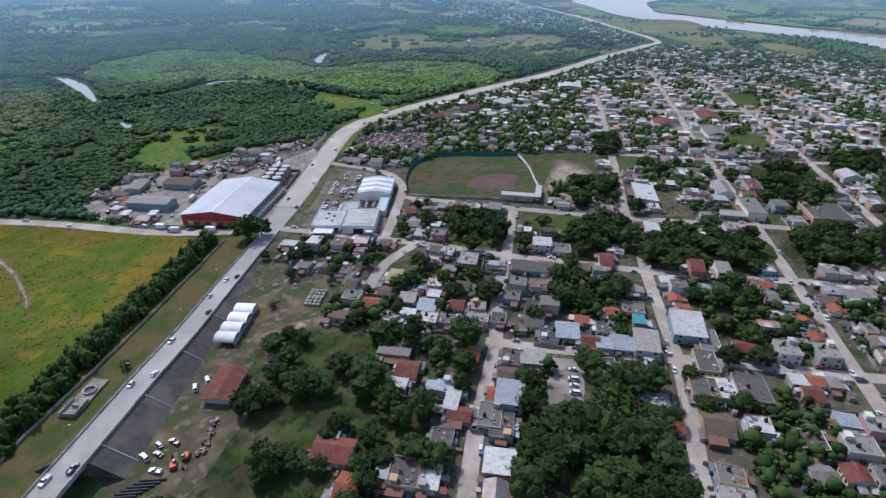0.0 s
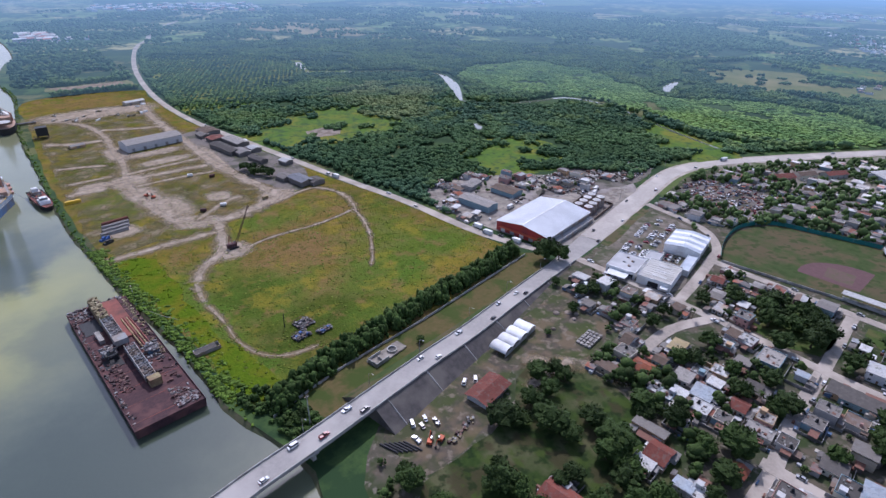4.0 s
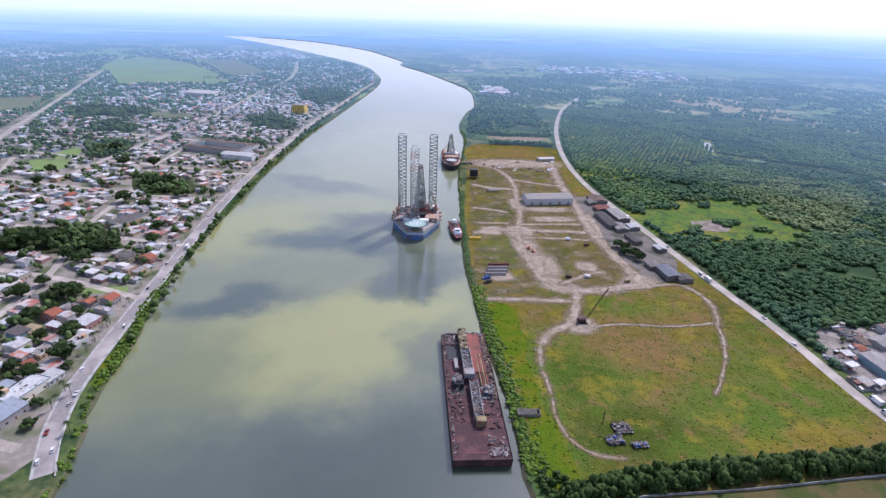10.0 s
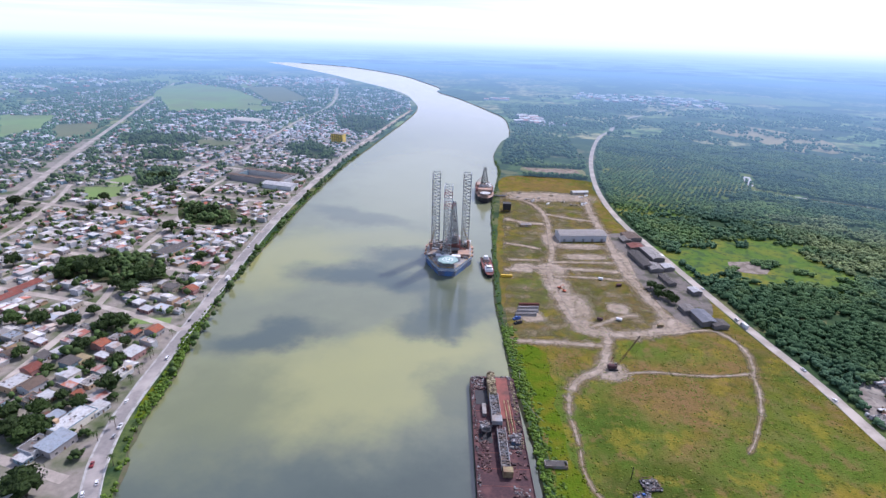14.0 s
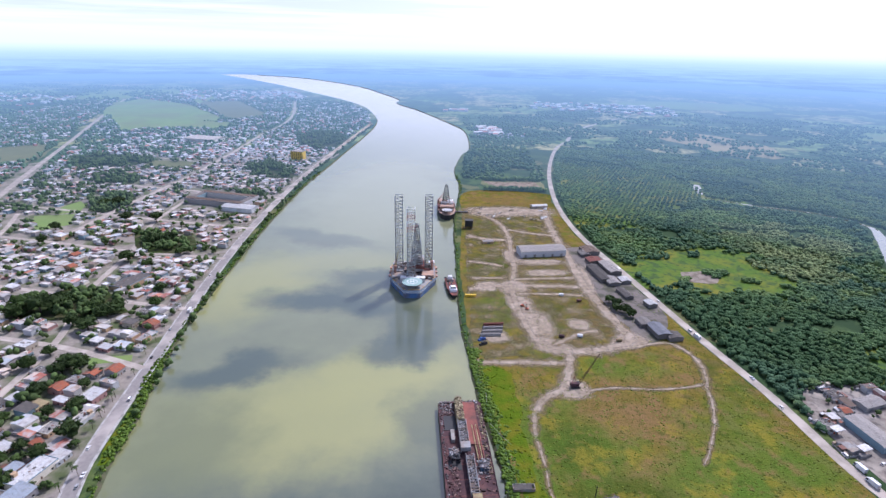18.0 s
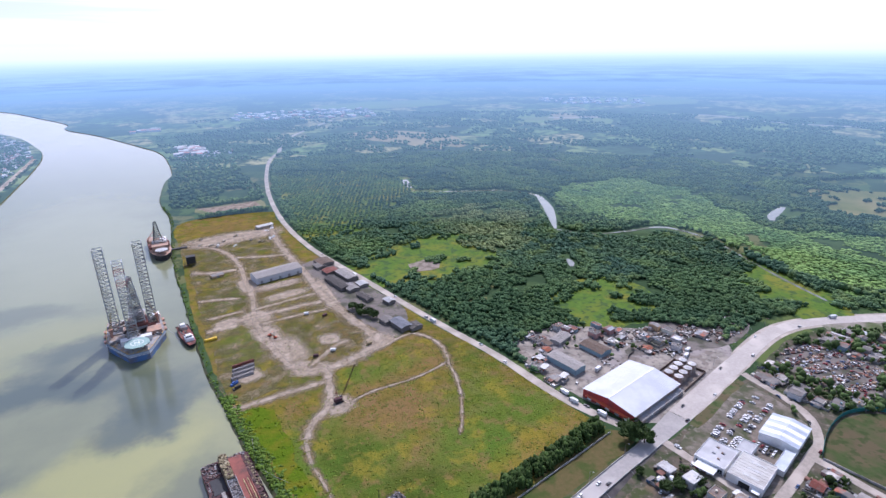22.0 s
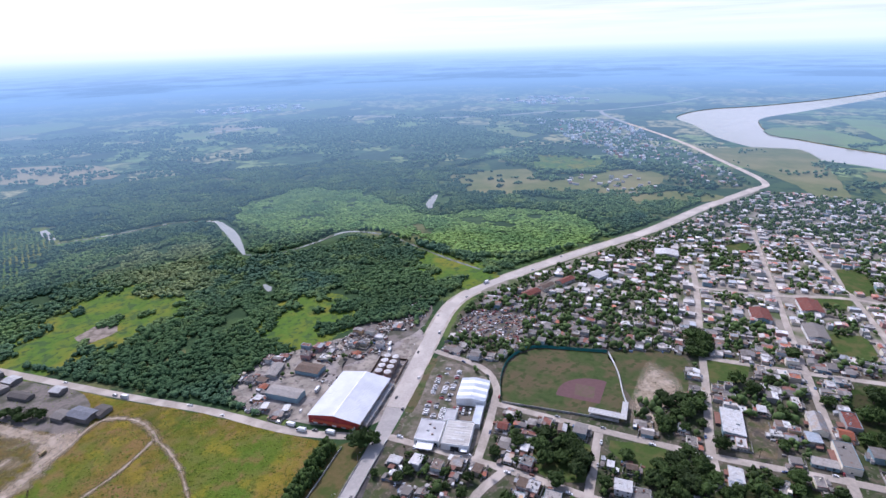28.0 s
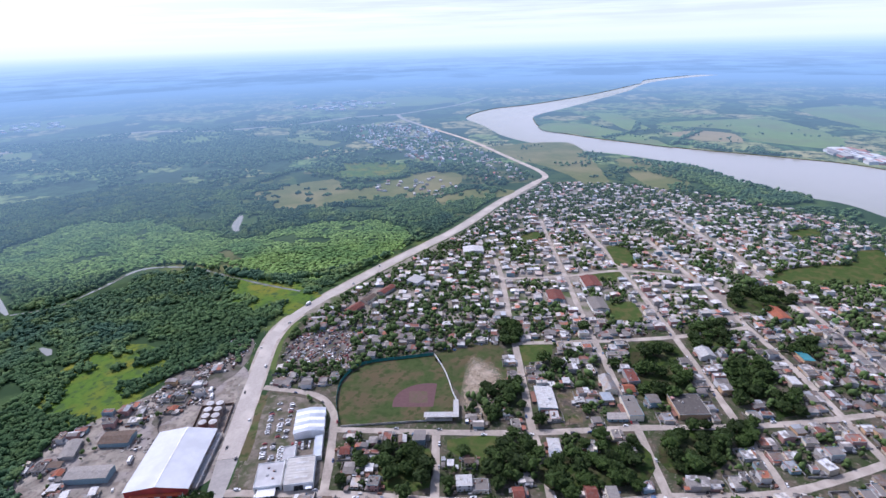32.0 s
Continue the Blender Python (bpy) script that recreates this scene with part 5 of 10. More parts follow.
olive = inside(OLIVE, xs + 50 * patchy(xs, ys, 45, 51.0), ys + 50 * patchy(xs, ys, 45, 53.0)) & ~man
wood_spots = np.stack([xs, ys, np.full(len(xs), 0.05), wide, tall], 1)
stuff_mesh("olive_scrub", [lumps(2, ICO1, RNG) for _ in range(8)], wood_spots[olive], "olive_wood", "low olive-brown scrub thicket", "woods")
man_or_olive = man | olive
near_wood = ~man_or_olive & (np.hypot(xs, ys) < 760)
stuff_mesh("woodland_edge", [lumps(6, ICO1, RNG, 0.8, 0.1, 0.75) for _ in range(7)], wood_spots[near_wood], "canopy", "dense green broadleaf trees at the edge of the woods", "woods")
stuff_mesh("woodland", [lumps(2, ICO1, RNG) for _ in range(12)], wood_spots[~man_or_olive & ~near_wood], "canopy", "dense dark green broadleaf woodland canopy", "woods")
stuff_mesh("mangrove_wood", [lumps(2, ICO1, RNG) for _ in range(8)], wood_spots[man], "mangrove", "low pale green mangrove thicket", "woods")

# farther woods, looser and in drifts
xs, ys = scatter(180, 2600, 0, 2600, 15.0)
rad = np.hypot(xs, ys)
ok = (rad < 2600) & (rad > 1000) & ((xs > 1255) | (ys > 1640) | (rad > 1560)) & (ys > np.interp(xs, [0, 1280, 1400, 1600, 2300], [1560, 0, 90, 150, 600]))
for ring in OPEN:
    ok &= ~inside(ring, xs, ys)
xs, ys = xs[ok], ys[ok]
keep = patchy(xs, ys, 170, 5.0) + 0.6 * patchy(xs, ys, 60, 8.0) < 0.0
xs, ys = xs[keep], ys[keep]
far_spots = np.stack([xs, ys, np.zeros(len(xs)), RNG.uniform(6, 11, len(xs)), RNG.uniform(5, 10, len(xs))], 1)
# across the lot's north end, the far river bends and the fields upstream
more = []
for x0, x1, y0, y1, step, level in ((20, 190, 1120, 1680, 11, 0.25), (30, 330, 1650, 2200, 16, 0.2), (1150, 2200, -330, 120, 20, -0.22), (1450, 2150, -1000, -100, 30, -0.2), (560, 1750, -720, -250, 11, -0.02)):
    gx, gy = scatter(x0, x1, y0, y1, step)
    rx = np.interp(gy, [p.y for p in reversed(right_line[:200])], [p.x for p in reversed(right_line[:200])]) if x1 < 400 else gx - 99
    k = (patchy(gx, gy, 90, 2.0) < level) & (gx > rx + 8) & free_of(gx, gy)
    if x0 == 560:
        k &= ~inside(RIGHT_TOWN, gx, gy) | (patchy(gx, gy, 40, 12.0) < -0.35)
    if x1 < 400:
        k &= gx < nr_x(np.minimum(gy, 1640)) - 9 + 300 * (gy > 1640)
    more.append(np.stack([gx[k], gy[k], np.zeros(k.sum()), RNG.uniform(4, 8, k.sum()), RNG.uniform(4, 8, k.sum())], 1))
# taller dark trees along the creeks
for pts, reach, gap in (([(918, 493), (991, 407), (1007, 294), (942, 174), (901, 157)], 12, 4.5), ([(1048, 660), (1107, 666), (1242, 640), (1406, 585), (1384, 491), (1301, 413), (1313, 328), (1342, 284), (1451, 269)], 12, 6), ([(686, 612), (720, 575), (736, 545), (722, 456), (712, 395), (700, 331), (740, 240), (800, 190)], 9, 4.5),
                        ([(60, 1030), (120, 1028), (170, 1025)], 4, 5), ([(60, 1108), (120, 1112), (170, 1112)], 4, 5), ([(560, 672), (600, 735), (622, 800), (655, 870)], 6, 5), ([(1794, -517), (1700, -580), (1631, -638)], 14, 8), ([(1880, -300), (2000, -420), (2200, -480)], 8, 9), ([(1740, -480), (1900, -580), (2000, -650)], 8, 9), ([(1420, -900), (1560, -760), (1640, -640)], 8, 9), ([(1850, -330), (1960, -210), (2090, -140)], 6, 12)):
    row = curve(pts, gap)
    spots = np.array([(p.x + random.uniform(-reach, reach), p.y + random.uniform(-reach, reach), 0.0, random.uniform(3.6, 6.4) * (1 if gap < 7 else 1.5), random.uniform(6, 9.5)) for p in row for _ in range(3)])
    more.append(spots[free_of(spots[:, 0], spots[:, 1])])
# thick trees on the near bank upstream, and the parks of the far-bank town
BANKSIDE = [(1493, -384), (1446, -490), (1165, -610), (1123, -600), (1093, -465), (1254, -436)]
gx, gy = scatter(1080, 1500, -630, -370, 8)
k = inside(BANKSIDE, gx, gy)
more.append(np.stack([gx[k], gy[k], np.zeros(k.sum()), RNG.uniform(4.5, 7.5, k.sum()), RNG.uniform(6, 10, k.sum())], 1))
# hedges and groves on the plain behind the far-bank town
gx, gy = scatter(-2700, -1050, 300, 3200, 24)
k = (patchy(gx, gy, 150, 31.0) + 0.6 * patchy(gx, gy, 50, 33.0) < -0.02) & ~inside(LEFT_TOWN, gx, gy)
more.append(np.stack([gx[k], gy[k], np.zeros(k.sum()), RNG.uniform(7, 13, k.sum()), RNG.uniform(5, 10, k.sum())], 1))
# dense wood on the low ridge
RIDGE = [(1699, 1646), (1842, 1586), (1757, 1252), (1861, 1082), (1892, 891), (1739, 649), (1557, 620), (1506, 838), (1509, 1149), (1432, 1278)]
gx, gy = scatter(1400, 1950, 600, 1700, 12)
k = inside(RIDGE, gx, gy)
more.append(np.stack([gx[k], gy[k], np.zeros(k.sum()), RNG.uniform(6, 10, k.sum()), RNG.uniform(7, 12, k.sum())], 1))
far_spots = np.concatenate([far_spots] + more)
keep = ~inside([(p.x, p.y) for p in right_line[::2]] + [(p.x, p.y) for p in reversed(left_line[::2])], far_spots[:, 0], far_spots[:, 1])
far_spots = far_spots[keep]
far_r = np.hypot(far_spots[:, 0], far_spots[:, 1])
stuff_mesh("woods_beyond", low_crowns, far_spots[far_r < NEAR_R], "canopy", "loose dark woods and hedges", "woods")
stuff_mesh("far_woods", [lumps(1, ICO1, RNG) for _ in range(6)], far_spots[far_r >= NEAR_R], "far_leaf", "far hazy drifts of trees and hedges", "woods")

park_spots = []
for ring, step in [(r, 9.0) for r in PARKS]:
    gx, gy = scatter(min(p[0] for p in ring), max(p[0] for p in ring), min(p[1] for p in ring), max(p[1] for p in ring), step)
    k = inside(ring, gx, gy) & (patchy(gx, gy, 40, 21.0) < 0.22)
    park_spots.append(np.stack([gx[k], gy[k], np.full(k.sum(), 1.0), RNG.uniform(4, 7, k.sum()), RNG.uniform(6, 10, k.sum())], 1))
# leaves of trees farther off, lightened for haze; its glow comes on top
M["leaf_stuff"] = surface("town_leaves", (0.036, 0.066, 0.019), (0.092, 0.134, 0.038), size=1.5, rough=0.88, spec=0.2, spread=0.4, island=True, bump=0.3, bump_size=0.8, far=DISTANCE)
M["garden_leaf_stuff"] = surface("garden_crown_leaves", (0.022, 0.042, 0.010), (0.062, 0.094, 0.022), size=0.9, rough=0.88, spec=0.2, spread=0.45, island=True, bump=0.6, bump_size=0.6)
stuff_mesh("park_trees", [lumps(3, ICO1, RNG, 0.8, 0.15, 0.85) for _ in range(6)], np.concatenate(park_spots), "leaf_stuff", "dark groves of tall trees in the far-bank town", "trees")

# orchard in rows
rows_x, rows_y = [], []
for i in range(60):
    for j in range(62):
        u, w = 180 + i * 9.5 + (j % 2) * 4.7, 800 + j * 9.5
        rows_x.append(u + random.uniform(-0.8, 0.8))
        rows_y.append(w + 0.16 * (u - 180) + random.uniform(-0.8, 0.8))
rows_x, rows_y = np.array(rows_x), np.array(rows_y)
k = inside(ORCHARD, rows_x, rows_y) & (RNG.random(len(rows_x)) < 0.96)
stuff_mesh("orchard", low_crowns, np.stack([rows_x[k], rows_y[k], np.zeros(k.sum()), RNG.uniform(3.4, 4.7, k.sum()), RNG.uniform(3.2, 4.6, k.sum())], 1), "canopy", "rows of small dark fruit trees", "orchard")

# bushes: river banks, pasture, edges of the woods
bush = []
for line, sgn, n, w in ((right_line, 1, 520, (0.7, 1.9)), (left_line, -1, 520, (0.9, 2.4))):
    near = [p for p in line if 190 < p.y < 1150 and abs(p.x) < 400]
    for _ in range(n):
        p = near[int(random.random() ** 1.3 * len(near))] if sgn > 0 else random.choice(near)
        bush.append((p.x + sgn * random.uniform(-1.2, 4.0), p.y + random.uniform(-6, 6), -0.8, random.uniform(*w), random.uniform(*w) * 1.1))
bush = np.array(bush)
for _ in range(700):
    y = random.uniform(222, 440)
    x = np.interp(y, [186, 222, 258, 308, 365, 420, 440], [56, 45, 42, 36, 26, 19, 17])
    bush = np.concatenate([bush, [(x + random.triangular(-3, 12, 0), y, -0.5, random.uniform(1.0, 2.6), random.uniform(0.6, 1.5))]])
for _ in range(260):
    y = random.uniform(285, 405)
    x = np.interp(y, [285, 310, 340, 378, 405], [-229, -233, -239, -250, -254])
    bush = np.concatenate([bush, [(x + random.uniform(-3, 6), y, -0.6, random.uniform(0.9, 2.6), random.uniform(0.8, 2.4))]])
M["bank_leaf"] = surface("bank_scrub_leaves", (0.052, 0.096, 0.014), (0.105, 0.158, 0.022), size=1.2, rough=0.9, spec=0.1, spread=0.5, island=True, bump=0.5, bump_size=0.6)
stuff_mesh("bank_bushes", low_crowns, bush, "bank_leaf", "scrubby green bushes along the river banks", "bushes")
xs, ys = scatter(44, 275, 215, 1000, 2.9)
ok = (RNG.random(len(xs)) < 0.16) & inside(LOT, xs, ys) & (patchy(xs, ys, 35, 1.0) + 0.4 * patchy(xs, ys, 9, 4.0) < np.where(ys < 420, -0.1, -0.3))
xs, ys = xs[ok], ys[ok]
stuff_mesh("pasture_tufts", [lumps(1, ICO1, RNG) for _ in range(6)], np.stack([xs, ys, np.full(len(xs), 0.02), RNG.uniform(0.3, 1.1, len(xs)), RNG.uniform(0.15, 0.6, len(xs))], 1), "tuft", "tall grass tufts on the pasture", "grass")
xs, ys = scatter(50, 280, 205, 640, 1.9)
ok = inside(LOT, xs, ys) & (RNG.random(len(xs)) < np.clip(np.where(ys < 420, 0.24, 0.08) - 0.30 * patchy(xs, ys, 22, 71.0) - 0.30 * patchy(xs, ys, 6, 73.0), 0.02, 0.8))
xs, ys = xs[ok], ys[ok]
M["weed"] = surface("dark_weeds", (0.072, 0.106, 0.014), (0.120, 0.136, 0.018), size=1.5, rough=0.95, spec=0.1, spread=0.45, island=True)
stuff_mesh("pasture_weeds", [lumps(1, ICO1, RNG) for _ in range(6)], np.stack([xs, ys, np.full(len(xs), 0.02), RNG.uniform(0.4, 1.5, len(xs)), RNG.uniform(0.08, 0.32, len(xs))], 1), "weed", "rank dark green weeds scattered over the pasture", "weeds")
xs, ys = scatter(30, 78, 215, 420, 1.9)
ok = (RNG.random(len(xs)) < 0.10) & (xs > np.interp(ys, [222, 258, 308, 365, 420], [46, 43, 37, 27, 22])) & (xs < np.interp(ys, [222, 258, 308, 365, 420], [70, 64, 56, 52, 48]) + RNG.normal(0, 4, len(xs)))
xs, ys = xs[ok], ys[ok]
stuff_mesh("bank_reeds", low_crowns, np.stack([xs, ys, np.full(len(xs), 0.02), RNG.uniform(0.7, 1.6, len(xs)), RNG.uniform(0.2, 0.6, len(xs))], 1), "bank_grass", "lush bright green reeds", "reeds")

# the hedge of trees along the pasture's edge
hedge_line = curve([(62, 204), (99, 216), (138, 224), (180, 231), (231, 240), (272, 248)], 3)
hedge = []
for p in hedge_line:
    for _ in range(5):
        off = random.uniform(-5.5, 7.5)
        hedge.append((p.x + random.uniform(-3, 3), p.y + off + 3, 0.05, random.uniform(2.4, 4.3), random.uniform(5.5, 10.5) * (1.0 if abs(off) < 5 else 0.6)))
for _ in range(90):
    y = random.uniform(180, 226)
    hedge.append((np.interp(y, [180, 205, 226], [62, 58, 46]) + random.uniform(-3, 14), y, 0.0, random.uniform(1.6, 3.0), random.uniform(1.6, 4.2)))
M["hedge_leaf"] = surface("hedge_leaves", (0.026, 0.050, 0.012), (0.066, 0.104, 0.024), size=1.2, rough=0.88, spec=0.15, spread=0.4, island=True, bump=0.6, bump_size=0.6)
stuff_mesh("tree_hedge", [lumps(12, ICO1, RNG, 0.9, 0.05, 0.62) for _ in range(6)], hedge, "hedge_leaf", "thick dark hedge of trees between pasture and highway", "hedge")

# ---- fields, roads and roofs of the distance ----
plot("far_tan_fields", [[(1952, -526), (2016, -643), (1939, -748), (1786, -708), (1820, -605)],
                        [(1507, 1862), (1663, 1963), (1708, 1802), (1604, 1649), (1427, 1655)], [(584, 1849), (779, 1878), (908, 1661), (826, 1430)], [(700, 1600), (830, 1500), (760, 1420)]], 0.30, "far_tan", "brown ploughed field in the haze", "field", 60, 8)
plot("far_green_fields", [[(2213, -121), (2201, -275), (1826, -464), (1711, -486), (1896, -306), (2048, -113)], [(2180, -546), (2286, -872), (2230, -996), (1861, -1019), (1672, -923), (1813, -753), (2007, -783)],
                          [(1446, 2106), (1591, 1967), (1417, 1730), (1248, 1818)], [(1527, 1775), (1688, 1702), (1562, 1554), (1427, 1679)], [(1986, 1419), (2123, 1075), (1953, 1045), (1812, 1234)], [(1946, 838), (1843, 594), (1767, 623), (1851, 784)],
                          [(2489, -350), (2479, -448), (2062, -495), (2029, -419)], [(2900, 500), (3200, 300), (3400, 700), (3000, 900)], [(2300, 2400), (2700, 2200), (2500, 1900), (2150, 2100)], [(900, 3000), (1500, 2900), (1400, 2600), (850, 2700)],
                          [(-1750, 1300), (-1500, 1150), (-1400, 900), (-1700, 850)], [(-2200, 2000), (-1900, 2200), (-1750, 1900), (-2050, 1750)], [(-2500, 1400), (-2100, 1500), (-2000, 1200), (-2400, 1100)], [(-2700, 2600), (-2300, 2900), (-2100, 2600), (-2500, 2300)], [(-1900, 2900), (-1500, 3100), (-1300, 2700), (-1700, 2500)], [(1900, -1250), (2500, -1200), (2600, -1500), (2000, -1600)]], 0.34, "far_green", "light green field in the haze", "field", 60, 8)
s = Shape()
for n, (pts, half) in enumerate((([(1500, 1850), (1761, 1715), (2095, 1570), (2127, 1211), (2294, 916), (2481, 742), (2560, 540)], 12), ([(2560, 540), (2900, 300), (3300, 150)], 9), ([(330, 1640), (420, 1900), (700, 2300)], 6), ([(2201, 361), (2400, 480), (2560, 540)], 9))):
    ribbon(s, curve(pts, 40), half, 0.5 + 0.02 * n, 0.3)
structure("far_road", s, M["far_road"], "pale road far off across the plain", "road")
FAR_TOWN = [(2185, 728), (2257, 462), (1994, 252), (1444, 183), (1531, 278), (1800, 480)]
far_rng = random.Random(31)
s = Shape()
for poly, n, big in ((FAR_TOWN, 330, 0.62), ([(1660, -880), (1640, -960), (1470, -960), (1480, -900)], 22, 2.6), ([(50, 1880), (140, 1880), (150, 1700), (60, 1720)], 26, 1.5), ([(-60, 2340), (40, 2440), (60, 2360), (-30, 2300)], 16, 2.0), ([(1900, 2300), (2300, 2000), (2500, 2300), (2000, 2600)], 70, 1.6), ([(300, 2500), (900, 2300), (1000, 2700), (400, 2800)], 90, 1.6),
                     ([(-1300, 900), (-1650, 1500), (-1750, 2600), (-2300, 2600), (-2600, 1500), (-1800, 600)], 420, 1.3), ([(2700, 900), (3000, 600), (3200, 1000), (2900, 1200)], 60, 1.6), ([(-1300, 2500), (-700, 2650), (-900, 3100), (-1500, 3000)], 150, 1.3)):
    x0, x1, y0, y1 = min(p[0] for p in poly), max(p[0] for p in poly), min(p[1] for p in poly), max(p[1] for p in poly)
    for _ in range(n * 2):
        x, y = far_rng.uniform(x0, x1), far_rng.uniform(y0, y1)
        if inside(poly, np.array([x]), np.array([y]))[0]:
            w, d = far_rng.uniform(4, 8) * big, far_rng.uniform(4, 10) * big
            s.box(x - w, x + w, y - d, y + d, 0, far_rng.uniform(3, 7)).gable(x - w, x + w, y - d, y + d, 6.5, 1.5)
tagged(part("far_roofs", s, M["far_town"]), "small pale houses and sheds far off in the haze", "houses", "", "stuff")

# ---- kinds of things: trees, houses, cars ----
def leafy(n_lumps, cards, rng):
    """A near crown: lumpy clusters and loose leaf sprays, radius 1."""
    v, f = lumps(n_lumps, ICO1, rng, 0.8, 0.1, 0.62)
    v = v * (1 + 0.06 * rng.standard_normal((len(v), 1)))
    s = Shape()
    s.v = [tuple(p) for p in v]
    s.f = [tuple(int(q) for q in t) for t in f]
    s.k = [0] * len(s.f)
    for _ in range(cards):
        a, e = rng.uniform(0, 2 * math.pi), rng.uniform(-0.1, 1.4)
        r = rng.uniform(0.78, 1.12)
        c = Vector((r * math.cos(a) * math.cos(e), r * math.sin(a) * math.cos(e), 0.45 + 0.62 * r * math.sin(e)))
        u, w = Vector(rng.standard_normal(3)).normalized() * 0.10, Vector(rng.standard_normal(3)).normalized() * 0.10
        s.face([c - u, c + w, c + u, c - w * 0.6])
    return s


def trunk_shape(rng, tall=1.0):
    s = Shape()
    s.rod((0, 0, 0), (0, 0, 0.45 * tall), 0.085, 0.06, 7)
    for k in range(4):
        a = k * 1.6 + rng.uniform(0, 1)
        s.rod((0, 0, 0.36 * tall), (0.38 * math.cos(a), 0.38 * math.sin(a), 0.75 * tall), 0.045, 0.02, 5)
    return s


tree_kinds = []
for k in range(7):
    rng = np.random.default_rng(20 + k)
    tree_kinds.append((trunk_shape(rng).mesh("trunk", [M["bark"]]), leafy(24 + k % 3 * 4, 150, rng).mesh("crown", [M["leaf"]])))
tree_count = 0


def tree(x, y, r, tall=None, kind=None, label="", group="town trees", z=0.0):
    """A broad garden tree: trunk with limbs, crown of clumps and sprays."""
    global tree_count
    tree_count += 1
    tr, cr = tree_kinds[tree_count % 7 if kind is None else kind]
    root = thing("tree", x, y, z, random.uniform(0, 360), label or random.choice(TREE_LABELS), "tree", group)
    tall = tall or r * random.uniform(1.0, 1.35)
    part("trunk", tr, None, root).scale = (r, r, tall)
    cro = part("crown", cr, None, root)
    cro.location, cro.scale = (0, 0, 0.42 * tall), (r, r, tall * 0.82)
    take_spot(x, y, r * 0.6, 2)
    return root


TREE_LABELS = ["broad dark green shade tree beside the houses"]


def palm_mesh(rng):
    s = Shape()
    for k in range(13):
        a, droop = k / 13 * 2 * math.pi + rng.uniform(-0.2, 0.2), rng.uniform(0.5, 1.3)
        last = None
        for j in range(5):
            t = j / 4
            p = Vector((math.cos(a) * 2.3 * t, math.sin(a) * 2.3 * t, 0.5 * t - droop * t * t * 1.4))
            wv = Vector((-math.sin(a), math.cos(a), 0)) * (0.30 * (1 - 0.75 * t) + 0.03)
            if last:
                s.face([last[0] - last[1], p - wv, p + wv - Vector((0, 0, 0.1)), last[0] + last[1] - Vector((0, 0, 0.1))])
            last = (p, wv)
    return s.mesh("crown", [M["leaf"]])


palm_crowns = [palm_mesh(np.random.default_rng(60 + k)) for k in range(3)]
palm_trunk = Shape().rod((0, 0, 0), (0.15, 0.1, 3.5), 0.2, 0.15, 7).rod((0.15, 0.1, 3.5), (0.3, 0.1, 7.0), 0.15, 0.12, 7).mesh("trunk", [M["bark"]])


def palm(x, y, size=1.0):
    root = thing("palm_tree", x, y, 0, random.uniform(0, 360), "tall slender palm with drooping green fronds", "palm tree", "palms of the town")
    part("trunk", palm_trunk, None, root).scale = (size,) * 3
    c = part("crown", random.choice(palm_crowns), None, root)
    c.location, c.scale = (0.3 * size, 0.1 * size, 7 * size), (size * 1.15,) * 3
    return root


def roof_paint(name, col, rough=0.75, metal=0.0, stain=None):
    d = tuple(v * 0.72 for v in col)
    col, d = tuple(v * 0.8 for v in col), tuple(v * 0.78 for v in d)
    return surface(name, col, d, size=1.6, rough=rough, metal=metal, c=stain or tuple(v * 0.72 for v in col), big=5.0, bump=0.03, spread=0.16)


ROOF = {"w": roof_paint("white_roof", (0.68, 0.675, 0.66), 0.6, stain=(0.44, 0.42, 0.39)), "b": roof_paint("pale_blue_sheet", (0.40, 0.45, 0.50), 0.5, stain=(0.29, 0.31, 0.33)), "d": roof_paint("dark_weathered_concrete", (0.135, 0.120, 0.108), 0.9, stain=(0.085, 0.076, 0.068)),
        "g": roof_paint("grey_concrete", (0.255, 0.232, 0.208), 0.9, stain=(0.165, 0.148, 0.130)), "p": roof_paint("pale_concrete_roof", (0.41, 0.378, 0.342), 0.85, stain=(0.27, 0.245, 0.22)), "r": roof_paint("rusty_red_roof", (0.25, 0.072, 0.048), 0.8), "o": roof_paint("orange_tile_roof", (0.42, 0.125, 0.058), 0.8),
        "t": roof_paint("teal_awning", (0.08, 0.36, 0.40), 0.6), "n": roof_paint("brown_roof", (0.185, 0.128, 0.092), 0.85), "y": roof_paint("yellowish_roof", (0.46, 0.36, 0.19), 0.8), "z": roof_paint("zinc_sheet", (0.38, 0.37, 0.36), 0.5, 0.3, stain=(0.26, 0.20, 0.15))}
for m in ROOF.values():
    drifts(m, ((2.2, 0.54, 0.66, (0.15, 0.132, 0.115), 1.0), (0.9, 0.58, 0.68, (0.10, 0.088, 0.078), 1.0)), 0.42)
ROOF_WORDS = {"w": "white-painted flat roof", "b": "pale blue metal roof", "d": "dark stained concrete roof", "g": "grey concrete roof", "p": "pale concrete roof", "r": "rusty red roof", "o": "orange-red tiled roof", "t": "teal awning roof", "n": "brown weathered roof", "y": "yellowish sheet roof", "z": "bare zinc sheet roof"}
WALL_COLS = [(0.60, 0.58, 0.55), (0.50, 0.43, 0.33), (0.46, 0.26, 0.225), (0.26, 0.36, 0.40), (0.38, 0.36, 0.335), (0.50, 0.50, 0.48), (0.50, 0.34, 0.20), (0.36, 0.33, 0.31), (0.68, 0.62, 0.50), (0.50, 0.50, 0.50)]
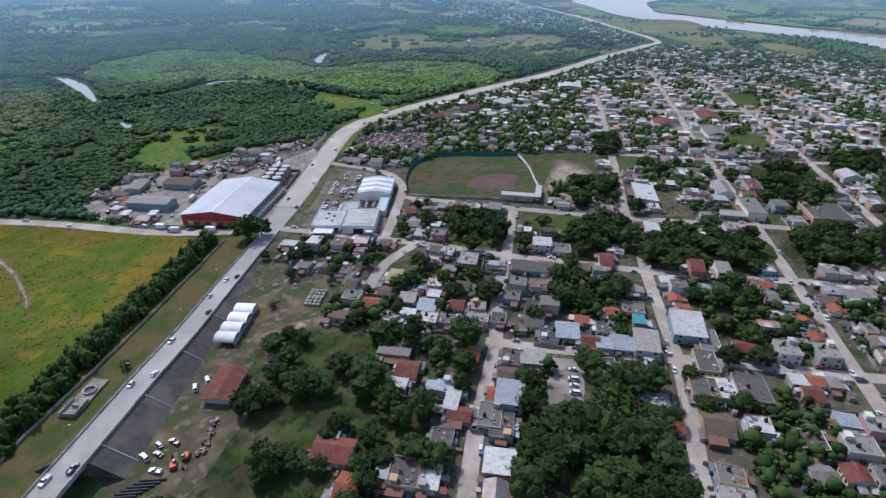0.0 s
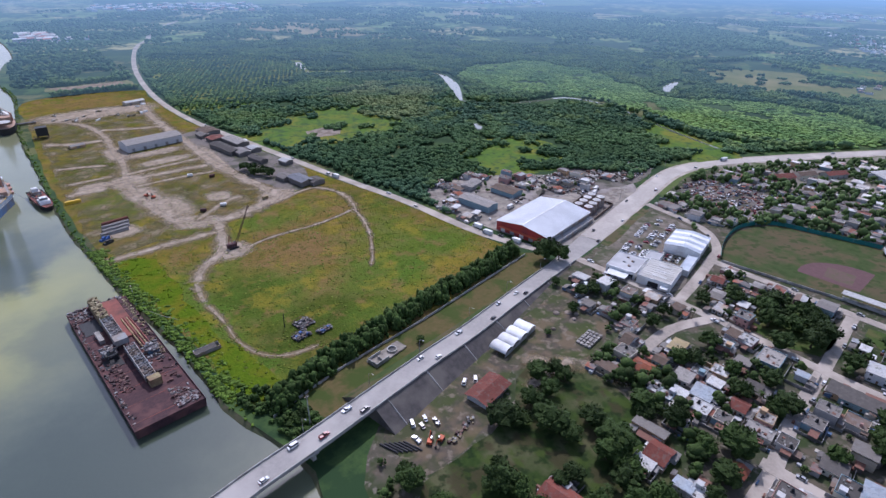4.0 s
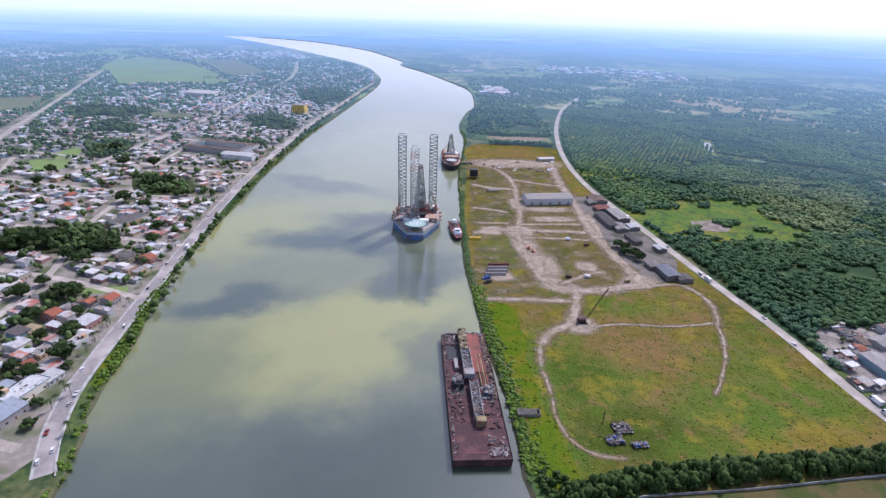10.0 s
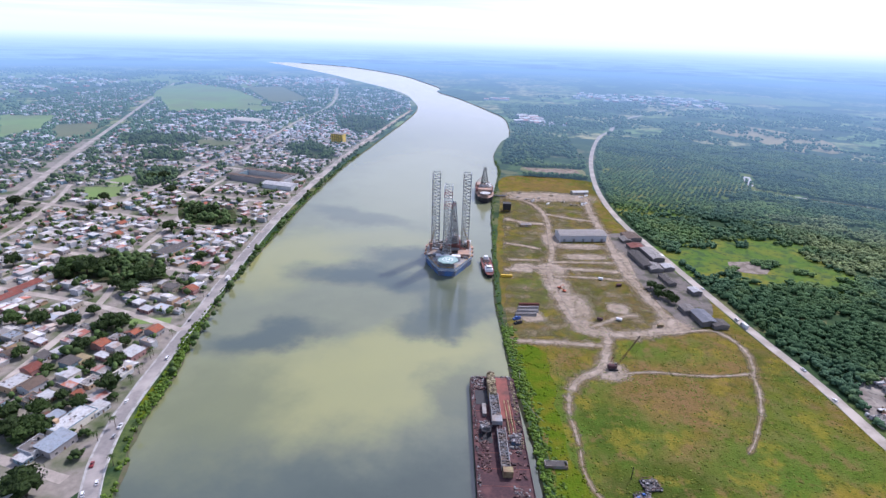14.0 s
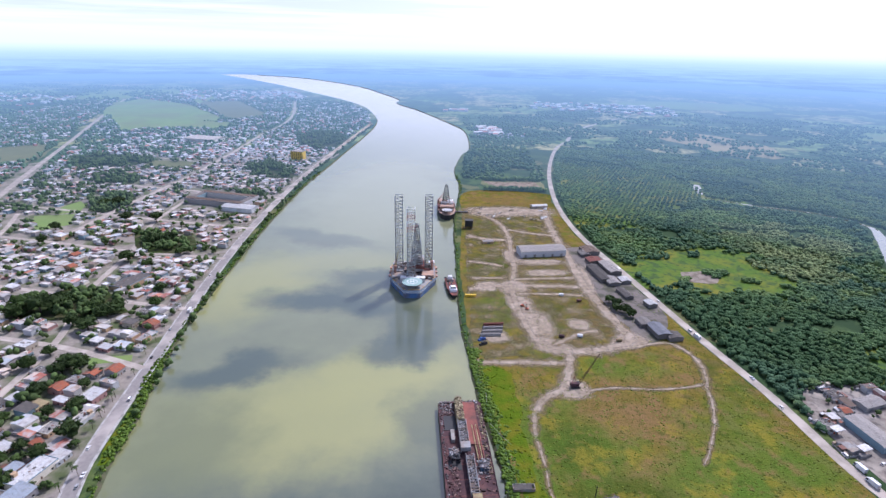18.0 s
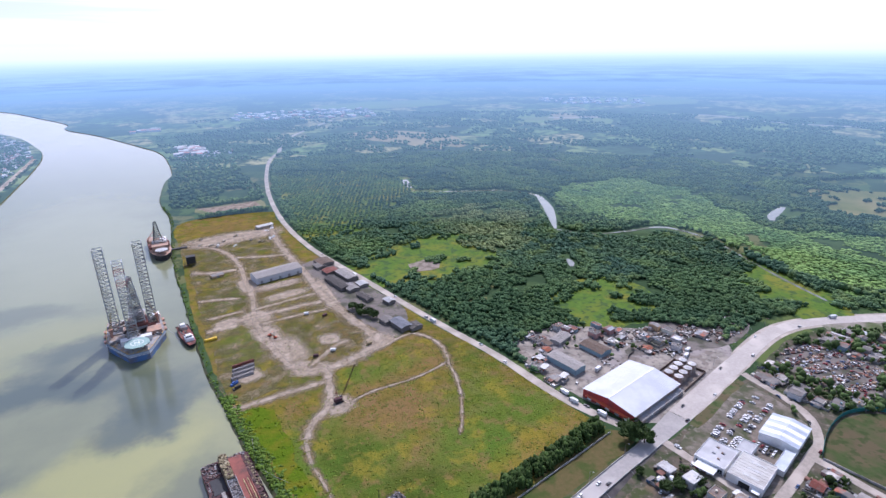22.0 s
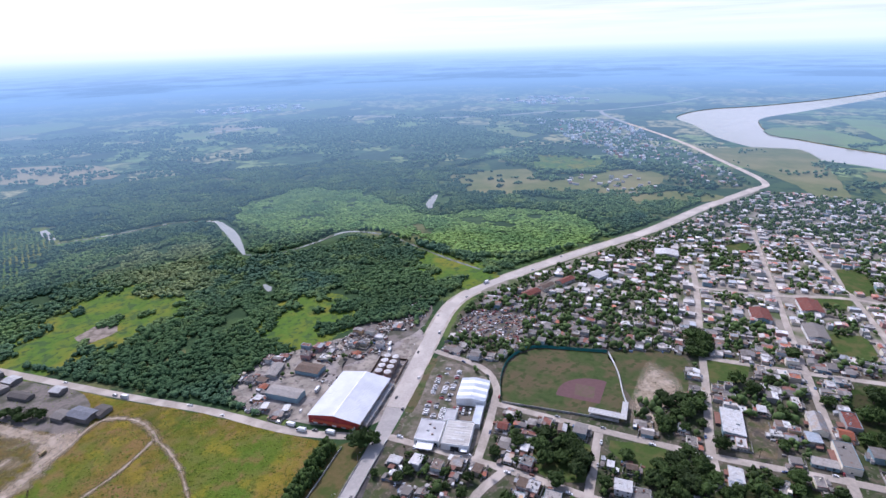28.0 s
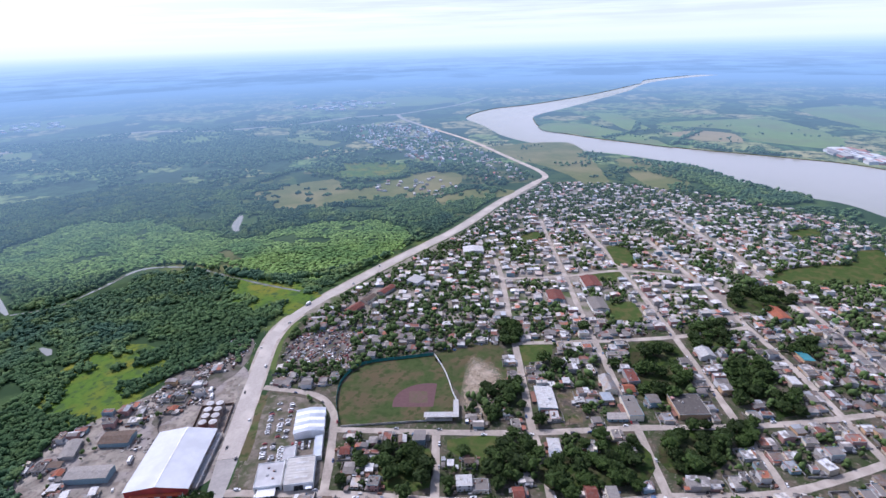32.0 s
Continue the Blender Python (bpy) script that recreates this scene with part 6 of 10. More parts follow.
M["wall"] = surface("rendered_wall", (1, 1, 1), (0.82, 0.82, 0.82), size=1.4, rough=0.9, palette=WALL_COLS, bump=0.02)
M["annex"] = surface("patched_annex", (1, 1, 1), (0.7, 0.7, 0.7), size=1.2, rough=0.85, island=True, palette=[(0.34, 0.32, 0.30), (0.16, 0.14, 0.125), (0.48, 0.46, 0.43), (0.22, 0.11, 0.08), (0.12, 0.11, 0.10), (0.27, 0.25, 0.22), (0.20, 0.19, 0.18)])
M["glass"] = surface("dark_window_glass", (0.03, 0.035, 0.04), (0.02, 0.024, 0.03), size=1, rough=0.12, spec=0.6)
M["wood"] = surface("painted_wood_door", (0.18, 0.10, 0.06), (0.12, 0.07, 0.04), size=0.5, rough=0.7)
M["tank"] = surface("water_tank_plastic", (1, 1, 1), (0.85, 0.85, 0.85), size=0.8, rough=0.5, palette=[(0.03, 0.03, 0.03), (0.55, 0.54, 0.52), (0.03, 0.03, 0.035), (0.30, 0.16, 0.11)])


def house(name, w, d, h, roof, style, seed, tanks=True):
    """A small town house about its own middle, front to -y: walls, roof, parapets, door, windows, roof tank."""
    rng = random.Random(seed)
    root = new(name)
    root["label"], root["category"], root["group"] = "small " + rng.choice(("plastered", "rendered", "block-built")) + " house with a " + ROOF_WORDS[roof], "house", "houses of the town"
    x, y = w / 2, d / 2
    body = Shape().box(-x, x, -y, y, 0, h)
    if style == "gable":
        rise = d * 0.2
        for sx in (-1, 1):
            tri = [(sx * x, -y, h), (sx * x, y, h), (sx * x, 0, h + rise)]
            inner = [(p[0] - sx * 0.15, p[1], p[2]) for p in tri]
            body.hull(tri if sx > 0 else inner, inner if sx > 0 else tri)
    part("wall", body, M["wall"], root)
    if style == "flat":
        part("roof", Shape().box(-x + 0.16, x - 0.16, -y + 0.16, y - 0.16, h, h + 0.12), ROOF[roof], root)
        p = Shape().box(-x - 0.05, x + 0.05, -y - 0.05, -y + 0.14, h - 0.1, h + 0.55).box(-x - 0.05, x + 0.05, y - 0.14, y + 0.05, h - 0.1, h + 0.55)
        p.box(-x - 0.05, -x + 0.14, -y + 0.15, y - 0.15, h - 0.1, h + 0.55).box(x - 0.14, x + 0.05, -y + 0.15, y - 0.15, h - 0.1, h + 0.55)
        part("parapet", p, M["wall"], root)
        if tanks:
            tx, ty = rng.uniform(-x * 0.6, x * 0.6), rng.uniform(-y * 0.6, y * 0.6)
            t = Shape().box(tx - 0.75, tx + 0.75, ty - 0.75, ty + 0.75, h + 0.12, h + 0.7).rod((tx, ty, h + 0.7), (tx, ty, h + 1.9), 0.62, 0.6, 10).rod((tx, ty, h + 1.9), (tx, ty, h + 2.2), 0.6, 0.2, 10)
            part("water_tank", t, M["tank"], root)
        if rng.random() < 0.45:
            a = rng.choice((-1, 1)) * x * 0.5
            part("stair_head", Shape().box(a - 1.3, a + 1.3, y - 3.0, y - 0.3, h + 0.12, h + 2.4).box(a - 1.5, a + 1.5, y - 3.2, y - 0.1, h + 2.4, h + 2.52), M["wall"], root)
    elif style == "gable":
        r = Shape().gable(-x, x, -y, y, h + 0.02, rise, 0.12, 0.45)
        part("roof", r, ROOF[roof], root)
    else:
        z0, z1 = h + 0.05, h + 0.05 + d * 0.09
        r = Shape().hull([(-x - 0.4, -y - 0.5, z0), (x + 0.4, -y - 0.5, z0), (x + 0.4, y + 0.3, z1), (-x - 0.4, y + 0.3, z1)], [(-x - 0.4, -y - 0.5, z0 + 0.1), (x + 0.4, -y - 0.5, z0 + 0.1), (x + 0.4, y + 0.3, z1 + 0.1), (-x - 0.4, y + 0.3, z1 + 0.1)])
        part("roof", r, ROOF[roof], root)
    if rng.random() < 0.85:
        ax, ay, ah = rng.uniform(1.4, x * 0.6), rng.uniform(1.2, 2.6), rng.uniform(2.2, 2.8)
        ux = rng.uniform(-x + ax, x - ax)
        part("annex", Shape().box(ux - ax, ux + ax, y + 0.02, y + 2 * ay, 0, ah).hull([(ux - ax - 0.2, y + 0.02, ah + 0.25), (ux + ax + 0.2, y + 0.02, ah + 0.25), (ux + ax + 0.2, y + 2 * ay + 0.3, ah), (ux - ax - 0.2, y + 2 * ay + 0.3, ah)], [(ux - ax - 0.2, y + 0.02, ah + 0.35), (ux + ax + 0.2, y + 0.02, ah + 0.35), (ux + ax + 0.2, y + 2 * ay + 0.3, ah + 0.1), (ux - ax - 0.2, y + 2 * ay + 0.3, ah + 0.1)]), M["annex"], root)
    if style == "flat":
        q = Shape()
        for _ in range(9):
            a, b, e, f = rng.uniform(-x, x) * 0.8, rng.uniform(-y, y) * 0.8, rng.uniform(0.2, 0.9), rng.uniform(0.2, 0.9)
            q.box(max(a - e, -x + 0.2), min(a + e, x - 0.2), max(b - f, -y + 0.2), min(b + f, y - 0.2), h + 0.12, h + rng.uniform(0.18, 0.7))
        part("roof_clutter", q, M["annex"], root)["kind"] = "stuff"
    part("door", Shape().box(-0.5, 0.5, -y - 0.06, -y + 0.02, 0.05, 2.1), M["wood"], root)
    for sx in (-0.6, 0.6):
        for z in [0.9] + ([3.9] if h > 5 else []):
            wx = sx * x
            fr = Shape().box(wx - 0.75, wx + 0.75, -y - 0.07, -y + 0.02, z, z + 1.2)
            part("window", fr, M["glass"], root)
    part("window", Shape().box(-x - 0.07, -x + 0.02, -0.7, 0.7, 0.9, 2.1), M["glass"], root)
    return root


car_paint = surface("car_paint", (1, 1, 1), (0.92, 0.92, 0.92), size=3, rough=0.3, spec=0.5, spread=0.05,
                    palette=[(0.75, 0.75, 0.75), (0.70, 0.70, 0.71), (0.05, 0.05, 0.055), (0.35, 0.36, 0.37), (0.78, 0.78, 0.77), (0.30, 0.03, 0.03), (0.04, 0.07, 0.16), (0.15, 0.15, 0.16), (0.72, 0.72, 0.72), (0.45, 0.44, 0.42)])
M["tyre"] = surface("tyre_rubber", (0.02, 0.02, 0.02), (0.03, 0.03, 0.03), size=0.3, rough=0.9)
M["lamp"] = surface("lamp_glass", (0.7, 0.7, 0.66), (0.6, 0.6, 0.56), size=0.3, rough=0.2)
M["tail"] = surface("tail_lamp", (0.4, 0.02, 0.02), (0.3, 0.02, 0.02), size=0.3, rough=0.3)


def car(kind, paint=None):
    """A car about its own middle, front to +x."""
    root = new({"sedan": "car", "pickup": "pickup_truck", "van": "van", "truck": "truck"}[kind])
    L, W = {"sedan": (4.4, 1.75), "pickup": (5.3, 1.9), "van": (5.2, 2.0), "truck": (9.0, 2.5)}[kind]
    x, y = L / 2, W / 2
    hood = {"sedan": 0.85, "pickup": 1.0, "van": 1.1, "truck": 1.2}[kind]
    paint = paint or car_paint
    part("body", Shape().hull([(-x, -y, 0.3), (x, -y * 0.94, 0.3), (x, y * 0.94, 0.3), (-x, y, 0.3)], [(-x + 0.06, -y, hood), (x - 0.12, -y * 0.92, hood - 0.08), (x - 0.12, y * 0.92, hood - 0.08), (-x + 0.06, y, hood)]), paint, root)
    a, b, top = {"sedan": (-1.75, 1.0, 1.45), "pickup": (-0.5, 1.35, 1.75), "van": (-2.5, 1.9, 2.0), "truck": (2.6, 4.3, 2.6)}[kind]
    part("cabin_glass", Shape().hull([(a, -y * 0.9, hood - 0.02), (b, -y * 0.9, hood - 0.02), (b, y * 0.9, hood - 0.02), (a, y * 0.9, hood - 0.02)], [(a + 0.4, -y * 0.74, top), (b - 0.6, -y * 0.74, top), (b - 0.6, y * 0.74, top), (a + 0.4, y * 0.74, top)]), M["glass"], root)
    part("roof", Shape().box(a + 0.38, b - 0.58, -y * 0.75, y * 0.75, top, top + 0.05), paint, root)
    if kind == "pickup":
        part("cargo_bed", Shape().box(-x + 0.1, -0.55, -y, -y + 0.1, hood, hood + 0.4).box(-x + 0.1, -0.55, y - 0.1, y, hood, hood + 0.4).box(-x + 0.1, -x + 0.2, -y + 0.1, y - 0.1, hood, hood + 0.4), paint, root)
    if kind == "truck":
        part("cargo_box", Shape().box(-x, 2.2, -y, y, hood, 3.5), M["white"], root)
    for sx in (-0.31, 0.31):
        for sy in (-1, 1):
            part("wheel", Shape().rod((sx * L, sy * (y - 0.22), 0.33), (sx * L, sy * (y + 0.02), 0.33), 0.33, n=10), M["tyre"], root)
    for sy in (-0.65, 0.65):
        part("headlight", Shape().box(x - 0.1, x + 0.02, sy * y - 0.18, sy * y + 0.18, hood - 0.34, hood - 0.16), M["lamp"], root)
        part("tail_lamp", Shape().box(-x - 0.02, -x + 0.08, sy * y - 0.15, sy * y + 0.15, hood - 0.3, hood - 0.12), M["tail"], root)
    words = {"sedan": "small passenger car", "pickup": "pickup truck with an open bed", "van": "closed van", "truck": "lorry with a white cargo box"}[kind]
    return tagged(root, words + " on the pavement", {"sedan": "car", "pickup": "pickup", "van": "van", "truck": "lorry"}[kind], "vehicles")


def painted(name, col):
    return surface(name, col, tuple(v * 0.9 for v in col), size=3, rough=0.3, spec=0.5, spread=0.03)


car_kinds = []
for kind, colour, word in (("sedan", (0.74, 0.74, 0.74), "white"), ("sedan", (0.05, 0.05, 0.055), "black"), ("sedan", (0.36, 0.37, 0.38), "silver-grey"), ("sedan", (0.30, 0.03, 0.03), "dark red"), ("pickup", (0.72, 0.72, 0.72), "white"),
                           ("pickup", (0.25, 0.04, 0.04), "dark red"), ("van", (0.75, 0.75, 0.74), "white"), ("sedan", (0.05, 0.09, 0.2), "dark blue"), ("truck", (0.7, 0.7, 0.7), "white"), ("pickup", (0.09, 0.09, 0.1), "dark grey")):
    c = car(kind, painted(word.replace("-", "_").replace(" ", "_") + "_car_paint", colour))
    c["label"] = word + " " + c["label"]
    c.matrix_basis = pose(0, 0, 0)
    car_kinds.append(c)
car_used = set()


def park(kind, x, y, z, turn):
    """Puts a car of that kind at a place; the first of a kind is moved there, the rest are copies."""
    if kind not in car_used:
        car_used.add(kind)
        car_kinds[kind].matrix_basis = pose(x, y, z, 0, 0, turn)
        return car_kinds[kind]
    return copy_thing(car_kinds[kind], pose(x, y, z, 0, 0, turn))

# ---- houses and trees nearest to the river crossing: x, y, width, depth, roof / x, y, crown radius ----
HOUSES = [
    [(133, 84, 12, 16, 'r'), (138, 88, 6, 6, 'w'), (186, 72, 12, 10, 'r'), (176, 73, 8, 8, 'w'), (196, 83, 6, 16, 'g'), (181, 49, 9, 9, 'w'), (179, 56, 6, 8, 'b'), (173, 46, 14, 6, 'w'), (166, 41, 8, 10, 'r'), (150, 44, 12, 9, 'd'), (131, 53, 13, 12, 'd'), (128, 61, 5, 5, 'b'), (132, 43, 12, 8, 'w'), (118, 71, 14, 8, 'o'), (229, 76, 10, 10, 'w'), (223, 91, 8, 7, 'w'), (230, 88, 7, 8, 'w'), (236, 50, 8, 12, 'p')],
    [(169, 28, 14, 10, 'g'), (165, 22, 14, 10, 'd'), (182, 22, 14, 12, 'b'), (183, 28, 7, 8, 'o'), (196, 26, 10, 8, 'n'), (209, 26, 12, 10, 'd'), (146, 19, 13, 12, 'w'), (212, 16, 12, 12, 'p'), (241, 20, 9, 10, 'd'), (259, 14, 10, 10, 'g'), (233, 11, 12, 10, 'd'), (238, 2, 12, 12, 'b'), (234, -10, 9, 9, 'r'), (233, -17, 10, 8, 'b'), (247, -17, 8, 10, 'd'), (236, -26, 11, 11, 'b'), (238, -37, 16, 12, 'p'), (260, -34, 10, 6, 't')],
    [(270, -31, 10, 12, 'g'), (216, -19, 12, 8, 'd'), (224, -39, 12, 5, 'w'), (196, -29, 8, 8, 'r'), (197, -42, 14, 10, 'p'), (187, -44, 10, 14, 'o'), (259, -58, 20, 16, 'w'), (252, -68, 18, 10, 'g'), (234, -65, 16, 10, 'd'), (272, -58, 20, 6, 'o'), (251, -85, 10, 10, 'r'), (216, -70, 14, 12, 'w'), (214, -62, 12, 12, 'd'), (220, -83, 18, 14, 'd'), (192, -65, 14, 12, 'n'), (197, -82, 10, 10, 'w'), (356, 132, 9, 8, 'r'), (338, 106, 9, 6, 'w')],
    [(261, 140, 10, 8, 'g'), (247, 130, 12, 6, 'n'), (253, 135, 14, 4, 'g'), (264, 109, 14, 8, 'y'), (258, 109, 6, 6, 'w'), (232, 111, 10, 10, 'o'), (223, 96, 9, 8, 'w'), (263, 83, 9, 9, 'w'), (289, 93, 8, 8, 'w'), (297, 71, 16, 12, 'p'), (296, 54, 6, 6, 'b'), (239, 80, 10, 10, 'b'), (247, 52, 8, 8, 'p'), (245, 64, 9, 8, 'r'), (281, 193, 8, 10, 'w'), (286, 176, 12, 8, 'w'), (269, 186, 6, 5, 'w'), (433, -41, 16, 14, 'w')],
    [(418, -47, 12, 8, 'w'), (418, -3, 9, 6, 'w'), (403, -12, 12, 8, 'g'), (367, -44, 12, 9, 'b'), (473, -62, 8, 7, 'w'), (496, -89, 16, 6, 'w'), (449, -98, 14, 10, 'b'), (421, -103, 8, 18, 'p'), (443, -72, 8, 9, 'w'), (322, -14, 14, 8, 'r'), (329, 28, 10, 12, 'w'), (329, 15, 12, 12, 'g'), (350, 41, 6, 5, 'w'), (354, 26, 6, 8, 'n'), (298, 35, 10, 14, 'd'), (298, 26, 10, 20, 'd'), (326, -68, 16, 8, 'r'), (327, -84, 12, 8, 'p')],
    [(381, -105, 14, 10, 'p'), (380, -75, 14, 8, 'p'), (414, -84, 8, 8, 'g'), (465, -121, 12, 10, 'o'), (243, 93, 9, 9, 'p'), (230, 65, 8, 8, 'g'), (213, 77, 8, 7, 'g'), (281, 79, 8, 8, 'g'), (264, 66, 9, 8, 'd'), (268, 52, 8, 7, 'p'), (254, 90, 8, 7, 'g'), (245, 108, 7, 7, 'n'), (258, 168, 8, 6, 'g'), (265, 154, 8, 7, 'g'), (263, 36, 10, 9, 'g'), (239, 39, 9, 8, 'd')],
]
TREES = [
    [(207, 95, 7), (209, 78, 7), (160, 114, 9), (179, 104, 7), (175, 88, 9), (160, 73, 6), (164, 57, 7), (216, 52, 9), (118, 105, 8), (146, 88, 5), (145, 131, 8), (141, 53, 6), (140, 42, 6), (129, 71, 5), (197, 47, 7), (206, 61, 6), (164, 130, 6), (192, 132, 5), (135, 64, 5), (156, 63, 6), (150, 125, 6), (167, 86, 7), (184, 45, 5), (139, 46, 5)],
    [(122, 64, 5), (139, 90, 4), (203, -18, 6), (192, -23, 9), (167, 2, 9), (169, -7, 9), (173, -20, 9), (175, -33, 9), (154, 1, 8), (210, -38, 8), (212, -32, 7), (222, -57, 4.5), (202, -62, 5), (207, -77, 5.5), (238, -76, 6), (243, -91, 6), (293, -81, 7), (297, -95, 7), (313, -88, 7), (294, -65, 6), (248, 21, 5), (247, -25, 5), (246, -32, 5)],
    [(281, -21, 8), (266, -3, 8), (266, 7, 7), (260, -89, 7), (190, -46, 5), (179, 12, 7), (195, 17, 6), (175, -12, 8), (183, -28, 8), (159, -5, 8), (162, -13, 8), (168, -25, 8), (161, 8, 7), (153, 6, 7), (274, 131, 5), (289, 133, 5), (254, 103, 6), (260, 96, 6), (282, 99, 6), (343, 113, 6), (344, 95, 7), (315, 73, 7), (353, 70, 8)],
    [(341, 60, 8), (365, 98, 5), (275, 178, 5), (290, 173, 4), (264, 49, 7), (277, 63, 6), (255, 68, 6), (323, 126, 5), (276, 145, 3), (331, 87, 7), (338, 75, 7), (329, 62, 7), (269, 79, 5), (258, 52, 6), (266, 181, 5), (246, 171, 4), (444, -5, 8), (446, 10, 7), (415, 11, 7), (453, -13, 8), (509, -42, 8), (498, -55, 8), (407, -33, 7), (360, -7, 7)],
    [(375, -21, 8), (351, -16, 8), (349, -25, 8), (331, 1, 7), (356, 2, 6), (291, 12, 8), (290, 3, 7), (275, 11, 7), (335, -47, 8), (366, -59, 8), (334, -69, 6), (358, -81, 7), (367, -90, 7), (344, -99, 7), (430, -77, 5), (363, 32, 6), (328, 40, 6), (507, -114, 7), (582, -92, 8), (468, -79, 6), (339, -104, 6), (291, -23, 7), (334, -41, 8), (325, -53, 7)],
    [(312, 7, 6), (365, -30, 7), (524, -70, 6), (430, -18, 5), (419, -5, 5)],
]
LEFT_HOUSES = [
    [(-264, 266, 14, 26, 'w'), (-259, 246, 13, 18, 'b'), (-269, 242, 12, 14, 'g'), (-333, 298, 14, 16, 'w'), (-319, 297, 12, 14, 'n'), (-300, 288, 10, 8, 'w'), (-335, 315, 12, 10, 'r'), (-333, 341, 10, 10, 'w'), (-309, 354, 12, 9, 'o'), (-276, 346, 12, 14, 'w'), (-280, 381, 12, 10, 'o'), (-295, 377, 8, 8, 'o'), (-314, 327, 12, 10, 'd'), (-310, 333, 10, 10, 'y'), (-297, 340, 10, 6, 'w'), (-283, 308, 10, 12, 'p'), (-282, 293, 8, 6, 'o'), (-342, 334, 10, 9, 'd')],
    [(-387, 355, 14, 10, 'b'), (-360, 352, 8, 6, 'w'), (-370, 333, 10, 8, 'n'), (-258, 281, 10, 12, 'w'), (-279, 270, 8, 8, 'b'), (-269, 232, 8, 6, 'w'), (-339, 375, 12, 9, 'g'), (-304, 367, 10, 9, 'p'), (-451, 439, 12, 30, 'r'), (-450, 417, 12, 24, 'r'), (-367, 556, 22, 40, 'd'), (-577, 594, 8, 8, 'b'), (-485, 633, 10, 10, 'o'), (-425, 730, 8, 14, 'o'), (-409, 652, 10, 10, 'w'), (-444, 552, 14, 10, 'w'), (-461, 591, 12, 8, 'o'), (-485, 531, 12, 9, 'w')],
    [(-545, 545, 14, 10, 'w'), (-382, 415, 14, 12, 'w'), (-310, 417, 10, 8, 'w'), (-325, 428, 9, 8, 'w'), (-292, 460, 14, 8, 'o'), (-314, 487, 10, 8, 'g'), (-313, 461, 12, 9, 'd'), (-290, 500, 10, 10, 'g'), (-489, 586, 10, 8, 'w'), (-555, 647, 16, 6, 'b'), (-528, 709, 12, 9, 'w')],
]
LEFT_TREES = [
    [(-360, 333, 6), (-326, 318, 5), (-320, 348, 7), (-266, 304, 8), (-280, 333, 7), (-297, 325, 5), (-290, 290, 5), (-272, 282, 6), (-286, 257, 8), (-294, 253, 8), (-309, 266, 7), (-294, 273, 7), (-283, 247, 7), (-275, 257, 5), (-247, 209, 11), (-324, 379, 8), (-313, 385, 8), (-356, 383, 6), (-316, 366, 5), (-293, 361, 5), (-312, 266, 6), (-409, 622, 10), (-375, 604, 8), (-418, 482, 12)],
    [(-437, 484, 12), (-407, 489, 12), (-432, 468, 9), (-403, 502, 8), (-346, 477, 10), (-366, 490, 8), (-349, 451, 9), (-341, 489, 8), (-312, 505, 7), (-324, 540, 7), (-390, 691, 10), (-413, 687, 9), (-356, 650, 8), (-628, 650, 7), (-555, 674, 7), (-579, 730, 8), (-683, 686, 10), (-581, 851, 10), (-560, 856, 10), (-368, 458, 7), (-384, 380, 8), (-406, 376, 8), (-356, 384, 7), (-327, 389, 8)],
    [(-353, 405, 6), (-505, 783, 10), (-509, 490, 9), (-457, 780, 9)],
]
LEFT_PALMS = [(-238, 254), (-242, 271), (-257, 325), (-260, 344), (-236, 268), (-255, 312), (-288, 377), (-215, 236), (-219, 264)]

# ---- bridge and highway works ----
M["steel"] = surface("weathered_steel", (0.30, 0.31, 0.32), (0.22, 0.22, 0.23), size=1.5, rough=0.55, metal=0.4, c=(0.22, 0.13, 0.09), big=6)
M["rust"] = surface("rusted_deck", (0.090, 0.045, 0.047), (0.052, 0.030, 0.033), size=1.4, rough=0.9, c=(0.125, 0.060, 0.056), big=7, bump=0.04)
M["rust2"] = surface("red_rust_hatch", (0.26, 0.088, 0.066), (0.20, 0.072, 0.058), size=3, rough=0.85, c=(0.13, 0.06, 0.05), big=9)
M["ochre"] = surface("faded_yellow_steel", (0.36, 0.30, 0.15), (0.25, 0.20, 0.10), size=1.5, rough=0.7, c=(0.20, 0.12, 0.07), big=5)
M["navy"] = surface("blue_hull_paint", (0.085, 0.165, 0.34), (0.06, 0.125, 0.27), size=4, rough=0.5, c=(0.12, 0.12, 0.14), big=12)
M["deckgrey"] = surface("grey_deck", (0.34, 0.34, 0.34), (0.25, 0.25, 0.25), size=2, rough=0.75, c=(0.26, 0.19, 0.14), big=7)
M["orange"] = surface("orange_paint", (0.55, 0.12, 0.045), (0.48, 0.10, 0.04), size=3, rough=0.6, c=(0.40, 0.10, 0.05), big=9)
M["scrap"] = surface("mixed_scrap", (0.9, 0.9, 0.9), (0.6, 0.6, 0.6), size=0.8, rough=0.7, palette=[(0.10, 0.05, 0.04), (0.30, 0.29, 0.28), (0.16, 0.08, 0.06), (0.42, 0.40, 0.37), (0.05, 0.05, 0.05), (0.22, 0.18, 0.10)], island=True)
M["black"] = surface("black_steel", (0.02, 0.02, 0.022), (0.035, 0.035, 0.037), size=1.5, rough=0.6)
M["blueplastic"] = surface("blue_tarpaulin", (0.05, 0.12, 0.35), (0.04, 0.10, 0.28), size=1.5, rough=0.6)
M["yellow"] = surface("yellow_paint", (0.70, 0.46, 0.03), (0.62, 0.40, 0.03), size=2, rough=0.5)
M["teal"] = surface("green_blue_netting", (0.02, 0.13, 0.12), (0.03, 0.17, 0.15), size=2, rough=0.8)
M["bluegrey"] = roof_paint("blue_grey_sheet", (0.19, 0.20, 0.235), 0.6, 0.1)

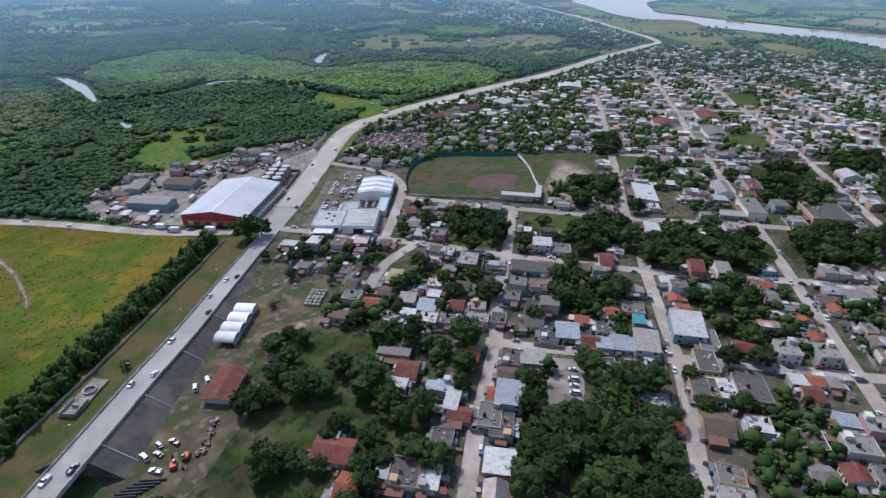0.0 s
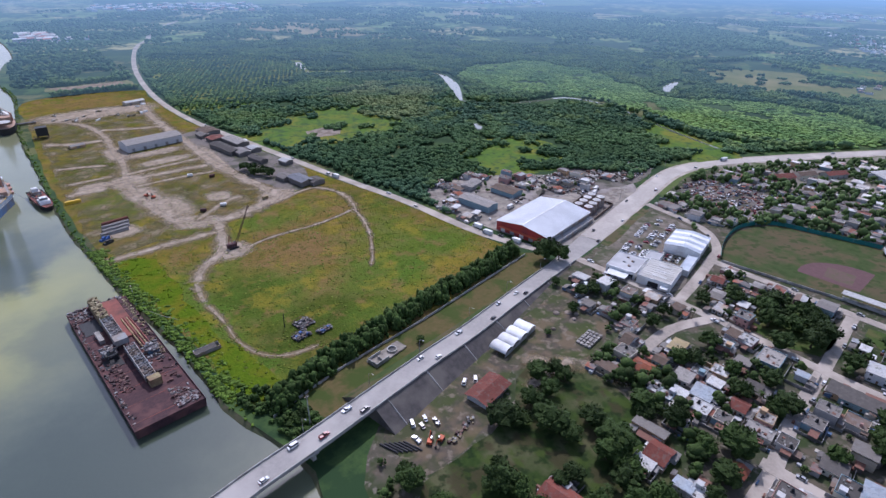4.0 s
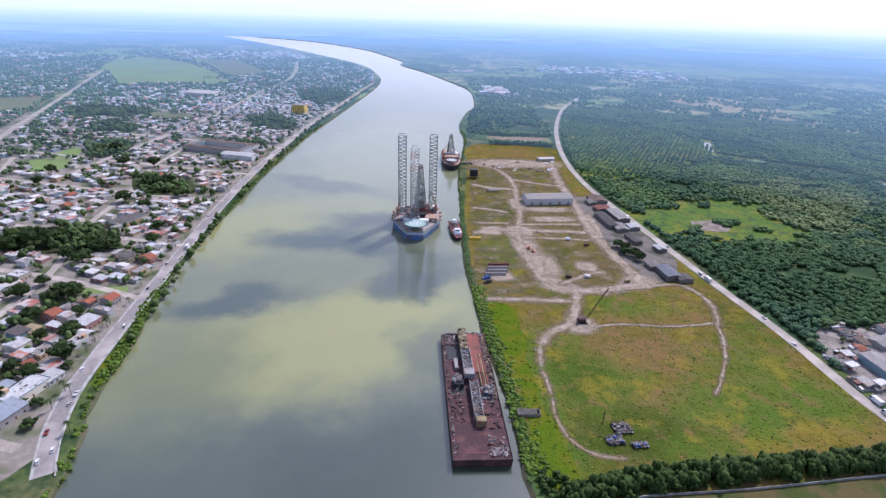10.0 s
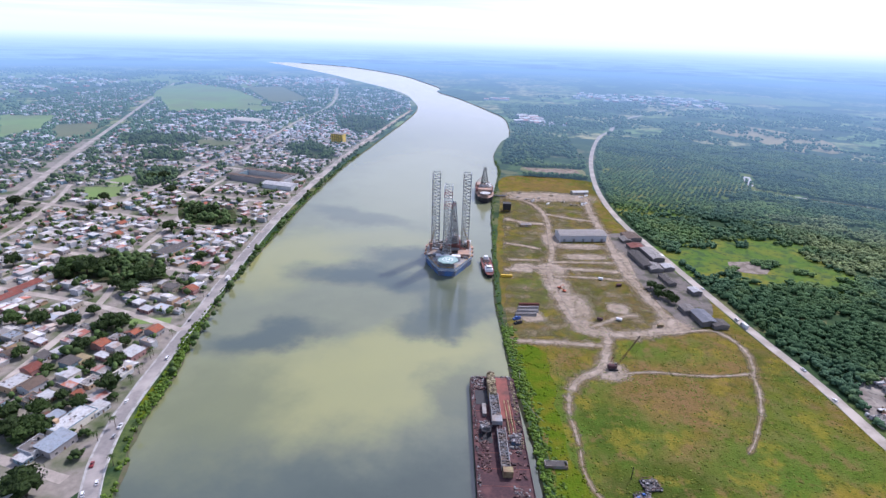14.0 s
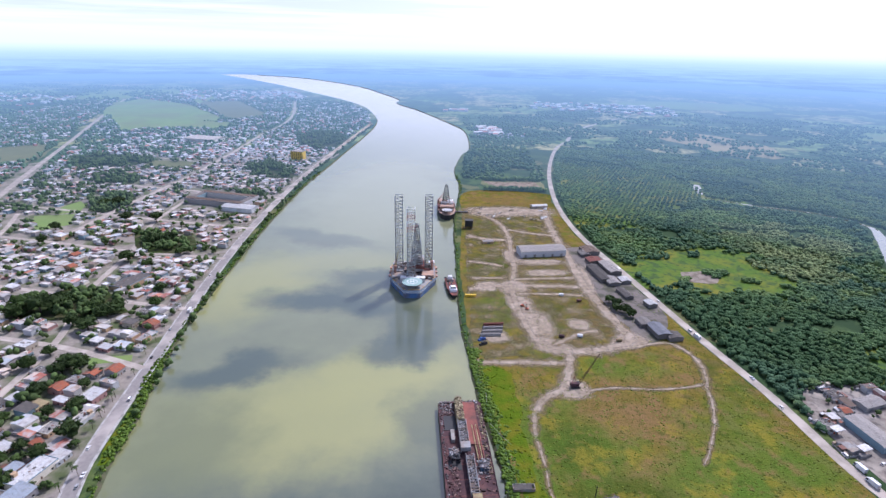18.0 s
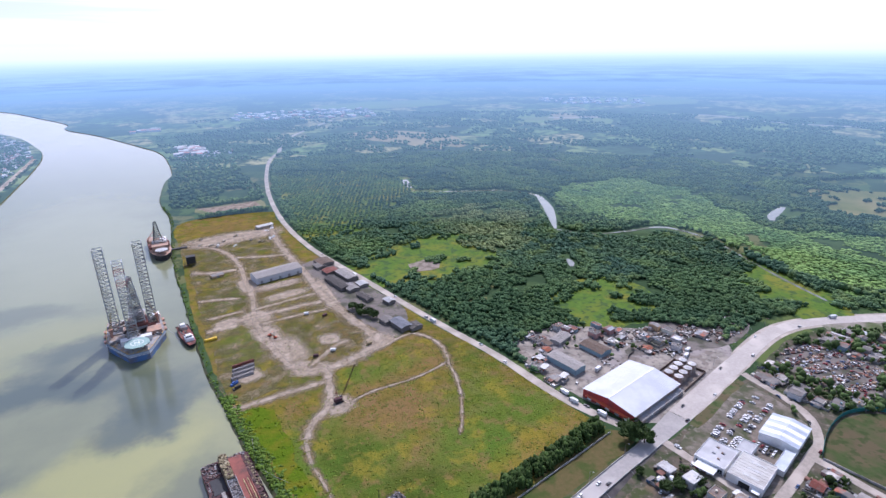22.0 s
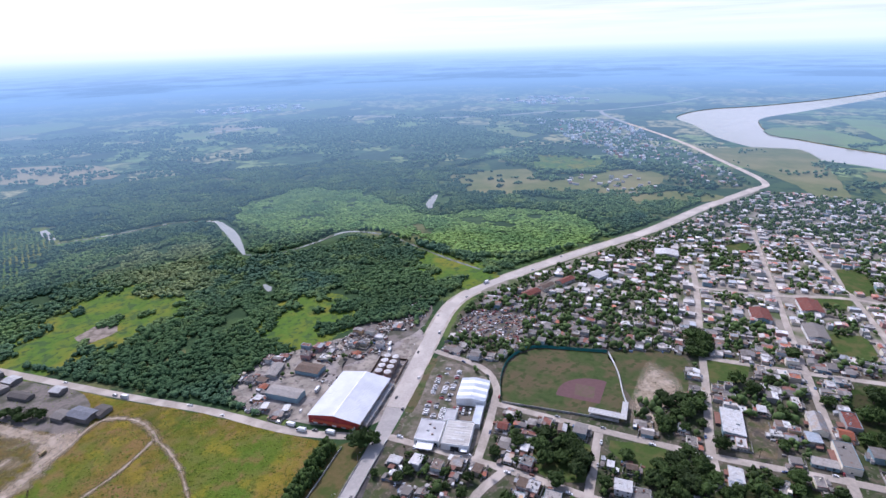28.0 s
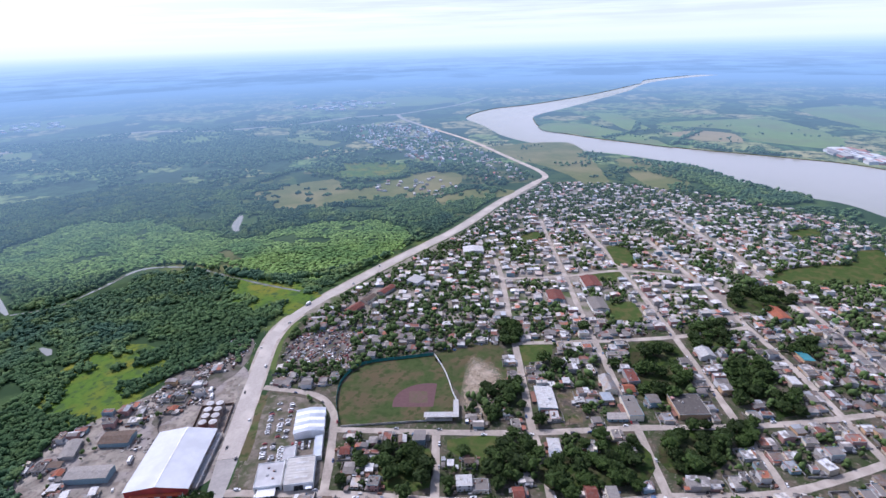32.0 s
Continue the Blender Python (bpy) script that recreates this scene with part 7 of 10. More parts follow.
deck_line = [p for p in highway_line if p.x < 300]
bridge = thing("bridge", 30, 162, 0, 0, "concrete girder bridge with low parapets over the river", "bridge", "", "structure")
left, right = sides(deck_line, [deck_half(p) for p in deck_line])
for nm, edge in (("parapet", left), ("parapet", right)):
    s = Shape()
    inner = [p + (q - p).normalized() * 0.35 for p, q in zip(edge, deck_line)]
    for i in range(len(edge) - 1):
        a, b, c, d = edge[i], edge[i + 1], inner[i + 1], inner[i]
        ring = [a, d, c, b] if nm and edge is left else [a, b, c, d]
        s.hull([(p - Vector((30, 162, 0.2))) for p in ring], [(p - Vector((30, 162, -0.85))) for p in ring])
    part("parapet", s, M["kerb"], bridge)
s = Shape()
for p, q in zip(deck_line, deck_line[1:]):
    if p.x < 92:
        for off in (-4.6, -1.6, 1.6, 4.6):
            d = (q - p).normalized()
            n = Vector((-d.y, d.x, 0))
            a, b = p + n * off - Vector((30, 162, 0)), q + n * off - Vector((30, 162, 0))
            s.hull([a + n * -0.5 + Vector((0, 0, -2.3)), b + n * -0.5 + Vector((0, 0, -2.3)), b + n * 0.5 + Vector((0, 0, -2.3)), a + n * 0.5 + Vector((0, 0, -2.3))],
                   [a + n * -0.5 + Vector((0, 0, -0.85)), b + n * -0.5 + Vector((0, 0, -0.85)), b + n * 0.5 + Vector((0, 0, -0.85)), a + n * 0.5 + Vector((0, 0, -0.85))])
part("girder", s, M["kerb"], bridge)
for px_, py_ in ((-118, 136.5), (-58, 147.5), (2, 157), (62, 167.5)):
    c = Vector((px_ - 30, py_ - 162, 0))
    n = Vector((-0.17, 0.985, 0))
    e = Vector((0.985, 0.17, 0)) * 0.9
    low = [c - n * 2.4 - e, c - n * 2.4 + e, c + n * 2.4 + e, c + n * 2.4 - e]
    top = [c - n * 5.6 - e, c - n * 5.6 + e, c + n * 5.6 + e, c + n * 5.6 - e]
    low = [c + (p - c) for p in low]
    part("pier", Shape().hull([p + Vector((0, 0, -4.0)) for p in low], [p + Vector((0, 0, 3.2)) for p in low]).hull([p + Vector((0, 0, 3.2)) for p in low], [p + Vector((0, 0, 6.7)) for p in top]), M["kerb"], bridge)

# the embankment under the rising road: paved slope on the town's side, grass on the other
emb = [p for p in highway_line if 86 <= p.x <= 300]
l1, r1 = sides(emb, [deck_half(p) for p in emb])
l2, r2 = sides(emb, [deck_half(p) + 0.2 + max(p.z, 0.2) * 1.5 for p in emb])
s, g = Shape(), Shape()
for i in range(len(emb) - 1):
    s.face([(r2[i].x, r2[i].y, 0.05), (r2[i + 1].x, r2[i + 1].y, 0.05), r1[i + 1] - Vector((0, 0, 0.3)), r1[i] - Vector((0, 0, 0.3))])
    g.face([(l2[i + 1].x, l2[i + 1].y, 0.05), (l2[i].x, l2[i].y, 0.05), l1[i] - Vector((0, 0, 0.3)), l1[i + 1] - Vector((0, 0, 0.3))])
a, b, c, d = l1[0], r1[0], r2[0], l2[0]
s.face([(d.x, d.y, 0.0), (c.x, c.y, 0.0), b - Vector((0, 0, 0.3)), a - Vector((0, 0, 0.3))])
embank = structure("embankment_slope", s, M["slope"], "dark paved slope below the highway", "embankment")
for i in range(1, len(emb) - 1, 3):
    a, b = r1[i] - Vector((0, 0, 0.26)), Vector((r2[i].x, r2[i].y, 0.09))
    part("gutter", Shape().rod(a, b, 0.35, n=6), M["kerb"], embank)
structure("embankment_verge", g, M["yard_grass"], "grassy slope beside the highway", "embankment")


def street_lamp(x, y, z, turn, tall=11.0):
    t = thing("street_lamp", x, y, z, turn, "grey steel street lamp on a tall pole", "street lamp", "street lamps")
    part("pole", Shape().rod((0, 0, 0), (0, 0, tall), 0.16, 0.09, 8), M["steel"], t)
    part("arm", Shape().rod((0, 0, tall - 0.1), (2.2, 0, tall + 0.5), 0.07, 0.05, 6), M["steel"], t)
    part("lamp_head", Shape().box(2.0, 3.0, -0.18, 0.18, tall + 0.42, tall + 0.6, taper=0.05), M["white"], t)
    return t


for p in [q for q in highway_line if 60 < q.x < 560][::4]:
    n = 7.2 if p.x < 300 else 12.5
    street_lamp(p.x - 0.2 * n, p.y + 0.97 * n, max(p.z - 1.2, 0) if p.x < 300 else 0, -70, 10)
pole = thing("utility_pole", 70, 185, 0, 0, "tall lone concrete pole beside the bridge", "pole")
part("mast", Shape().rod((0, 0, 0), (0, 0, 19), 0.35, 0.2, 8), M["kerb"], pole)
part("crossarm", Shape().box(-1.2, 1.2, -0.1, 0.1, 18.2, 18.5), M["steel"], pole)

wall = thing("hedge_wall", 58, 200, 0, 0, "long low concrete boundary wall under the hedge", "wall")
pts = curve([(0, 0), (40, 11), (100, 20), (160, 31), (218, 42)], 12)
for i in range(len(pts) - 1):
    a, b = pts[i], pts[i + 1]
    n = Vector((-(b - a).y, (b - a).x, 0)).normalized() * 0.12
    part("panel", Shape().hull([a - n, b - n, b + n, a + n], [p + Vector((0, 0, 1.7)) for p in (a - n, b - n, b + n, a + n)]), M["kerb"], wall)

# ruined tank platform beside the highway
ruin = thing("ruined_platform", 128, 207, 0.1, 12, "derelict grey concrete platform with a round basin", "ruin")
part("slab", Shape().box(-12, 12, -4, 4, 0, 0.9), M["gravel"], ruin)
basin = Shape()
for k in range(16):
    a, b = 2 * math.pi * k / 16, 2 * math.pi * (k + 1) / 16
    basin.hull([(4 + r * math.cos(t), r * math.sin(t), 0.9) for r, t in ((2.3, a), (3.0, a), (3.0, b), (2.3, b))], [(4 + r * math.cos(t), r * math.sin(t), 1.9) for r, t in ((2.3, a), (3.0, a), (3.0, b), (2.3, b))])
part("basin", basin, M["kerb"], ruin)
part("basin_floor", Shape().rod((4, 0, 0.9), (4, 0, 1.0), 2.4, n=16), M["black"], ruin)
for x0, x1, y0, y1 in ((-11.5, -2, -3.8, -3.4), (-11.5, -2, 3.2, 3.6), (-11.6, -11.2, -3.4, 3.2), (-6.5, -6.1, -3.4, 1.0)):
    part("broken_wall", Shape().box(x0, x1, y0, y1, 0.9, 2.4), M["kerb"], ruin)

def jumble(x0, x1, y0, y1, z, n, big, rng):
    """Many small uneven plates, boxes and bars."""
    s = Shape()
    for _ in range(n):
        a, b, c, d, t = rng.uniform(x0, x1), rng.uniform(y0, y1), rng.uniform(0.15, 1) * big, rng.uniform(0.1, 0.6) * big, rng.uniform(0, math.pi)
        u, w = Vector((math.cos(t), math.sin(t), 0)) * c, Vector((-math.sin(t), math.cos(t), 0)) * d
        m, up = Vector((a, b, z)), Vector((rng.uniform(-0.2, 0.2), rng.uniform(-0.2, 0.2), rng.uniform(0.15, 0.9) * big))
        low = [m - u - w, m + u - w, m + u + w, m - u + w]
        s.hull(low, [p + up for p in low])
    return s


# ---- commercial yard ----
M["barn_red"] = surface("red_wall_paint", (0.40, 0.055, 0.045), (0.33, 0.045, 0.04), size=3, rough=0.7, c=(0.27, 0.05, 0.045), big=9)
wh = thing("warehouse", 328, 270.5, 0, 10.8, "large red warehouse with a white metal roof", "warehouse")
W2, L2, EV, RG = 24.5, 34.0, 8.0, 11.6
part("wall", Shape().box(-L2, L2, -W2, W2, 0, EV), M["deckgrey"], wh, "grey metal side walls")
for sx in (-1, 1):
    f = [(sx * L2, -W2, 0.0), (sx * L2, W2, 0.0), (sx * L2, W2, EV), (sx * L2, 0, RG - 0.1), (sx * L2, -W2, EV)]
    g = [(p[0] + sx * 0.25, *p[1:]) for p in f]
    part("gable_wall", Shape().hull(f if sx > 0 else g, g if sx > 0 else f), M["barn_red"], wh, "red front wall")
M["sheet_white"] = surface("clean_white_sheet", (0.56, 0.575, 0.60), (0.50, 0.515, 0.54), size=9, rough=0.5, spec=0.4, spread=0, c=(0.46, 0.475, 0.50), big=20)
part("roof", Shape().gable(-L2, L2, -W2, W2, EV, RG - EV, 0.25, 0.8), M["sheet_white"], wh, "white metal roof")
seams = Shape()
for k in range(34):
    u = -L2 + 1 + k * 2
    for sg in (-1, 1):
        seams.hull([(u - 0.06, sg * (W2 + 0.7), EV + 0.14), (u + 0.06, sg * (W2 + 0.7), EV + 0.14), (u + 0.06, sg * 0.3, RG + 0.2), (u - 0.06, sg * 0.3, RG + 0.2)][::sg],
                   [(u - 0.06, sg * (W2 + 0.7), EV + 0.26), (u + 0.06, sg * (W2 + 0.7), EV + 0.26), (u + 0.06, sg * 0.3, RG + 0.32), (u - 0.06, sg * 0.3, RG + 0.32)][::sg])
part("roof_seam", seams, M["sheet_white"], wh)["kind"] = "stuff"
for k in range(5):
    y = -18 + k * 9
    part("loading_door", Shape().box(-L2 - 0.4, -L2 - 0.2, y - 2, y + 2, 0, 4.2), M["deckgrey"] if k % 2 else M["white"], wh)
part("awning", Shape().box(-L2 - 3.5, -L2 - 0.3, -20, 20, 4.6, 4.8), M["orange"], wh)
part("ridge_cap", Shape().box(-L2 - 0.7, L2 + 0.7, -0.5, 0.5, RG + 0.22, RG + 0.42), M["white"], wh)
part("side_shed", Shape().box(-L2 + 4, L2, -W2 - 4, -W2 - 0.3, 0, 3.2).hull([(-L2 + 4, -W2 - 4.4, 3.2), (L2, -W2 - 4.4, 3.2), (L2, -W2 - 0.3, 4.2), (-L2 + 4, -W2 - 0.3, 4.2)], [(-L2 + 4, -W2 - 4.4, 3.35), (L2, -W2 - 4.4, 3.35), (L2, -W2 - 0.3, 4.35), (-L2 + 4, -W2 - 0.3, 4.35)]), M["deckgrey"], wh)
take_poly([(285, 300), (298, 232), (375, 248), (362, 312)])
TANK_SIDE = surface("weathered_tank_steel", (0.26, 0.19, 0.15), (0.19, 0.14, 0.115), size=2, rough=0.75, c=(0.33, 0.28, 0.24), big=5)
for x, y in ((374, 271), (383, 273), (392, 275.5), (401, 278), (375.5, 261.5), (384.5, 264), (393.5, 266.5), (402.5, 269)):
    t = thing("storage_tank", x, y, 0, 0, "cylindrical white-topped storage tank behind the warehouse", "tank", "storage tanks")
    part("shell", Shape().rod((0, 0, 0), (0, 0, 8), 4.0, n=20), TANK_SIDE, t, "rust-brown tank side")
    part("rim", Shape().rod((0, 0, 7.6), (0, 0, 8.1), 4.12, n=20), ROOF["n"], t, "rusty rim")
    part("lid", Shape().rod((0, 0, 8.1), (0, 0, 8.8), 3.7, 0.6, 20), ROOF["w"], t, "white shallow cone lid")
    part("ladder", Shape().box(-0.25, 0.25, -4.15, -4.02, 0, 8.4), M["steel"], t)
bund = thing("tank_wall", 388, 262, 0, 14.5, "brown weathered wall round the storage tanks", "wall")
for x0, x1, y0, y1 in ((-20, 22, -7.5, -7.1), (21.6, 22, -7.1, 22), (-20, 22, 22, 22.4)):
    part("panel", Shape().box(x0, x1, y0, y1, 0, 2.4), ROOF["n"], bund)


def shed(name, x, y, w, d, h, rise, turn, roof, wallm, label, doors=1, over=0.5):
    """A plain gabled shed: walls, gables, ribbed roof, doors."""
    t = thing(name, x, y, 0, turn, label, name.replace("_", " "))
    a, b = w / 2, d / 2
    s = Shape().box(-a, a, -b, b, 0, h)
    for sx in (-1, 1):
        tri = [(sx * a, -b, h), (sx * a, b, h), (sx * a, 0, h + rise)]
        inn = [(p[0] - sx * 0.2, *p[1:]) for p in tri]
        s.hull(tri if sx > 0 else inn, inn if sx > 0 else tri)
    part("wall", s, wallm, t)
    r = Shape().gable(-a, a, -b, b, h + 0.02, rise, 0.15, over)
    part("roof", r, roof, t)
    rib = Shape()
    for k in range(int(w / 1.5)):
        u = -a + 0.75 + k * 1.5
        for sg in (-1, 1):
            rib.hull([(u - 0.05, sg * b, h + 0.1), (u + 0.05, sg * b, h + 0.1), (u + 0.05, sg * 0.1, h + rise + 0.1), (u - 0.05, sg * 0.1, h + rise + 0.1)][::sg], [(u - 0.05, sg * b, h + 0.24), (u + 0.05, sg * b, h + 0.24), (u + 0.05, sg * 0.1, h + rise + 0.24), (u - 0.05, sg * 0.1, h + rise + 0.24)][::sg])
    part("roof_rib", rib, roof, t)["kind"] = "stuff"
    for k in range(doors):
        u = -a + (k + 0.5) * w / doors
        part("door", Shape().box(u - 1.6, u + 1.6, -b - 0.1, -b + 0.05, 0, min(h * 0.75, 4)), M["steel"], t)
    take_spot(x, y, max(a, b) * 0.85)
    return t


shed("workshop", 309, 333, 34, 14, 6, 1.2, 100, ROOF["p"], M["wall"], "long grey workshop with a row of white bays", 4)
shed("workshop", 352, 340, 26, 16, 4.5, 1.5, 100, ROOF["n"], M["wall"], "brown-roofed workshop by the yard", 3)
shed("workshop", 335, 372, 22, 12, 4, 1.2, 20, ROOF["p"], M["wall"], "pale-roofed workshop at the edge of the woods", 2)
for x, y in ((286, 336), (292, 316)):
    t = thing("fuel_canopy", x, y, 0, 20, "small flat filling-station canopy on four posts", "canopy", "fuel canopies")
    part("roof", Shape().box(-4.5, 4.5, -3, 3, 4.4, 5.0), ROOF["w"], t)
    for sx in (-3.2, 3.2):
        for sy in (-1.8, 1.8):
            part("post", Shape().rod((sx, sy, 0), (sx, sy, 4.4), 0.15), M["steel"], t)
    part("pump", Shape().box(-1.8, -1.2, -0.4, 0.4, 0, 1.6).box(1.2, 1.8, -0.4, 0.4, 0, 1.6), M["orange"], t)
t = thing("parapet_wall", 400, 300, 0, 0, "curved dark retaining wall behind the warehouse", "wall")
for k in range(7):
    a0, a1 = radians(100 + k * 12), radians(100 + (k + 1) * 12)
    p, q = Vector((-14 + 26 * math.cos(a0), -2 + 20 * math.sin(a0), 0)), Vector((-14 + 26 * math.cos(a1), -2 + 20 * math.sin(a1), 0))
    n = Vector((0.2, 0.2, 0))
    part("panel", Shape().hull([p, q, q + n, p + n], [v + Vector((0, 0, 2.4)) for v in (p, q, q + n, p + n)]), M["slope"], t)

# scrap and stacked goods behind the tanks and along the wood's edge
yard_rng = random.Random(23)
M["yard_scrap"] = surface("yard_scrap", (1, 1, 1), (0.7, 0.7, 0.7), size=0.8, rough=0.8, island=True, palette=[(0.22, 0.19, 0.16), (0.12, 0.09, 0.075), (0.40, 0.37, 0.33), (0.20, 0.11, 0.08), (0.08, 0.07, 0.065), (0.55, 0.53, 0.50), (0.14, 0.13, 0.12)])
s = Shape()
for x, y, w, d, n, big in ((452, 322, 26, 12, 130, 2.4), (490, 300, 26, 9, 120, 2.2), (525, 318, 20, 14, 110, 2.2), (420, 300, 14, 8, 60, 2.0), (400, 340, 30, 10, 110, 2.2), (350, 318, 10, 16, 40, 1.6)):
    q = jumble(x - w, x + w, y - d, y + d, 0.1, n, big, yard_rng)
    s.f += [tuple(a + len(s.v) for a in f) for f in q.f]
    s.v += q.v
    s.k += q.k
tagged(part("yard_scrap", s, M["yard_scrap"]), "dark heaps of scrap and stacked goods behind the warehouse", "scrap", "", "stuff")

# ---- car dealership ----
M["sheet_grey"] = surface("clean_grey_roofing", (0.46, 0.455, 0.455), (0.40, 0.395, 0.395), size=6, rough=0.7, spread=0.08, c=(0.34, 0.335, 0.335), big=14)
M["sheet_blue"] = surface("pale_blue_sheet_roof", (0.50, 0.535, 0.58), (0.43, 0.465, 0.51), size=5, rough=0.5, spread=0, c=(0.38, 0.42, 0.47), big=10)
deal = thing("dealership", 334, 168, 0, 15, "low white dealership building with flat grey roofs round a car yard", "showroom")
M["sheet_tan"] = surface("pale_ribbed_roof", (0.52, 0.50, 0.46), (0.44, 0.42, 0.385), size=5, rough=0.65, spread=0.06, c=(0.38, 0.355, 0.32), big=12)
for x0, x1, y0, y1, h, m in ((-21, 5, 8, 29, 5.2, "sheet_grey"), (-23, 7, -17, 6, 6.0, "sheet_tan"), (7.3, 23, 1, 11, 4.4, "sheet_grey"), (7.3, 34, -21, -14, 4.0, "sheet_blue")):
    part("wall", Shape().box(x0, x1, y0, y1, 0, h), M["white"], deal, "white rendered walls")
    part("roof", Shape().box(x0 + 0.25, x1 - 0.25, y0 + 0.25, y1 - 0.25, h, h + 0.15), M[m], deal)
    part("parapet", Shape().box(x0, x1, y0, y0 + 0.22, h, h + 0.7).box(x0, x1, y1 - 0.22, y1, h, h + 0.7).box(x0, x0 + 0.22, y0 + 0.22, y1 - 0.22, h, h + 0.7).box(x1 - 0.22, x1, y0 + 0.22, y1 - 0.22, h, h + 0.7), M["white"], deal)
for k in range(9):
    part("roof_rib", Shape().box(-21.5 + k * 3.2, -21.2 + k * 3.2, -16, 5, 6.15, 6.3), M["sheet_tan"], deal)
for k in range(3):
    part("skylight", Shape().box(-17 + k * 8, -15 + k * 8, -12, -2, 6.16, 6.34), ROOF["w"], deal)
for k in range(5):
    part("shop_window", Shape().box(-21.12, -20.98, 9.2 + k * 3.8, 12.2 + k * 3.8, 0.4, 3.6), M["glass"], deal)
part("gateway", Shape().box(-23.15, -22.9, -9, -2, 0.1, 4.4), M["black"], deal)
part("canopy", Shape().box(-27, -23.2, -16, -11, 3.6, 3.9), M["white"], deal)
part("entry_roof", Shape().box(-29.5, -21.3, 12, 26, 3.4, 3.7), M["white"], deal)
for k in range(4):
    part("roof_unit", Shape().box(-14 + k * 4, -12.4 + k * 4, 14 + (k % 2) * 5, 16 + (k % 2) * 5, 5.35, 6.3), M["steel"], deal)
hall = shed("service_hall", 386.5, 173.5, 32, 26, 7.0, 1.8, 15, M["sheet_blue"], M["white"], "tall service hall with a pale blue and white striped roof", 2)
for k in range(3):
    x0 = -11.5 + k * 9.5
    for sg in (-1, 1):
        ring = [(x0, sg * 13.2, 7.0), (x0 + 4.4, sg * 13.2, 7.0), (x0 + 4.4, sg * 0.2, 8.85), (x0, sg * 0.2, 8.85)][::sg]
        part("roof_stripe", Shape().hull([(a, b, z + 0.17) for a, b, z in ring], [(a, b, z + 0.21) for a, b, z in ring]), M["white"], hall)
take_poly([(306, 206), (345, 214), (395, 226), (428, 232), (424, 185), (405, 166), (350, 150), (310, 140)])

# ---- ball field ----
stand = thing("grandstand", 410, 48, 0, 6, "white-roofed L-shaped grandstand behind home plate", "grandstand")
for x0, x1, y0, y1 in ((-6, 2, -3, 24), (-6, 20, -8, -3)):
    part("roof", Shape().hull([(x0, y0, 5.2), (x1, y0, 4.8), (x1, y1, 4.8), (x0, y1, 5.2)], [(x0, y0, 5.4), (x1, y0, 5.0), (x1, y1, 5.0), (x0, y1, 5.4)]), ROOF["w"], stand, "white metal roof")
for k in range(4):
    part("step", Shape().box(-5 + k * 1.4, -3.7 + k * 1.4, -2, 23, 0, 2.4 - k * 0.6), M["kerb"], stand)
for k in range(8):
    part("post", Shape().rod((1.5, -2 + k * 3.6, 0), (1.5, -2 + k * 3.6, 4.8), 0.12), M["steel"], stand)
fence = thing("outfield_fence", 452, 120, 0, 0, "dark green net fence round the outfield", "fence")
pts = [p - Vector((452, 120, 0)) for p in curve([(391, 148), (420, 160), (452, 166), (475, 161), (491, 149), (503, 112), (513, 78)], 7)]
for a, b in zip(pts, pts[1:]):
    n = Vector((-(b - a).y, (b - a).x, 0)).normalized() * 0.06
    part("panel", Shape().hull([a - n, b - n, b + n, a + n], [p + Vector((0, 0, 3.6)) for p in (a - n, b - n, b + n, a + n)]), M["teal"], fence)
    part("post", Shape().rod(a, a + Vector((0, 0, 4.2)), 0.08, n=6), M["steel"], fence)
wl = thing("field_wall", 470, 60, 0, 0, "white-painted side wall of the ball field", "wall")
pts = [p - Vector((470, 60, 0)) for p in curve([(513, 77), (481, 61), (448, 50), (428, 42)], 8)] + [Vector((-64, -22, 0))]
for a, b in zip(pts[:-1], pts[1:-1]):
    n = Vector((-(b - a).y, (b - a).x, 0)).normalized() * 0.2
    part("panel", Shape().hull([a - n, b - n, b + n, a + n], [p + Vector((0, 0, 2.6)) for p in (a - n, b - n, b + n, a + n)]), M["white"], wl)
wl = thing("field_wall", 396, 108, 0, 0, "low pale wall along the street side of the field", "wall")
for k in range(9):
    a, b = Vector((-8 + k * 1.6, 38 - k * 8.6, 0)), Vector((-8 + (k + 1) * 1.6, 38 - (k + 1) * 8.6, 0))
    n = Vector((0.15, 0.03, 0))
    part("panel", Shape().hull([a - n, b - n, b + n, a + n][::-1], [p + Vector((0, 0, 2.0)) for p in (a - n, b - n, b + n, a + n)][::-1]), M["kerb"], wl)
take_poly([(385, 150), (420, 162), (452, 168), (493, 150), (516, 78), (545, 20), (520, 0), (470, 0), (440, 36), (404, 34), (394, 100)])

# ---- works yard south of the highway ----
for x, y in ((182, 170.5), (190, 172.5), (198.5, 174.5), (207, 176.5)):
    t = thing("barrel_tent", x, y, 0, 103, "white barrel-roofed fabric storage tent", "tent", "storage tents")
    n = 10
    arch = [(4.2 * math.cos(math.pi * k / n), 2.4 * math.sin(math.pi * k / n) + 2.6) for k in range(n + 1)] + [(4.0 * math.cos(math.pi * k / n), 2.2 * math.sin(math.pi * k / n) + 2.6) for k in range(n, -1, -1)]
    s = Shape().hull([(-5.5, y1, z1) for y1, z1 in arch], [(5.5, y1, z1) for y1, z1 in arch])
    part("cover", s, M["white"], t, "white fabric cover")
    for sx in (-5.2, 0, 5.2):
        for sy in (-4.1, 4.1):
            part("post", Shape().rod((sx, sy, 0), (sx, sy, 2.7), 0.1), M["steel"], t)
    part("back_wall", Shape().box(-5.3, -5.1, -4, 4, 0, 2.8), M["kerb"], t)
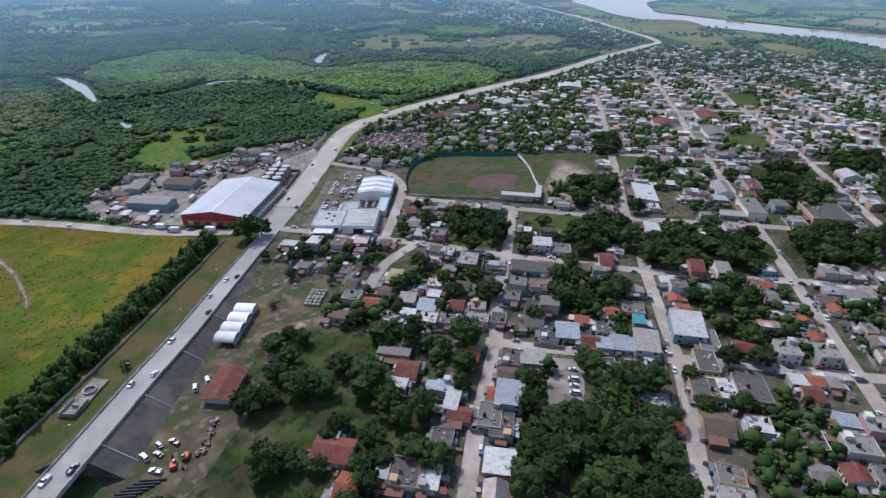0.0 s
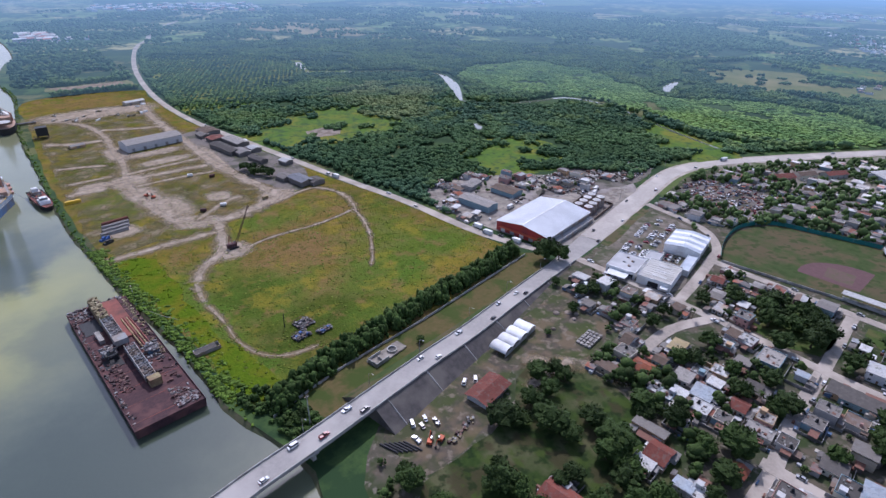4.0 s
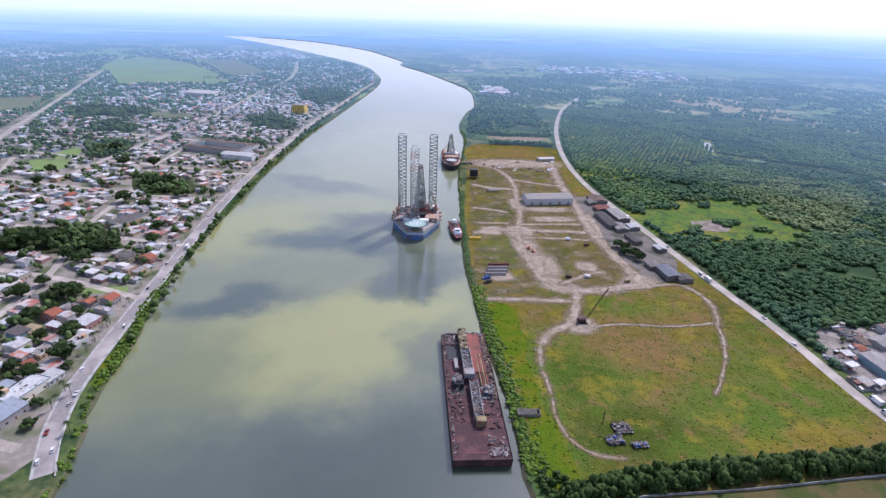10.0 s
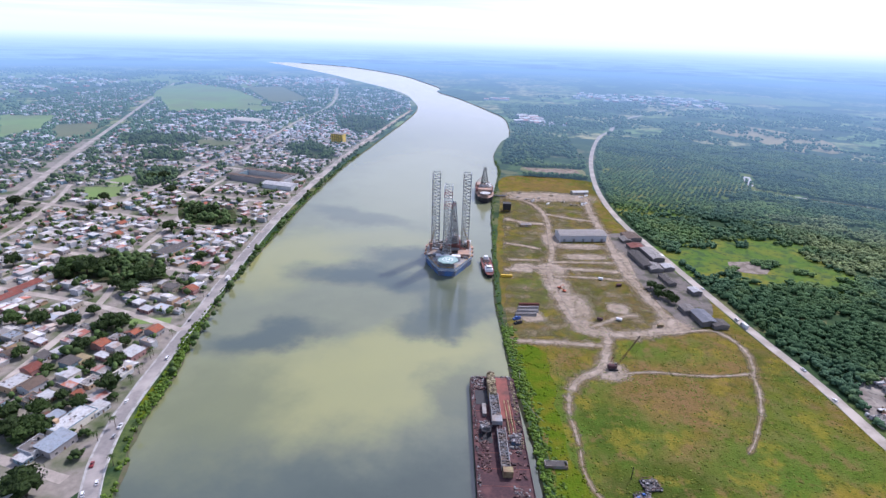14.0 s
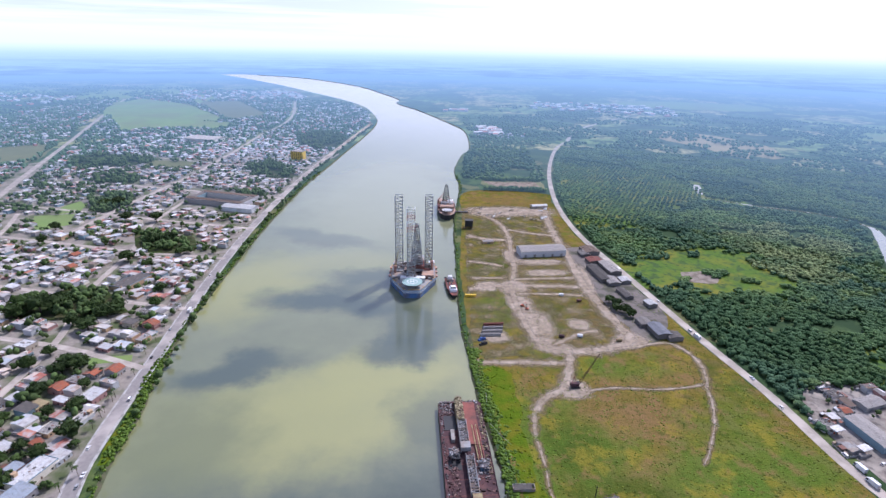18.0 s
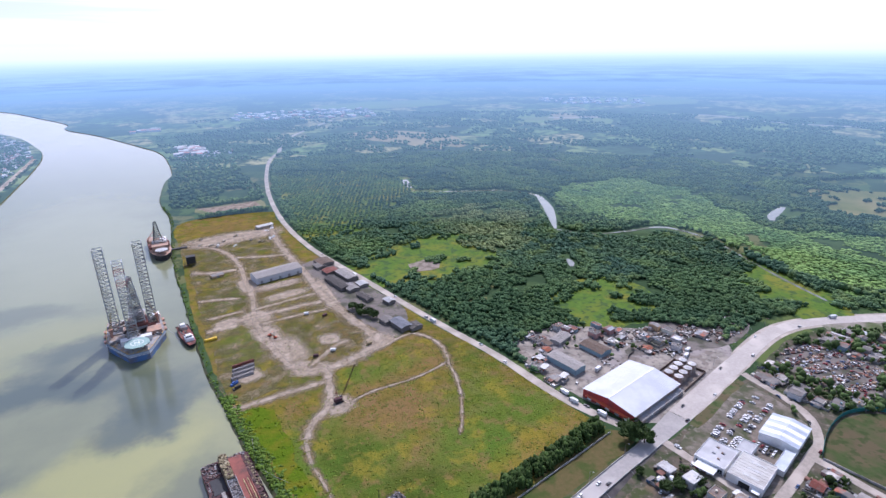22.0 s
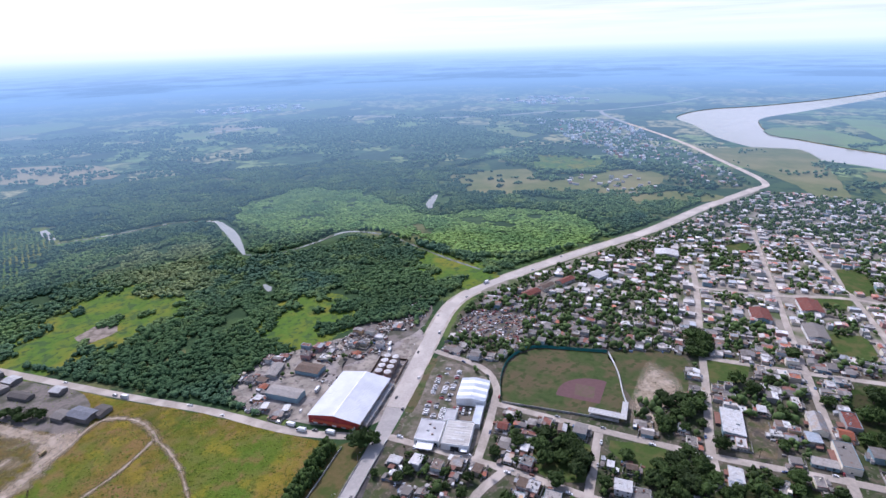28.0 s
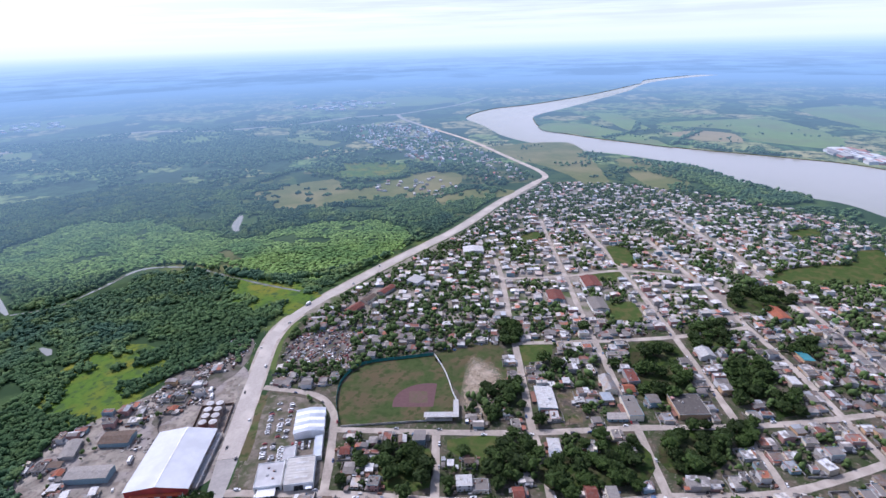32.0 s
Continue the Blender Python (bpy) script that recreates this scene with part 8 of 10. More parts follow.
take_spot(195, 173, 20)
shed("workshop_hall", 152.5, 149.5, 20, 12, 3.4, 1.3, 12, ROOF["r"], M["wall"], "low workshop with a rusty red metal roof", 2, 1.2)
blk = thing("block_stack", 231, 146, 0, 10, "rows of stacked grey concrete blocks", "block stack")
for i in range(6):
    for j in range(4):
        part("pallet", Shape().box(-8 + i * 2.7, -6 + i * 2.7, -4.5 + j * 2.4, -2.7 + j * 2.4, 0, 1.3 + 0.2 * ((i * 7 + j * 3) % 3)), ROOF["p"], blk)
take_spot(231, 146, 10)
for x, y in ((243, 172), (246, 168), (240, 165), (236, 176), (222, 166)):
    t = thing("rubble_heap", x, y, 0, random.uniform(0, 90), "pale sand and rubble heap on the yard", "heap", "rubble heaps")
    part("mound", Shape().dome(0, 0, 0, random.uniform(1.5, 3), random.uniform(0.8, 1.5), 9, 3), M["dirt"], t)


def digger(x, y, turn, z=0.0):
    t = thing("excavator", x, y, z, turn, "orange tracked excavator with its arm folded", "excavator", "excavators")
    for sy in (-1.1, 1.1):
        part("track", Shape().box(-1.9, 1.9, sy - 0.3, sy + 0.3, 0, 0.8, taper=0.1), M["black"], t)
    part("body", Shape().box(-1.8, 1.2, -1.2, 1.2, 0.85, 2.0, taper=0.1), M["orange"], t)
    part("cab", Shape().box(0.1, 1.4, -1.15, -0.1, 1.9, 3.0, taper=0.12), M["glass"], t)
    part("boom", Shape().rod((1.0, 0.4, 1.7), (3.6, 0.4, 4.0), 0.28, 0.22, 6), M["orange"], t)
    part("arm", Shape().rod((3.6, 0.4, 4.0), (5.2, 0.4, 1.4), 0.2, 0.16, 6), M["orange"], t)
    part("bucket", Shape().box(4.8, 5.7, 0.0, 0.8, 0.3, 1.3, taper=0.12), M["black"], t)
    return t


digger(109, 142, 40)
digger(114, 140, 200)
for k in range(6):
    t = thing("pipe_bundle", 92 + k * 1.9, 150.5 - k * 1.1, 0, -68, "black steel pipes laid side by side", "pipes", "laid pipes")
    part("pipe", Shape().rod((-5, 0, 0.5), (5, 0, 0.5), 0.5, n=10), M["black"], t)
for k in range(4):
    x, y = 118 + 5 * k, 139 + k * 1.5
    t = thing("scrap_heap", x, y - 3, 0, 20 * k, "small heap of scrap metal and boxes", "scrap", "scrap heaps")
    s = Shape()
    for _ in range(12):
        a, b, c = random.uniform(-2, 2), random.uniform(-1.5, 1.5), random.uniform(0.3, 0.9)
        s.box(a - c, a + c, b - c * 0.7, b + c * 0.7, 0, c * 1.4)
    part("pieces", s, M["scrap"], t)["kind"] = "stuff"
take_poly([(95, 165), (150, 172), (215, 185), (215, 165), (182, 155), (140, 132), (92, 130)], 3)

# ---- the riverside pasture: sheds, crane, pipes, wrecks ----
shed("long_shed", 118, 690, 62, 24, 8.5, 2.6, 10.5, ROOF["p"], M["wall"], "long pale-roofed storage shed on the waste ground", 5)
shed("small_shed", 146, 915, 28, 11, 4.5, 1.2, 15, ROOF["w"], M["wall"], "small white-roofed shed near the woods", 2)
shed("hut", 48, 728, 15, 8, 3, 0.8, 14, ROOF["p"], M["wall"], "low grey hut on the bank", 1)
for x, y, w, d, h, turn, roof, word in ((186, 702, 24, 20, 4.5, 100, "n", "brown-roofed"), (198, 640, 36, 15, 5, 101, "p", "pale grey-roofed"), (180, 622, 46, 13, 4.5, 101, "d", "dark-roofed"), (184, 665, 16, 18, 4, 100, "r", "rusty-roofed"), (190, 600, 20, 14, 4, 100, "p", "pale grey-roofed"),
                                        (206, 603, 13, 12, 4, 100, "w", "white-roofed"), (217, 541, 12, 10, 4, 104, "w", "white-roofed"), (205, 480, 24, 14, 5, 100, "d", "blue-grey-roofed"), (196, 497, 14, 12, 4, 100, "g", "grey-roofed"), (216, 470, 12, 14, 4, 100, "d", "dark-roofed"), (196, 566, 24, 9, 3.5, 103, "d", "dark-roofed"), (176, 690, 16, 12, 3.6, 100, "g", "grey-roofed")):
    shed("industrial_shed", x, y, w, d, h, 1.3, turn, ROOF[roof] if word != "blue-grey-roofed" else M["bluegrey"], ROOF["g"], word + " industrial shed beside the road", 3)
t = thing("steel_tank_frame", 22, 793, 0, 0, "dark rusty boxy tank tower", "tower")
part("tank", Shape().box(-6, 6, -5, 5, 3, 13), M["black"], t)
for sx in (-5, 5):
    for sy in (-4, 4):
        part("leg", Shape().rod((sx, sy, 0), (sx, sy, 3.1), 0.4), M["rust"], t)
t = thing("shipping_container", 20.5, 550, 0, 3, "bright yellow shipping container", "container")
part("shell", Shape().box(-6.1, 6.1, -1.25, 1.25, 0.1, 2.7), M["yellow"], t)
for k in range(12):
    part("rib", Shape().box(-5.8 + k * 1.03, -5.5 + k * 1.03, -1.33, -1.25, 0.3, 2.5), M["yellow"], t)
for n, (x, y, c) in enumerate(((38, 464, "p"), (40, 471, "p"), (41, 478, "p"), (42, 485, "r"))):
    t = thing("stacked_pipes", x, y, 0, 8, ("rusty red" if c == "r" else "pale grey") + " large pipes stacked on the grass", "pipes", "pipe stacks")
    for k in range(3):
        part("pipe", Shape().rod((-10, (k - 1) * 1.5, 0.75), (10, (k - 1) * 1.5, 0.75), 0.72, n=12), ROOF[c], t)
    for k in range(2):
        part("pipe", Shape().rod((-10, (k - 0.5) * 1.5, 2.05), (10, (k - 0.5) * 1.5, 2.05), 0.72, n=12), ROOF[c], t)
for x, y, m in ((29, 455, "blueplastic"), (30, 447, "black")):
    t = thing("machine_wreck", x, y, 0, 30, ("blue" if m[1] == "l" and m[2] == "u" else "black") + " derelict machine on the grass", "wreck", "machine wrecks")
    s = Shape().box(-3.5, 3.5, -1.5, 1.5, 0, 1.6, taper=0.2).box(-1.5, 1.0, -1.2, 1.2, 1.6, 3.0, taper=0.2).box(2, 4.5, -1, 1, 0, 2.2, taper=0.2)
    part("body", s, M[m], t)
    part("arm", Shape().rod((1, 0, 2), (5.5, 1, 4.2), 0.25, 0.15, 6), M["rust"], t)
crane = thing("crawler_crane", 104, 384, 0, 6, "dark rusty red crawler crane with a raised lattice boom", "crane")
for sy in (-2.2, 2.2):
    part("track", Shape().box(-3.8, 3.8, sy - 0.6, sy + 0.6, 0, 1.3, taper=0.2), M["black"], crane)
part("house", Shape().box(-4.2, 2.6, -1.9, 1.9, 1.5, 4.0, taper=0.15), M["rust"], crane)
part("cab", Shape().box(1.2, 3.2, 0.4, 1.9, 2.0, 4.4, taper=0.15), M["glass"], crane)
part("gantry", Shape().rod((-3, -1, 4), (-1.5, 0, 11.5), 0.16, n=5).rod((-3, 1, 4), (-1.5, 0, 11.5), 0.16, n=5).rod((0, 0, 4), (-1.5, 0, 11.5), 0.16, n=5), M["rust2"], crane)


def lattice(s, foot, tip, w0, w1, bays, r=0.12, brace=0.07):
    """A four-cornered lattice mast from foot to tip."""
    foot, tip = Vector(foot), Vector(tip)
    d = (tip - foot).normalized()
    u = d.orthogonal().normalized() if abs(d.z) < 0.99 else Vector((1, 0, 0))
    v = d.cross(u)
    ring = lambda t: [foot.lerp(tip, t) + (u * a + v * b) * (w0 + (w1 - w0) * t) / 2 for a, b in ((-1, -1), (1, -1), (1, 1), (-1, 1))]
    last = ring(0)
    for k in range(1, bays + 1):
        now = ring(k / bays)
        for i in range(4):
            j = (i + 1) % 4
            s.rod(last[i], now[i], r, n=4)
            s.rod(last[i], now[j], brace, n=3)
            s.rod(now[i], now[j], brace, n=3)
        last = now
    return s


part("boom", lattice(Shape(), (2.4, 0, 2.4), (17, 0, 31), 1.3, 0.6, 16, 0.10, 0.05), M["rust"], crane)
part("hoist_cable", Shape().rod((-1.5, 0, 11.5), (17, 0, 31), 0.05, n=3).rod((17, 0, 31), (17.2, 0, 3.0), 0.05, n=3).box(16.9, 17.5, -0.3, 0.3, 2.0, 3.0), M["black"], crane)
digger(76, 530, 20, 0.1)
digger(80, 522, 160, 0.1)
for x, y, m, lab in ((125, 467, "white", "small white site trailer"), (107, 465, "rust", "rusty machine frame"), (161, 461, "ochre", "faded yellow drilling frame"), (123, 559, "white", "white water bowser"), (140, 545, "rust", "rusty low loader")):
    t = thing("site_trailer", x, y, 0.1, random.uniform(-30, 30), lab + " on the grass", "trailer")
    part("body", Shape().box(-2.6, 2.6, -1.2, 1.2, 0.7, 2.8, taper=0.1), M[m], t)
    for sx in (-1.5, 1.5):
        part("axle_wheels", Shape().rod((sx, -1.25, 0.45), (sx, 1.25, 0.45), 0.45, n=10), M["tyre"], t)
deck_rng = random.Random(17)
for nm, hue in (("pale_scrap", [(0.30, 0.28, 0.27), (0.17, 0.14, 0.14), (0.36, 0.34, 0.33), (0.20, 0.15, 0.14), (0.12, 0.075, 0.07)]), ("ochre_scrap", [(0.33, 0.28, 0.15), (0.20, 0.16, 0.09), (0.38, 0.33, 0.20), (0.10, 0.06, 0.05), (0.24, 0.19, 0.11)]),
                ("rust_scrap", [(0.16, 0.082, 0.072), (0.09, 0.05, 0.047), (0.21, 0.13, 0.11), (0.06, 0.04, 0.04)]), ("grey_scrap", [(0.25, 0.24, 0.24), (0.12, 0.11, 0.11), (0.34, 0.33, 0.32), (0.07, 0.055, 0.055), (0.19, 0.15, 0.13)])):
    M[nm] = surface(nm, (1, 1, 1), (0.7, 0.7, 0.7), size=0.7, rough=0.85, island=True, palette=hue)
# three wrecked machines: chassis, bent frames, drums and plates
for x, y, w, d, body, lab, extra in ((97, 251.5, 5.0, 3.4, "grey_scrap", "wrecked grey machine with a blue tarpaulin on the pasture", "blueplastic"), (103.5, 262, 5.4, 4.6, "grey_scrap", "burnt-out dark machine frame on the pasture", "black"), (110.5, 248.5, 4.6, 2.0, "grey_scrap", "row of blue drums and scrap plates on the pasture", "blueplastic")):
    t = thing("scrap_heap", x, y, 0.05, 12, lab, "scrap")
    part("chassis", Shape().box(-w, w, -d, d, 0.25, 0.9, taper=0.15), M["black"], t)
    part("frame", Shape().rod((-w, -d, 0.8), (-w * 0.9, -d, 2.8), 0.14).rod((-w * 0.9, -d, 2.8), (w * 0.6, -d * 0.9, 2.6), 0.14).rod((w * 0.6, -d * 0.9, 2.6), (w * 0.7, -d, 0.8), 0.14).rod((-w, d, 0.8), (-w * 0.8, d, 2.4), 0.14).rod((-w * 0.8, d, 2.4), (w * 0.5, d, 2.7), 0.14), M["rust"], t)
    part("debris", jumble(-w, w, -d, d, 0.9, 55, 1.1, deck_rng), M[body], t)["kind"] = "stuff"
    for k in range(3):
        a, b = deck_rng.uniform(-w, w) * 0.7, deck_rng.uniform(-d, d) * 0.6
        part("cover" if extra == "black" else "blue_cover", Shape().hull([(a - 1.1, b - 0.8, 0.8), (a + 1.0, b - 0.9, 0.8), (a + 1.2, b + 0.7, 0.8), (a - 0.9, b + 0.9, 0.8)], [(a - 0.9, b - 0.6, 1.9), (a + 0.8, b - 0.7, 2.1), (a + 0.9, b + 0.5, 1.7), (a - 0.7, b + 0.7, 2.0)]), M[extra], t)
t = thing("mast", 93, 266, 0.05, 0, "short dark steel mast standing by the scrap", "mast")
part("pole", Shape().rod((0, 0, 0), (0.4, 0.2, 9.5), 0.3, 0.2, 7), M["black"], t)
t = thing("bank_shed_ruin", 49, 271, 0.1, 3, "roofless grey shed ruin at the water's edge", "ruin")
for x0, x1, y0, y1 in ((-7, 7, -2.4, -2.1), (-7, 7, 2.1, 2.4), (-7, -6.7, -2.1, 2.1), (6.7, 7, -2.1, 2.1)):
    part("wall", Shape().box(x0, x1, y0, y1, 0, 2.2), M["deckgrey"], t)
part("sagging_roof", Shape().hull([(-7, -2.6, 2.0), (5, -2.6, 2.3), (5, 2.6, 2.3), (-7, 2.6, 1.4)], [(-7, -2.6, 2.1), (5, -2.6, 2.4), (5, 2.6, 2.4), (-7, 2.6, 1.5)]), ROOF["d"], t)
for k in range(16):
    x, y = random.uniform(25, 160), random.uniform(840, 905)
    t = thing("stacked_material", x, y, 0.12, random.uniform(0, 90), "crates and stacked material on bare earth", "crates", "stacked crates")
    s = Shape()
    for _ in range(7):
        a, b = random.uniform(-4, 4), random.uniform(-2, 2)
        s.box(a - 1.2, a + 1.2, b - 0.8, b + 0.8, 0, random.uniform(0.6, 2.2))
    part("crate", s, M["scrap"] if k % 3 else M["white"], t)["kind"] = "stuff"

# ---- barge with the dismantled crane ----
M["worn_blue"] = surface("worn_blue_paint", (0.075, 0.13, 0.19), (0.05, 0.09, 0.14), size=1.5, rough=0.7, c=(0.12, 0.075, 0.06), big=4)
barge = thing("derelict_barge", 13.5, 292, WATER_Z, 5.4, "long rusty derelict work barge moored at the bank", "barge")
BL, BW, BH = 64.0, 16.5, 4.6
ring = [(-BW, -BL), (BW, -BL), (BW, BL - 3), (BW - 2, BL), (-BW + 2, BL), (-BW, BL - 3)]
part("hull", Shape().hull([(x * 0.98, y * 0.985, -1.5) for x, y in ring], [(x, y, BH) for x, y in ring]), M["rust"], barge, "dark rusty steel hull")
dk = Shape().face([(x * 0.99, y * 0.995, BH + 0.03) for x, y in ring])
part("deck", dk, M["rust"], barge, "rust-brown deck plates")
s = Shape().box(-BW, -BW + 0.25, -BL, BL - 3, BH, BH + 0.9).box(BW - 0.25, BW, -BL, BL - 3, BH, BH + 0.9).box(-BW + 0.25, BW - 0.25, -BL, -BL + 0.25, BH, BH + 0.9)
part("bulwark", s, M["rust"], barge)
part("hatch", Shape().box(2.4, 11.2, 14, 61, BH + 0.03, BH + 1.0), M["rust2"], barge, "large red-brown hatch cover")
part("hatch", Shape().box(11.5, 13.4, 14, 60, BH + 0.03, BH + 0.6), M["rust"], barge)

def trough(x, y0, y1, w, z0, z1, mat, label):
    """An open-topped box girder of plated sides with a lattice over it."""
    part("girder_side", Shape().box(x - w, x - w + 0.25, y0, y1, z0, z1), mat, barge, label)
    part("girder_side", Shape().box(x + w - 0.25, x + w, y0, y1, z0, z1), mat, barge, label)
    part("girder_floor", Shape().box(x - w + 0.25, x + w - 0.25, y0, y1, z0, z0 + (z1 - z0) * 0.6), M["black"], barge)
    s = Shape()
    n = int((y1 - y0) / 2.4)
    for k in range(n):
        a, b = y0 + (y1 - y0) * k / n, y0 + (y1 - y0) * (k + 1) / n
        s.rod((x - w, a, z1), (x + w, a, z1), 0.16, n=5).rod((x - w, a, z1), (x + w, b, z1), 0.12, n=5)
    for e in (-w, w):
        s.rod((x + e, y0, z1), (x + e, y1, z1), 0.26, n=6)
    part("crane_boom", s, mat, barge)


part("machinery_house", Shape().box(-4.2, 1.6, 36, 61, BH + 0.03, BH + 5.2, taper=0.1), M["ochre"], barge, "faded yellow machinery house")
part("machinery", jumble(-3.6, 1.0, 36, 61, BH + 5.2, 130, 1.5, deck_rng), M["ochre_scrap"], barge)["kind"] = "stuff"
trough(-0.8, 11, 35, 3.0, BH + 0.03, BH + 6.0, M["deckgrey"], "grey plated girder of a dismantled crane")
part("girder_load", jumble(-3.2, 1.6, 12, 34, BH + 3.8, 70, 1.5, deck_rng), M["grey_scrap"], barge)["kind"] = "stuff"
part("cradle_top", Shape().box(-4.1, 2.7, 4.6, 11, BH + 3.2, BH + 6.6), M["deckgrey"], barge)
for a in (-3.8, 1.9):
    part("cradle_post", Shape().box(a, a + 0.5, 4.8, 5.3, BH + 0.03, BH + 3.2).box(a, a + 0.5, 10.3, 10.8, BH + 0.03, BH + 3.2), M["black"], barge)
trough(1.4, -33, 1, 2.6, BH + 0.5, BH + 4.6, M["deckgrey"], "grey lattice girder section")
part("girder_load", jumble(-0.8, 3.4, -32, 0, BH + 3.0, 90, 1.3, deck_rng), M["grey_scrap"], barge)["kind"] = "stuff"
part("boom_head", Shape().box(-0.6, 5.2, -38, -33.5, BH + 0.03, BH + 4.6), M["ochre"], barge)
part("winch_house", Shape().box(-11, -5.5, 3, 6.5, BH + 0.03, BH + 4.0, taper=0.2), M["deckgrey"], barge)
part("winch_gear", jumble(-12, -5, 1, 8, BH + 3.6, 26, 1.3, deck_rng), M["grey_scrap"], barge)["kind"] = "stuff"
part("frame", Shape().box(-11, -10.2, -3, 2, BH + 0.03, BH + 4).box(-6, -5.2, -3, 2, BH + 0.03, BH + 4).box(-11, -5.2, -3, -2.2, BH + 3.4, BH + 4), M["black"], barge)
part("site_office", Shape().box(-9.4, -6.8, 17, 28, BH + 0.03, BH + 2.6), ROOF["p"], barge, "white deck cabin")
# flat black sheets on the deck stand in for the shade of a hold
part("open_hold", Shape().box(-13.2, -4.4, -9, 0, BH + 0.03, BH + 0.2), M["black"], barge)
part("pool", Shape().box(-13.5, -4.6, 30, 46, BH + 0.03, BH + 0.25), M["black"], barge)
for k in range(4):
    part("pipe", Shape().rod((7.2 + k * 1.4, -2, BH + 1.2), (6.5 + k * 1.4, 34, BH + 1.2), 0.42, n=8), M["rust2"] if k % 2 else M["ochre"], barge)
part("pipe_cradle", Shape().box(6, 13.5, 0, 0.7, BH + 0.03, BH + 0.8).box(6, 13.5, 16, 16.7, BH + 0.03, BH + 0.8).box(5.5, 13, 30, 30.7, BH + 0.03, BH + 0.8), M["black"], barge)
part("workshop", Shape().box(7, 13.0, -11, -4, BH + 0.03, BH + 3.2, taper=0.2), M["worn_blue"], barge, "worn blue deck workshop")
part("workshop_roof_gear", jumble(6.5, 13.5, -12, -3, BH + 3.0, 40, 1.2, deck_rng), M["grey_scrap"], barge)["kind"] = "stuff"
for k in range(8):
    part("bollard", Shape().rod((-15.3 if k % 2 else 15.3, -58 + k * 15, BH), (-15.3 if k % 2 else 15.3, -58 + k * 15, BH + 1.3), 0.4, n=8), M["black"], barge)
for x0, x1, y0, y1, n, nm in ((-12, -6, -34, -4, 40, "anchor_chain"), (4, 15, -60, -50, 70, "scrap_pile"), (-15.8, -13, -60, 60, 50, "deck_clutter"), (-14, -6, 46, 60, 50, "winch_gear"), (5, 15, -40, -16, 30, "loose_gear"), (12, 16, -15, 55, 60, "rail_clutter"), (-4, 2, 36, 62, 0, "none"), (-10, 12, 60, 63, 30, "bow_gear")):
    if n:
        s = Shape()
        for _ in range(n):
            a, b, c = random.uniform(x0, x1), random.uniform(y0, y1), random.uniform(0.15, 0.8)
            s.box(a - c, a + c * random.uniform(0.3, 1.6), b - c * random.uniform(0.3, 1.6), b + c, BH + 0.03, BH + 0.1 + c * random.uniform(0.5, 1.6))
        part(nm, s, M["rust_scrap"], barge)["kind"] = "stuff"
for x0, x1, y0, y1, n, big, m in ((4.5, 15, -61, -54, 150, 1.2, "pale_scrap"), (5, 14, -52, -44, 30, 0.9, "grey_scrap"), (-15.8, -14.0, -60, 62, 110, 0.8, "grey_scrap"), (-13, -7, -34, -6, 90, 0.9, "rust_scrap"), (-14, -6, 47, 61, 60, 1.2, "grey_scrap"), (12.5, 15.8, -16, 58, 120, 1.0, "ochre_scrap"), (-15, 14, 61, 63.5, 60, 1.2, "grey_scrap"), (5.5, 13, -18, -2, 40, 1.2, "grey_scrap"), (-12, -5, 0, 10, 30, 1.1, "grey_scrap")):
    part("deck_debris", jumble(x0, x1, y0, y1, BH + 0.03, n, big, deck_rng), M[m], barge)["kind"] = "stuff"
for k in range(9):
    part("deck_seam", Shape().box(-BW + 0.3, BW - 0.3, -58 + k * 13.5, -57.7 + k * 13.5, BH + 0.03, BH + 0.12), M["rust2"], barge)

# ---- jack-up rig ----
M["peach"] = surface("faded_peach_paint", (0.46, 0.29, 0.20), (0.38, 0.24, 0.17), size=2, rough=0.75, c=(0.30, 0.22, 0.18), big=6)
M["rig_gear"] = surface("rig_gear", (1, 1, 1), (0.7, 0.7, 0.7), size=0.8, rough=0.7, island=True, palette=[(0.45, 0.44, 0.43), (0.22, 0.22, 0.23), (0.60, 0.58, 0.55), (0.40, 0.22, 0.15), (0.12, 0.13, 0.14), (0.50, 0.40, 0.28)])
M["hull_grey"] = surface("pale_hull_plating", (0.30, 0.36, 0.42), (0.22, 0.28, 0.36), size=2.5, rough=0.6, c=(0.42, 0.44, 0.45), big=7)
rig = thing("jackup_rig", -47, 588, WATER_Z, 3, "blue three-legged jack-up drilling rig afloat in the river", "drilling rig")
outline = [(-9, -44), (9, -44), (27, -6), (26, 38), (-26, 38), (-27, -6)]
part("hull", Shape().hull([(x * 0.97, y * 0.97, -2) for x, y in outline], [(x, y, 9.5) for x, y in outline]), M["navy"], rig, "dark blue steel hull")
part("deck", Shape().hull([(x * 0.985, y * 0.985, 9.5) for x, y in outline], [(x * 0.985, y * 0.985, 9.75) for x, y in outline]), M["deckgrey"], rig)
part("hull_plating", Shape().hull([(x * 1.002, y * 1.002, 7.4) for x, y in outline], [(x * 1.002, y * 1.002, 9.4) for x, y in outline], caps=False), M["hull_grey"], rig, "pale grey-blue upper hull plating")
part("rub_band", Shape().hull([(x * 1.004, y * 1.004, 6.6) for x, y in outline], [(x * 1.004, y * 1.004, 7.2) for x, y in outline], caps=False), M["white"], rig)
octo = [(12 * math.cos(a), -34 + 12 * math.sin(a)) for a in [math.pi / 8 + math.pi / 4 * i for i in range(8)]]
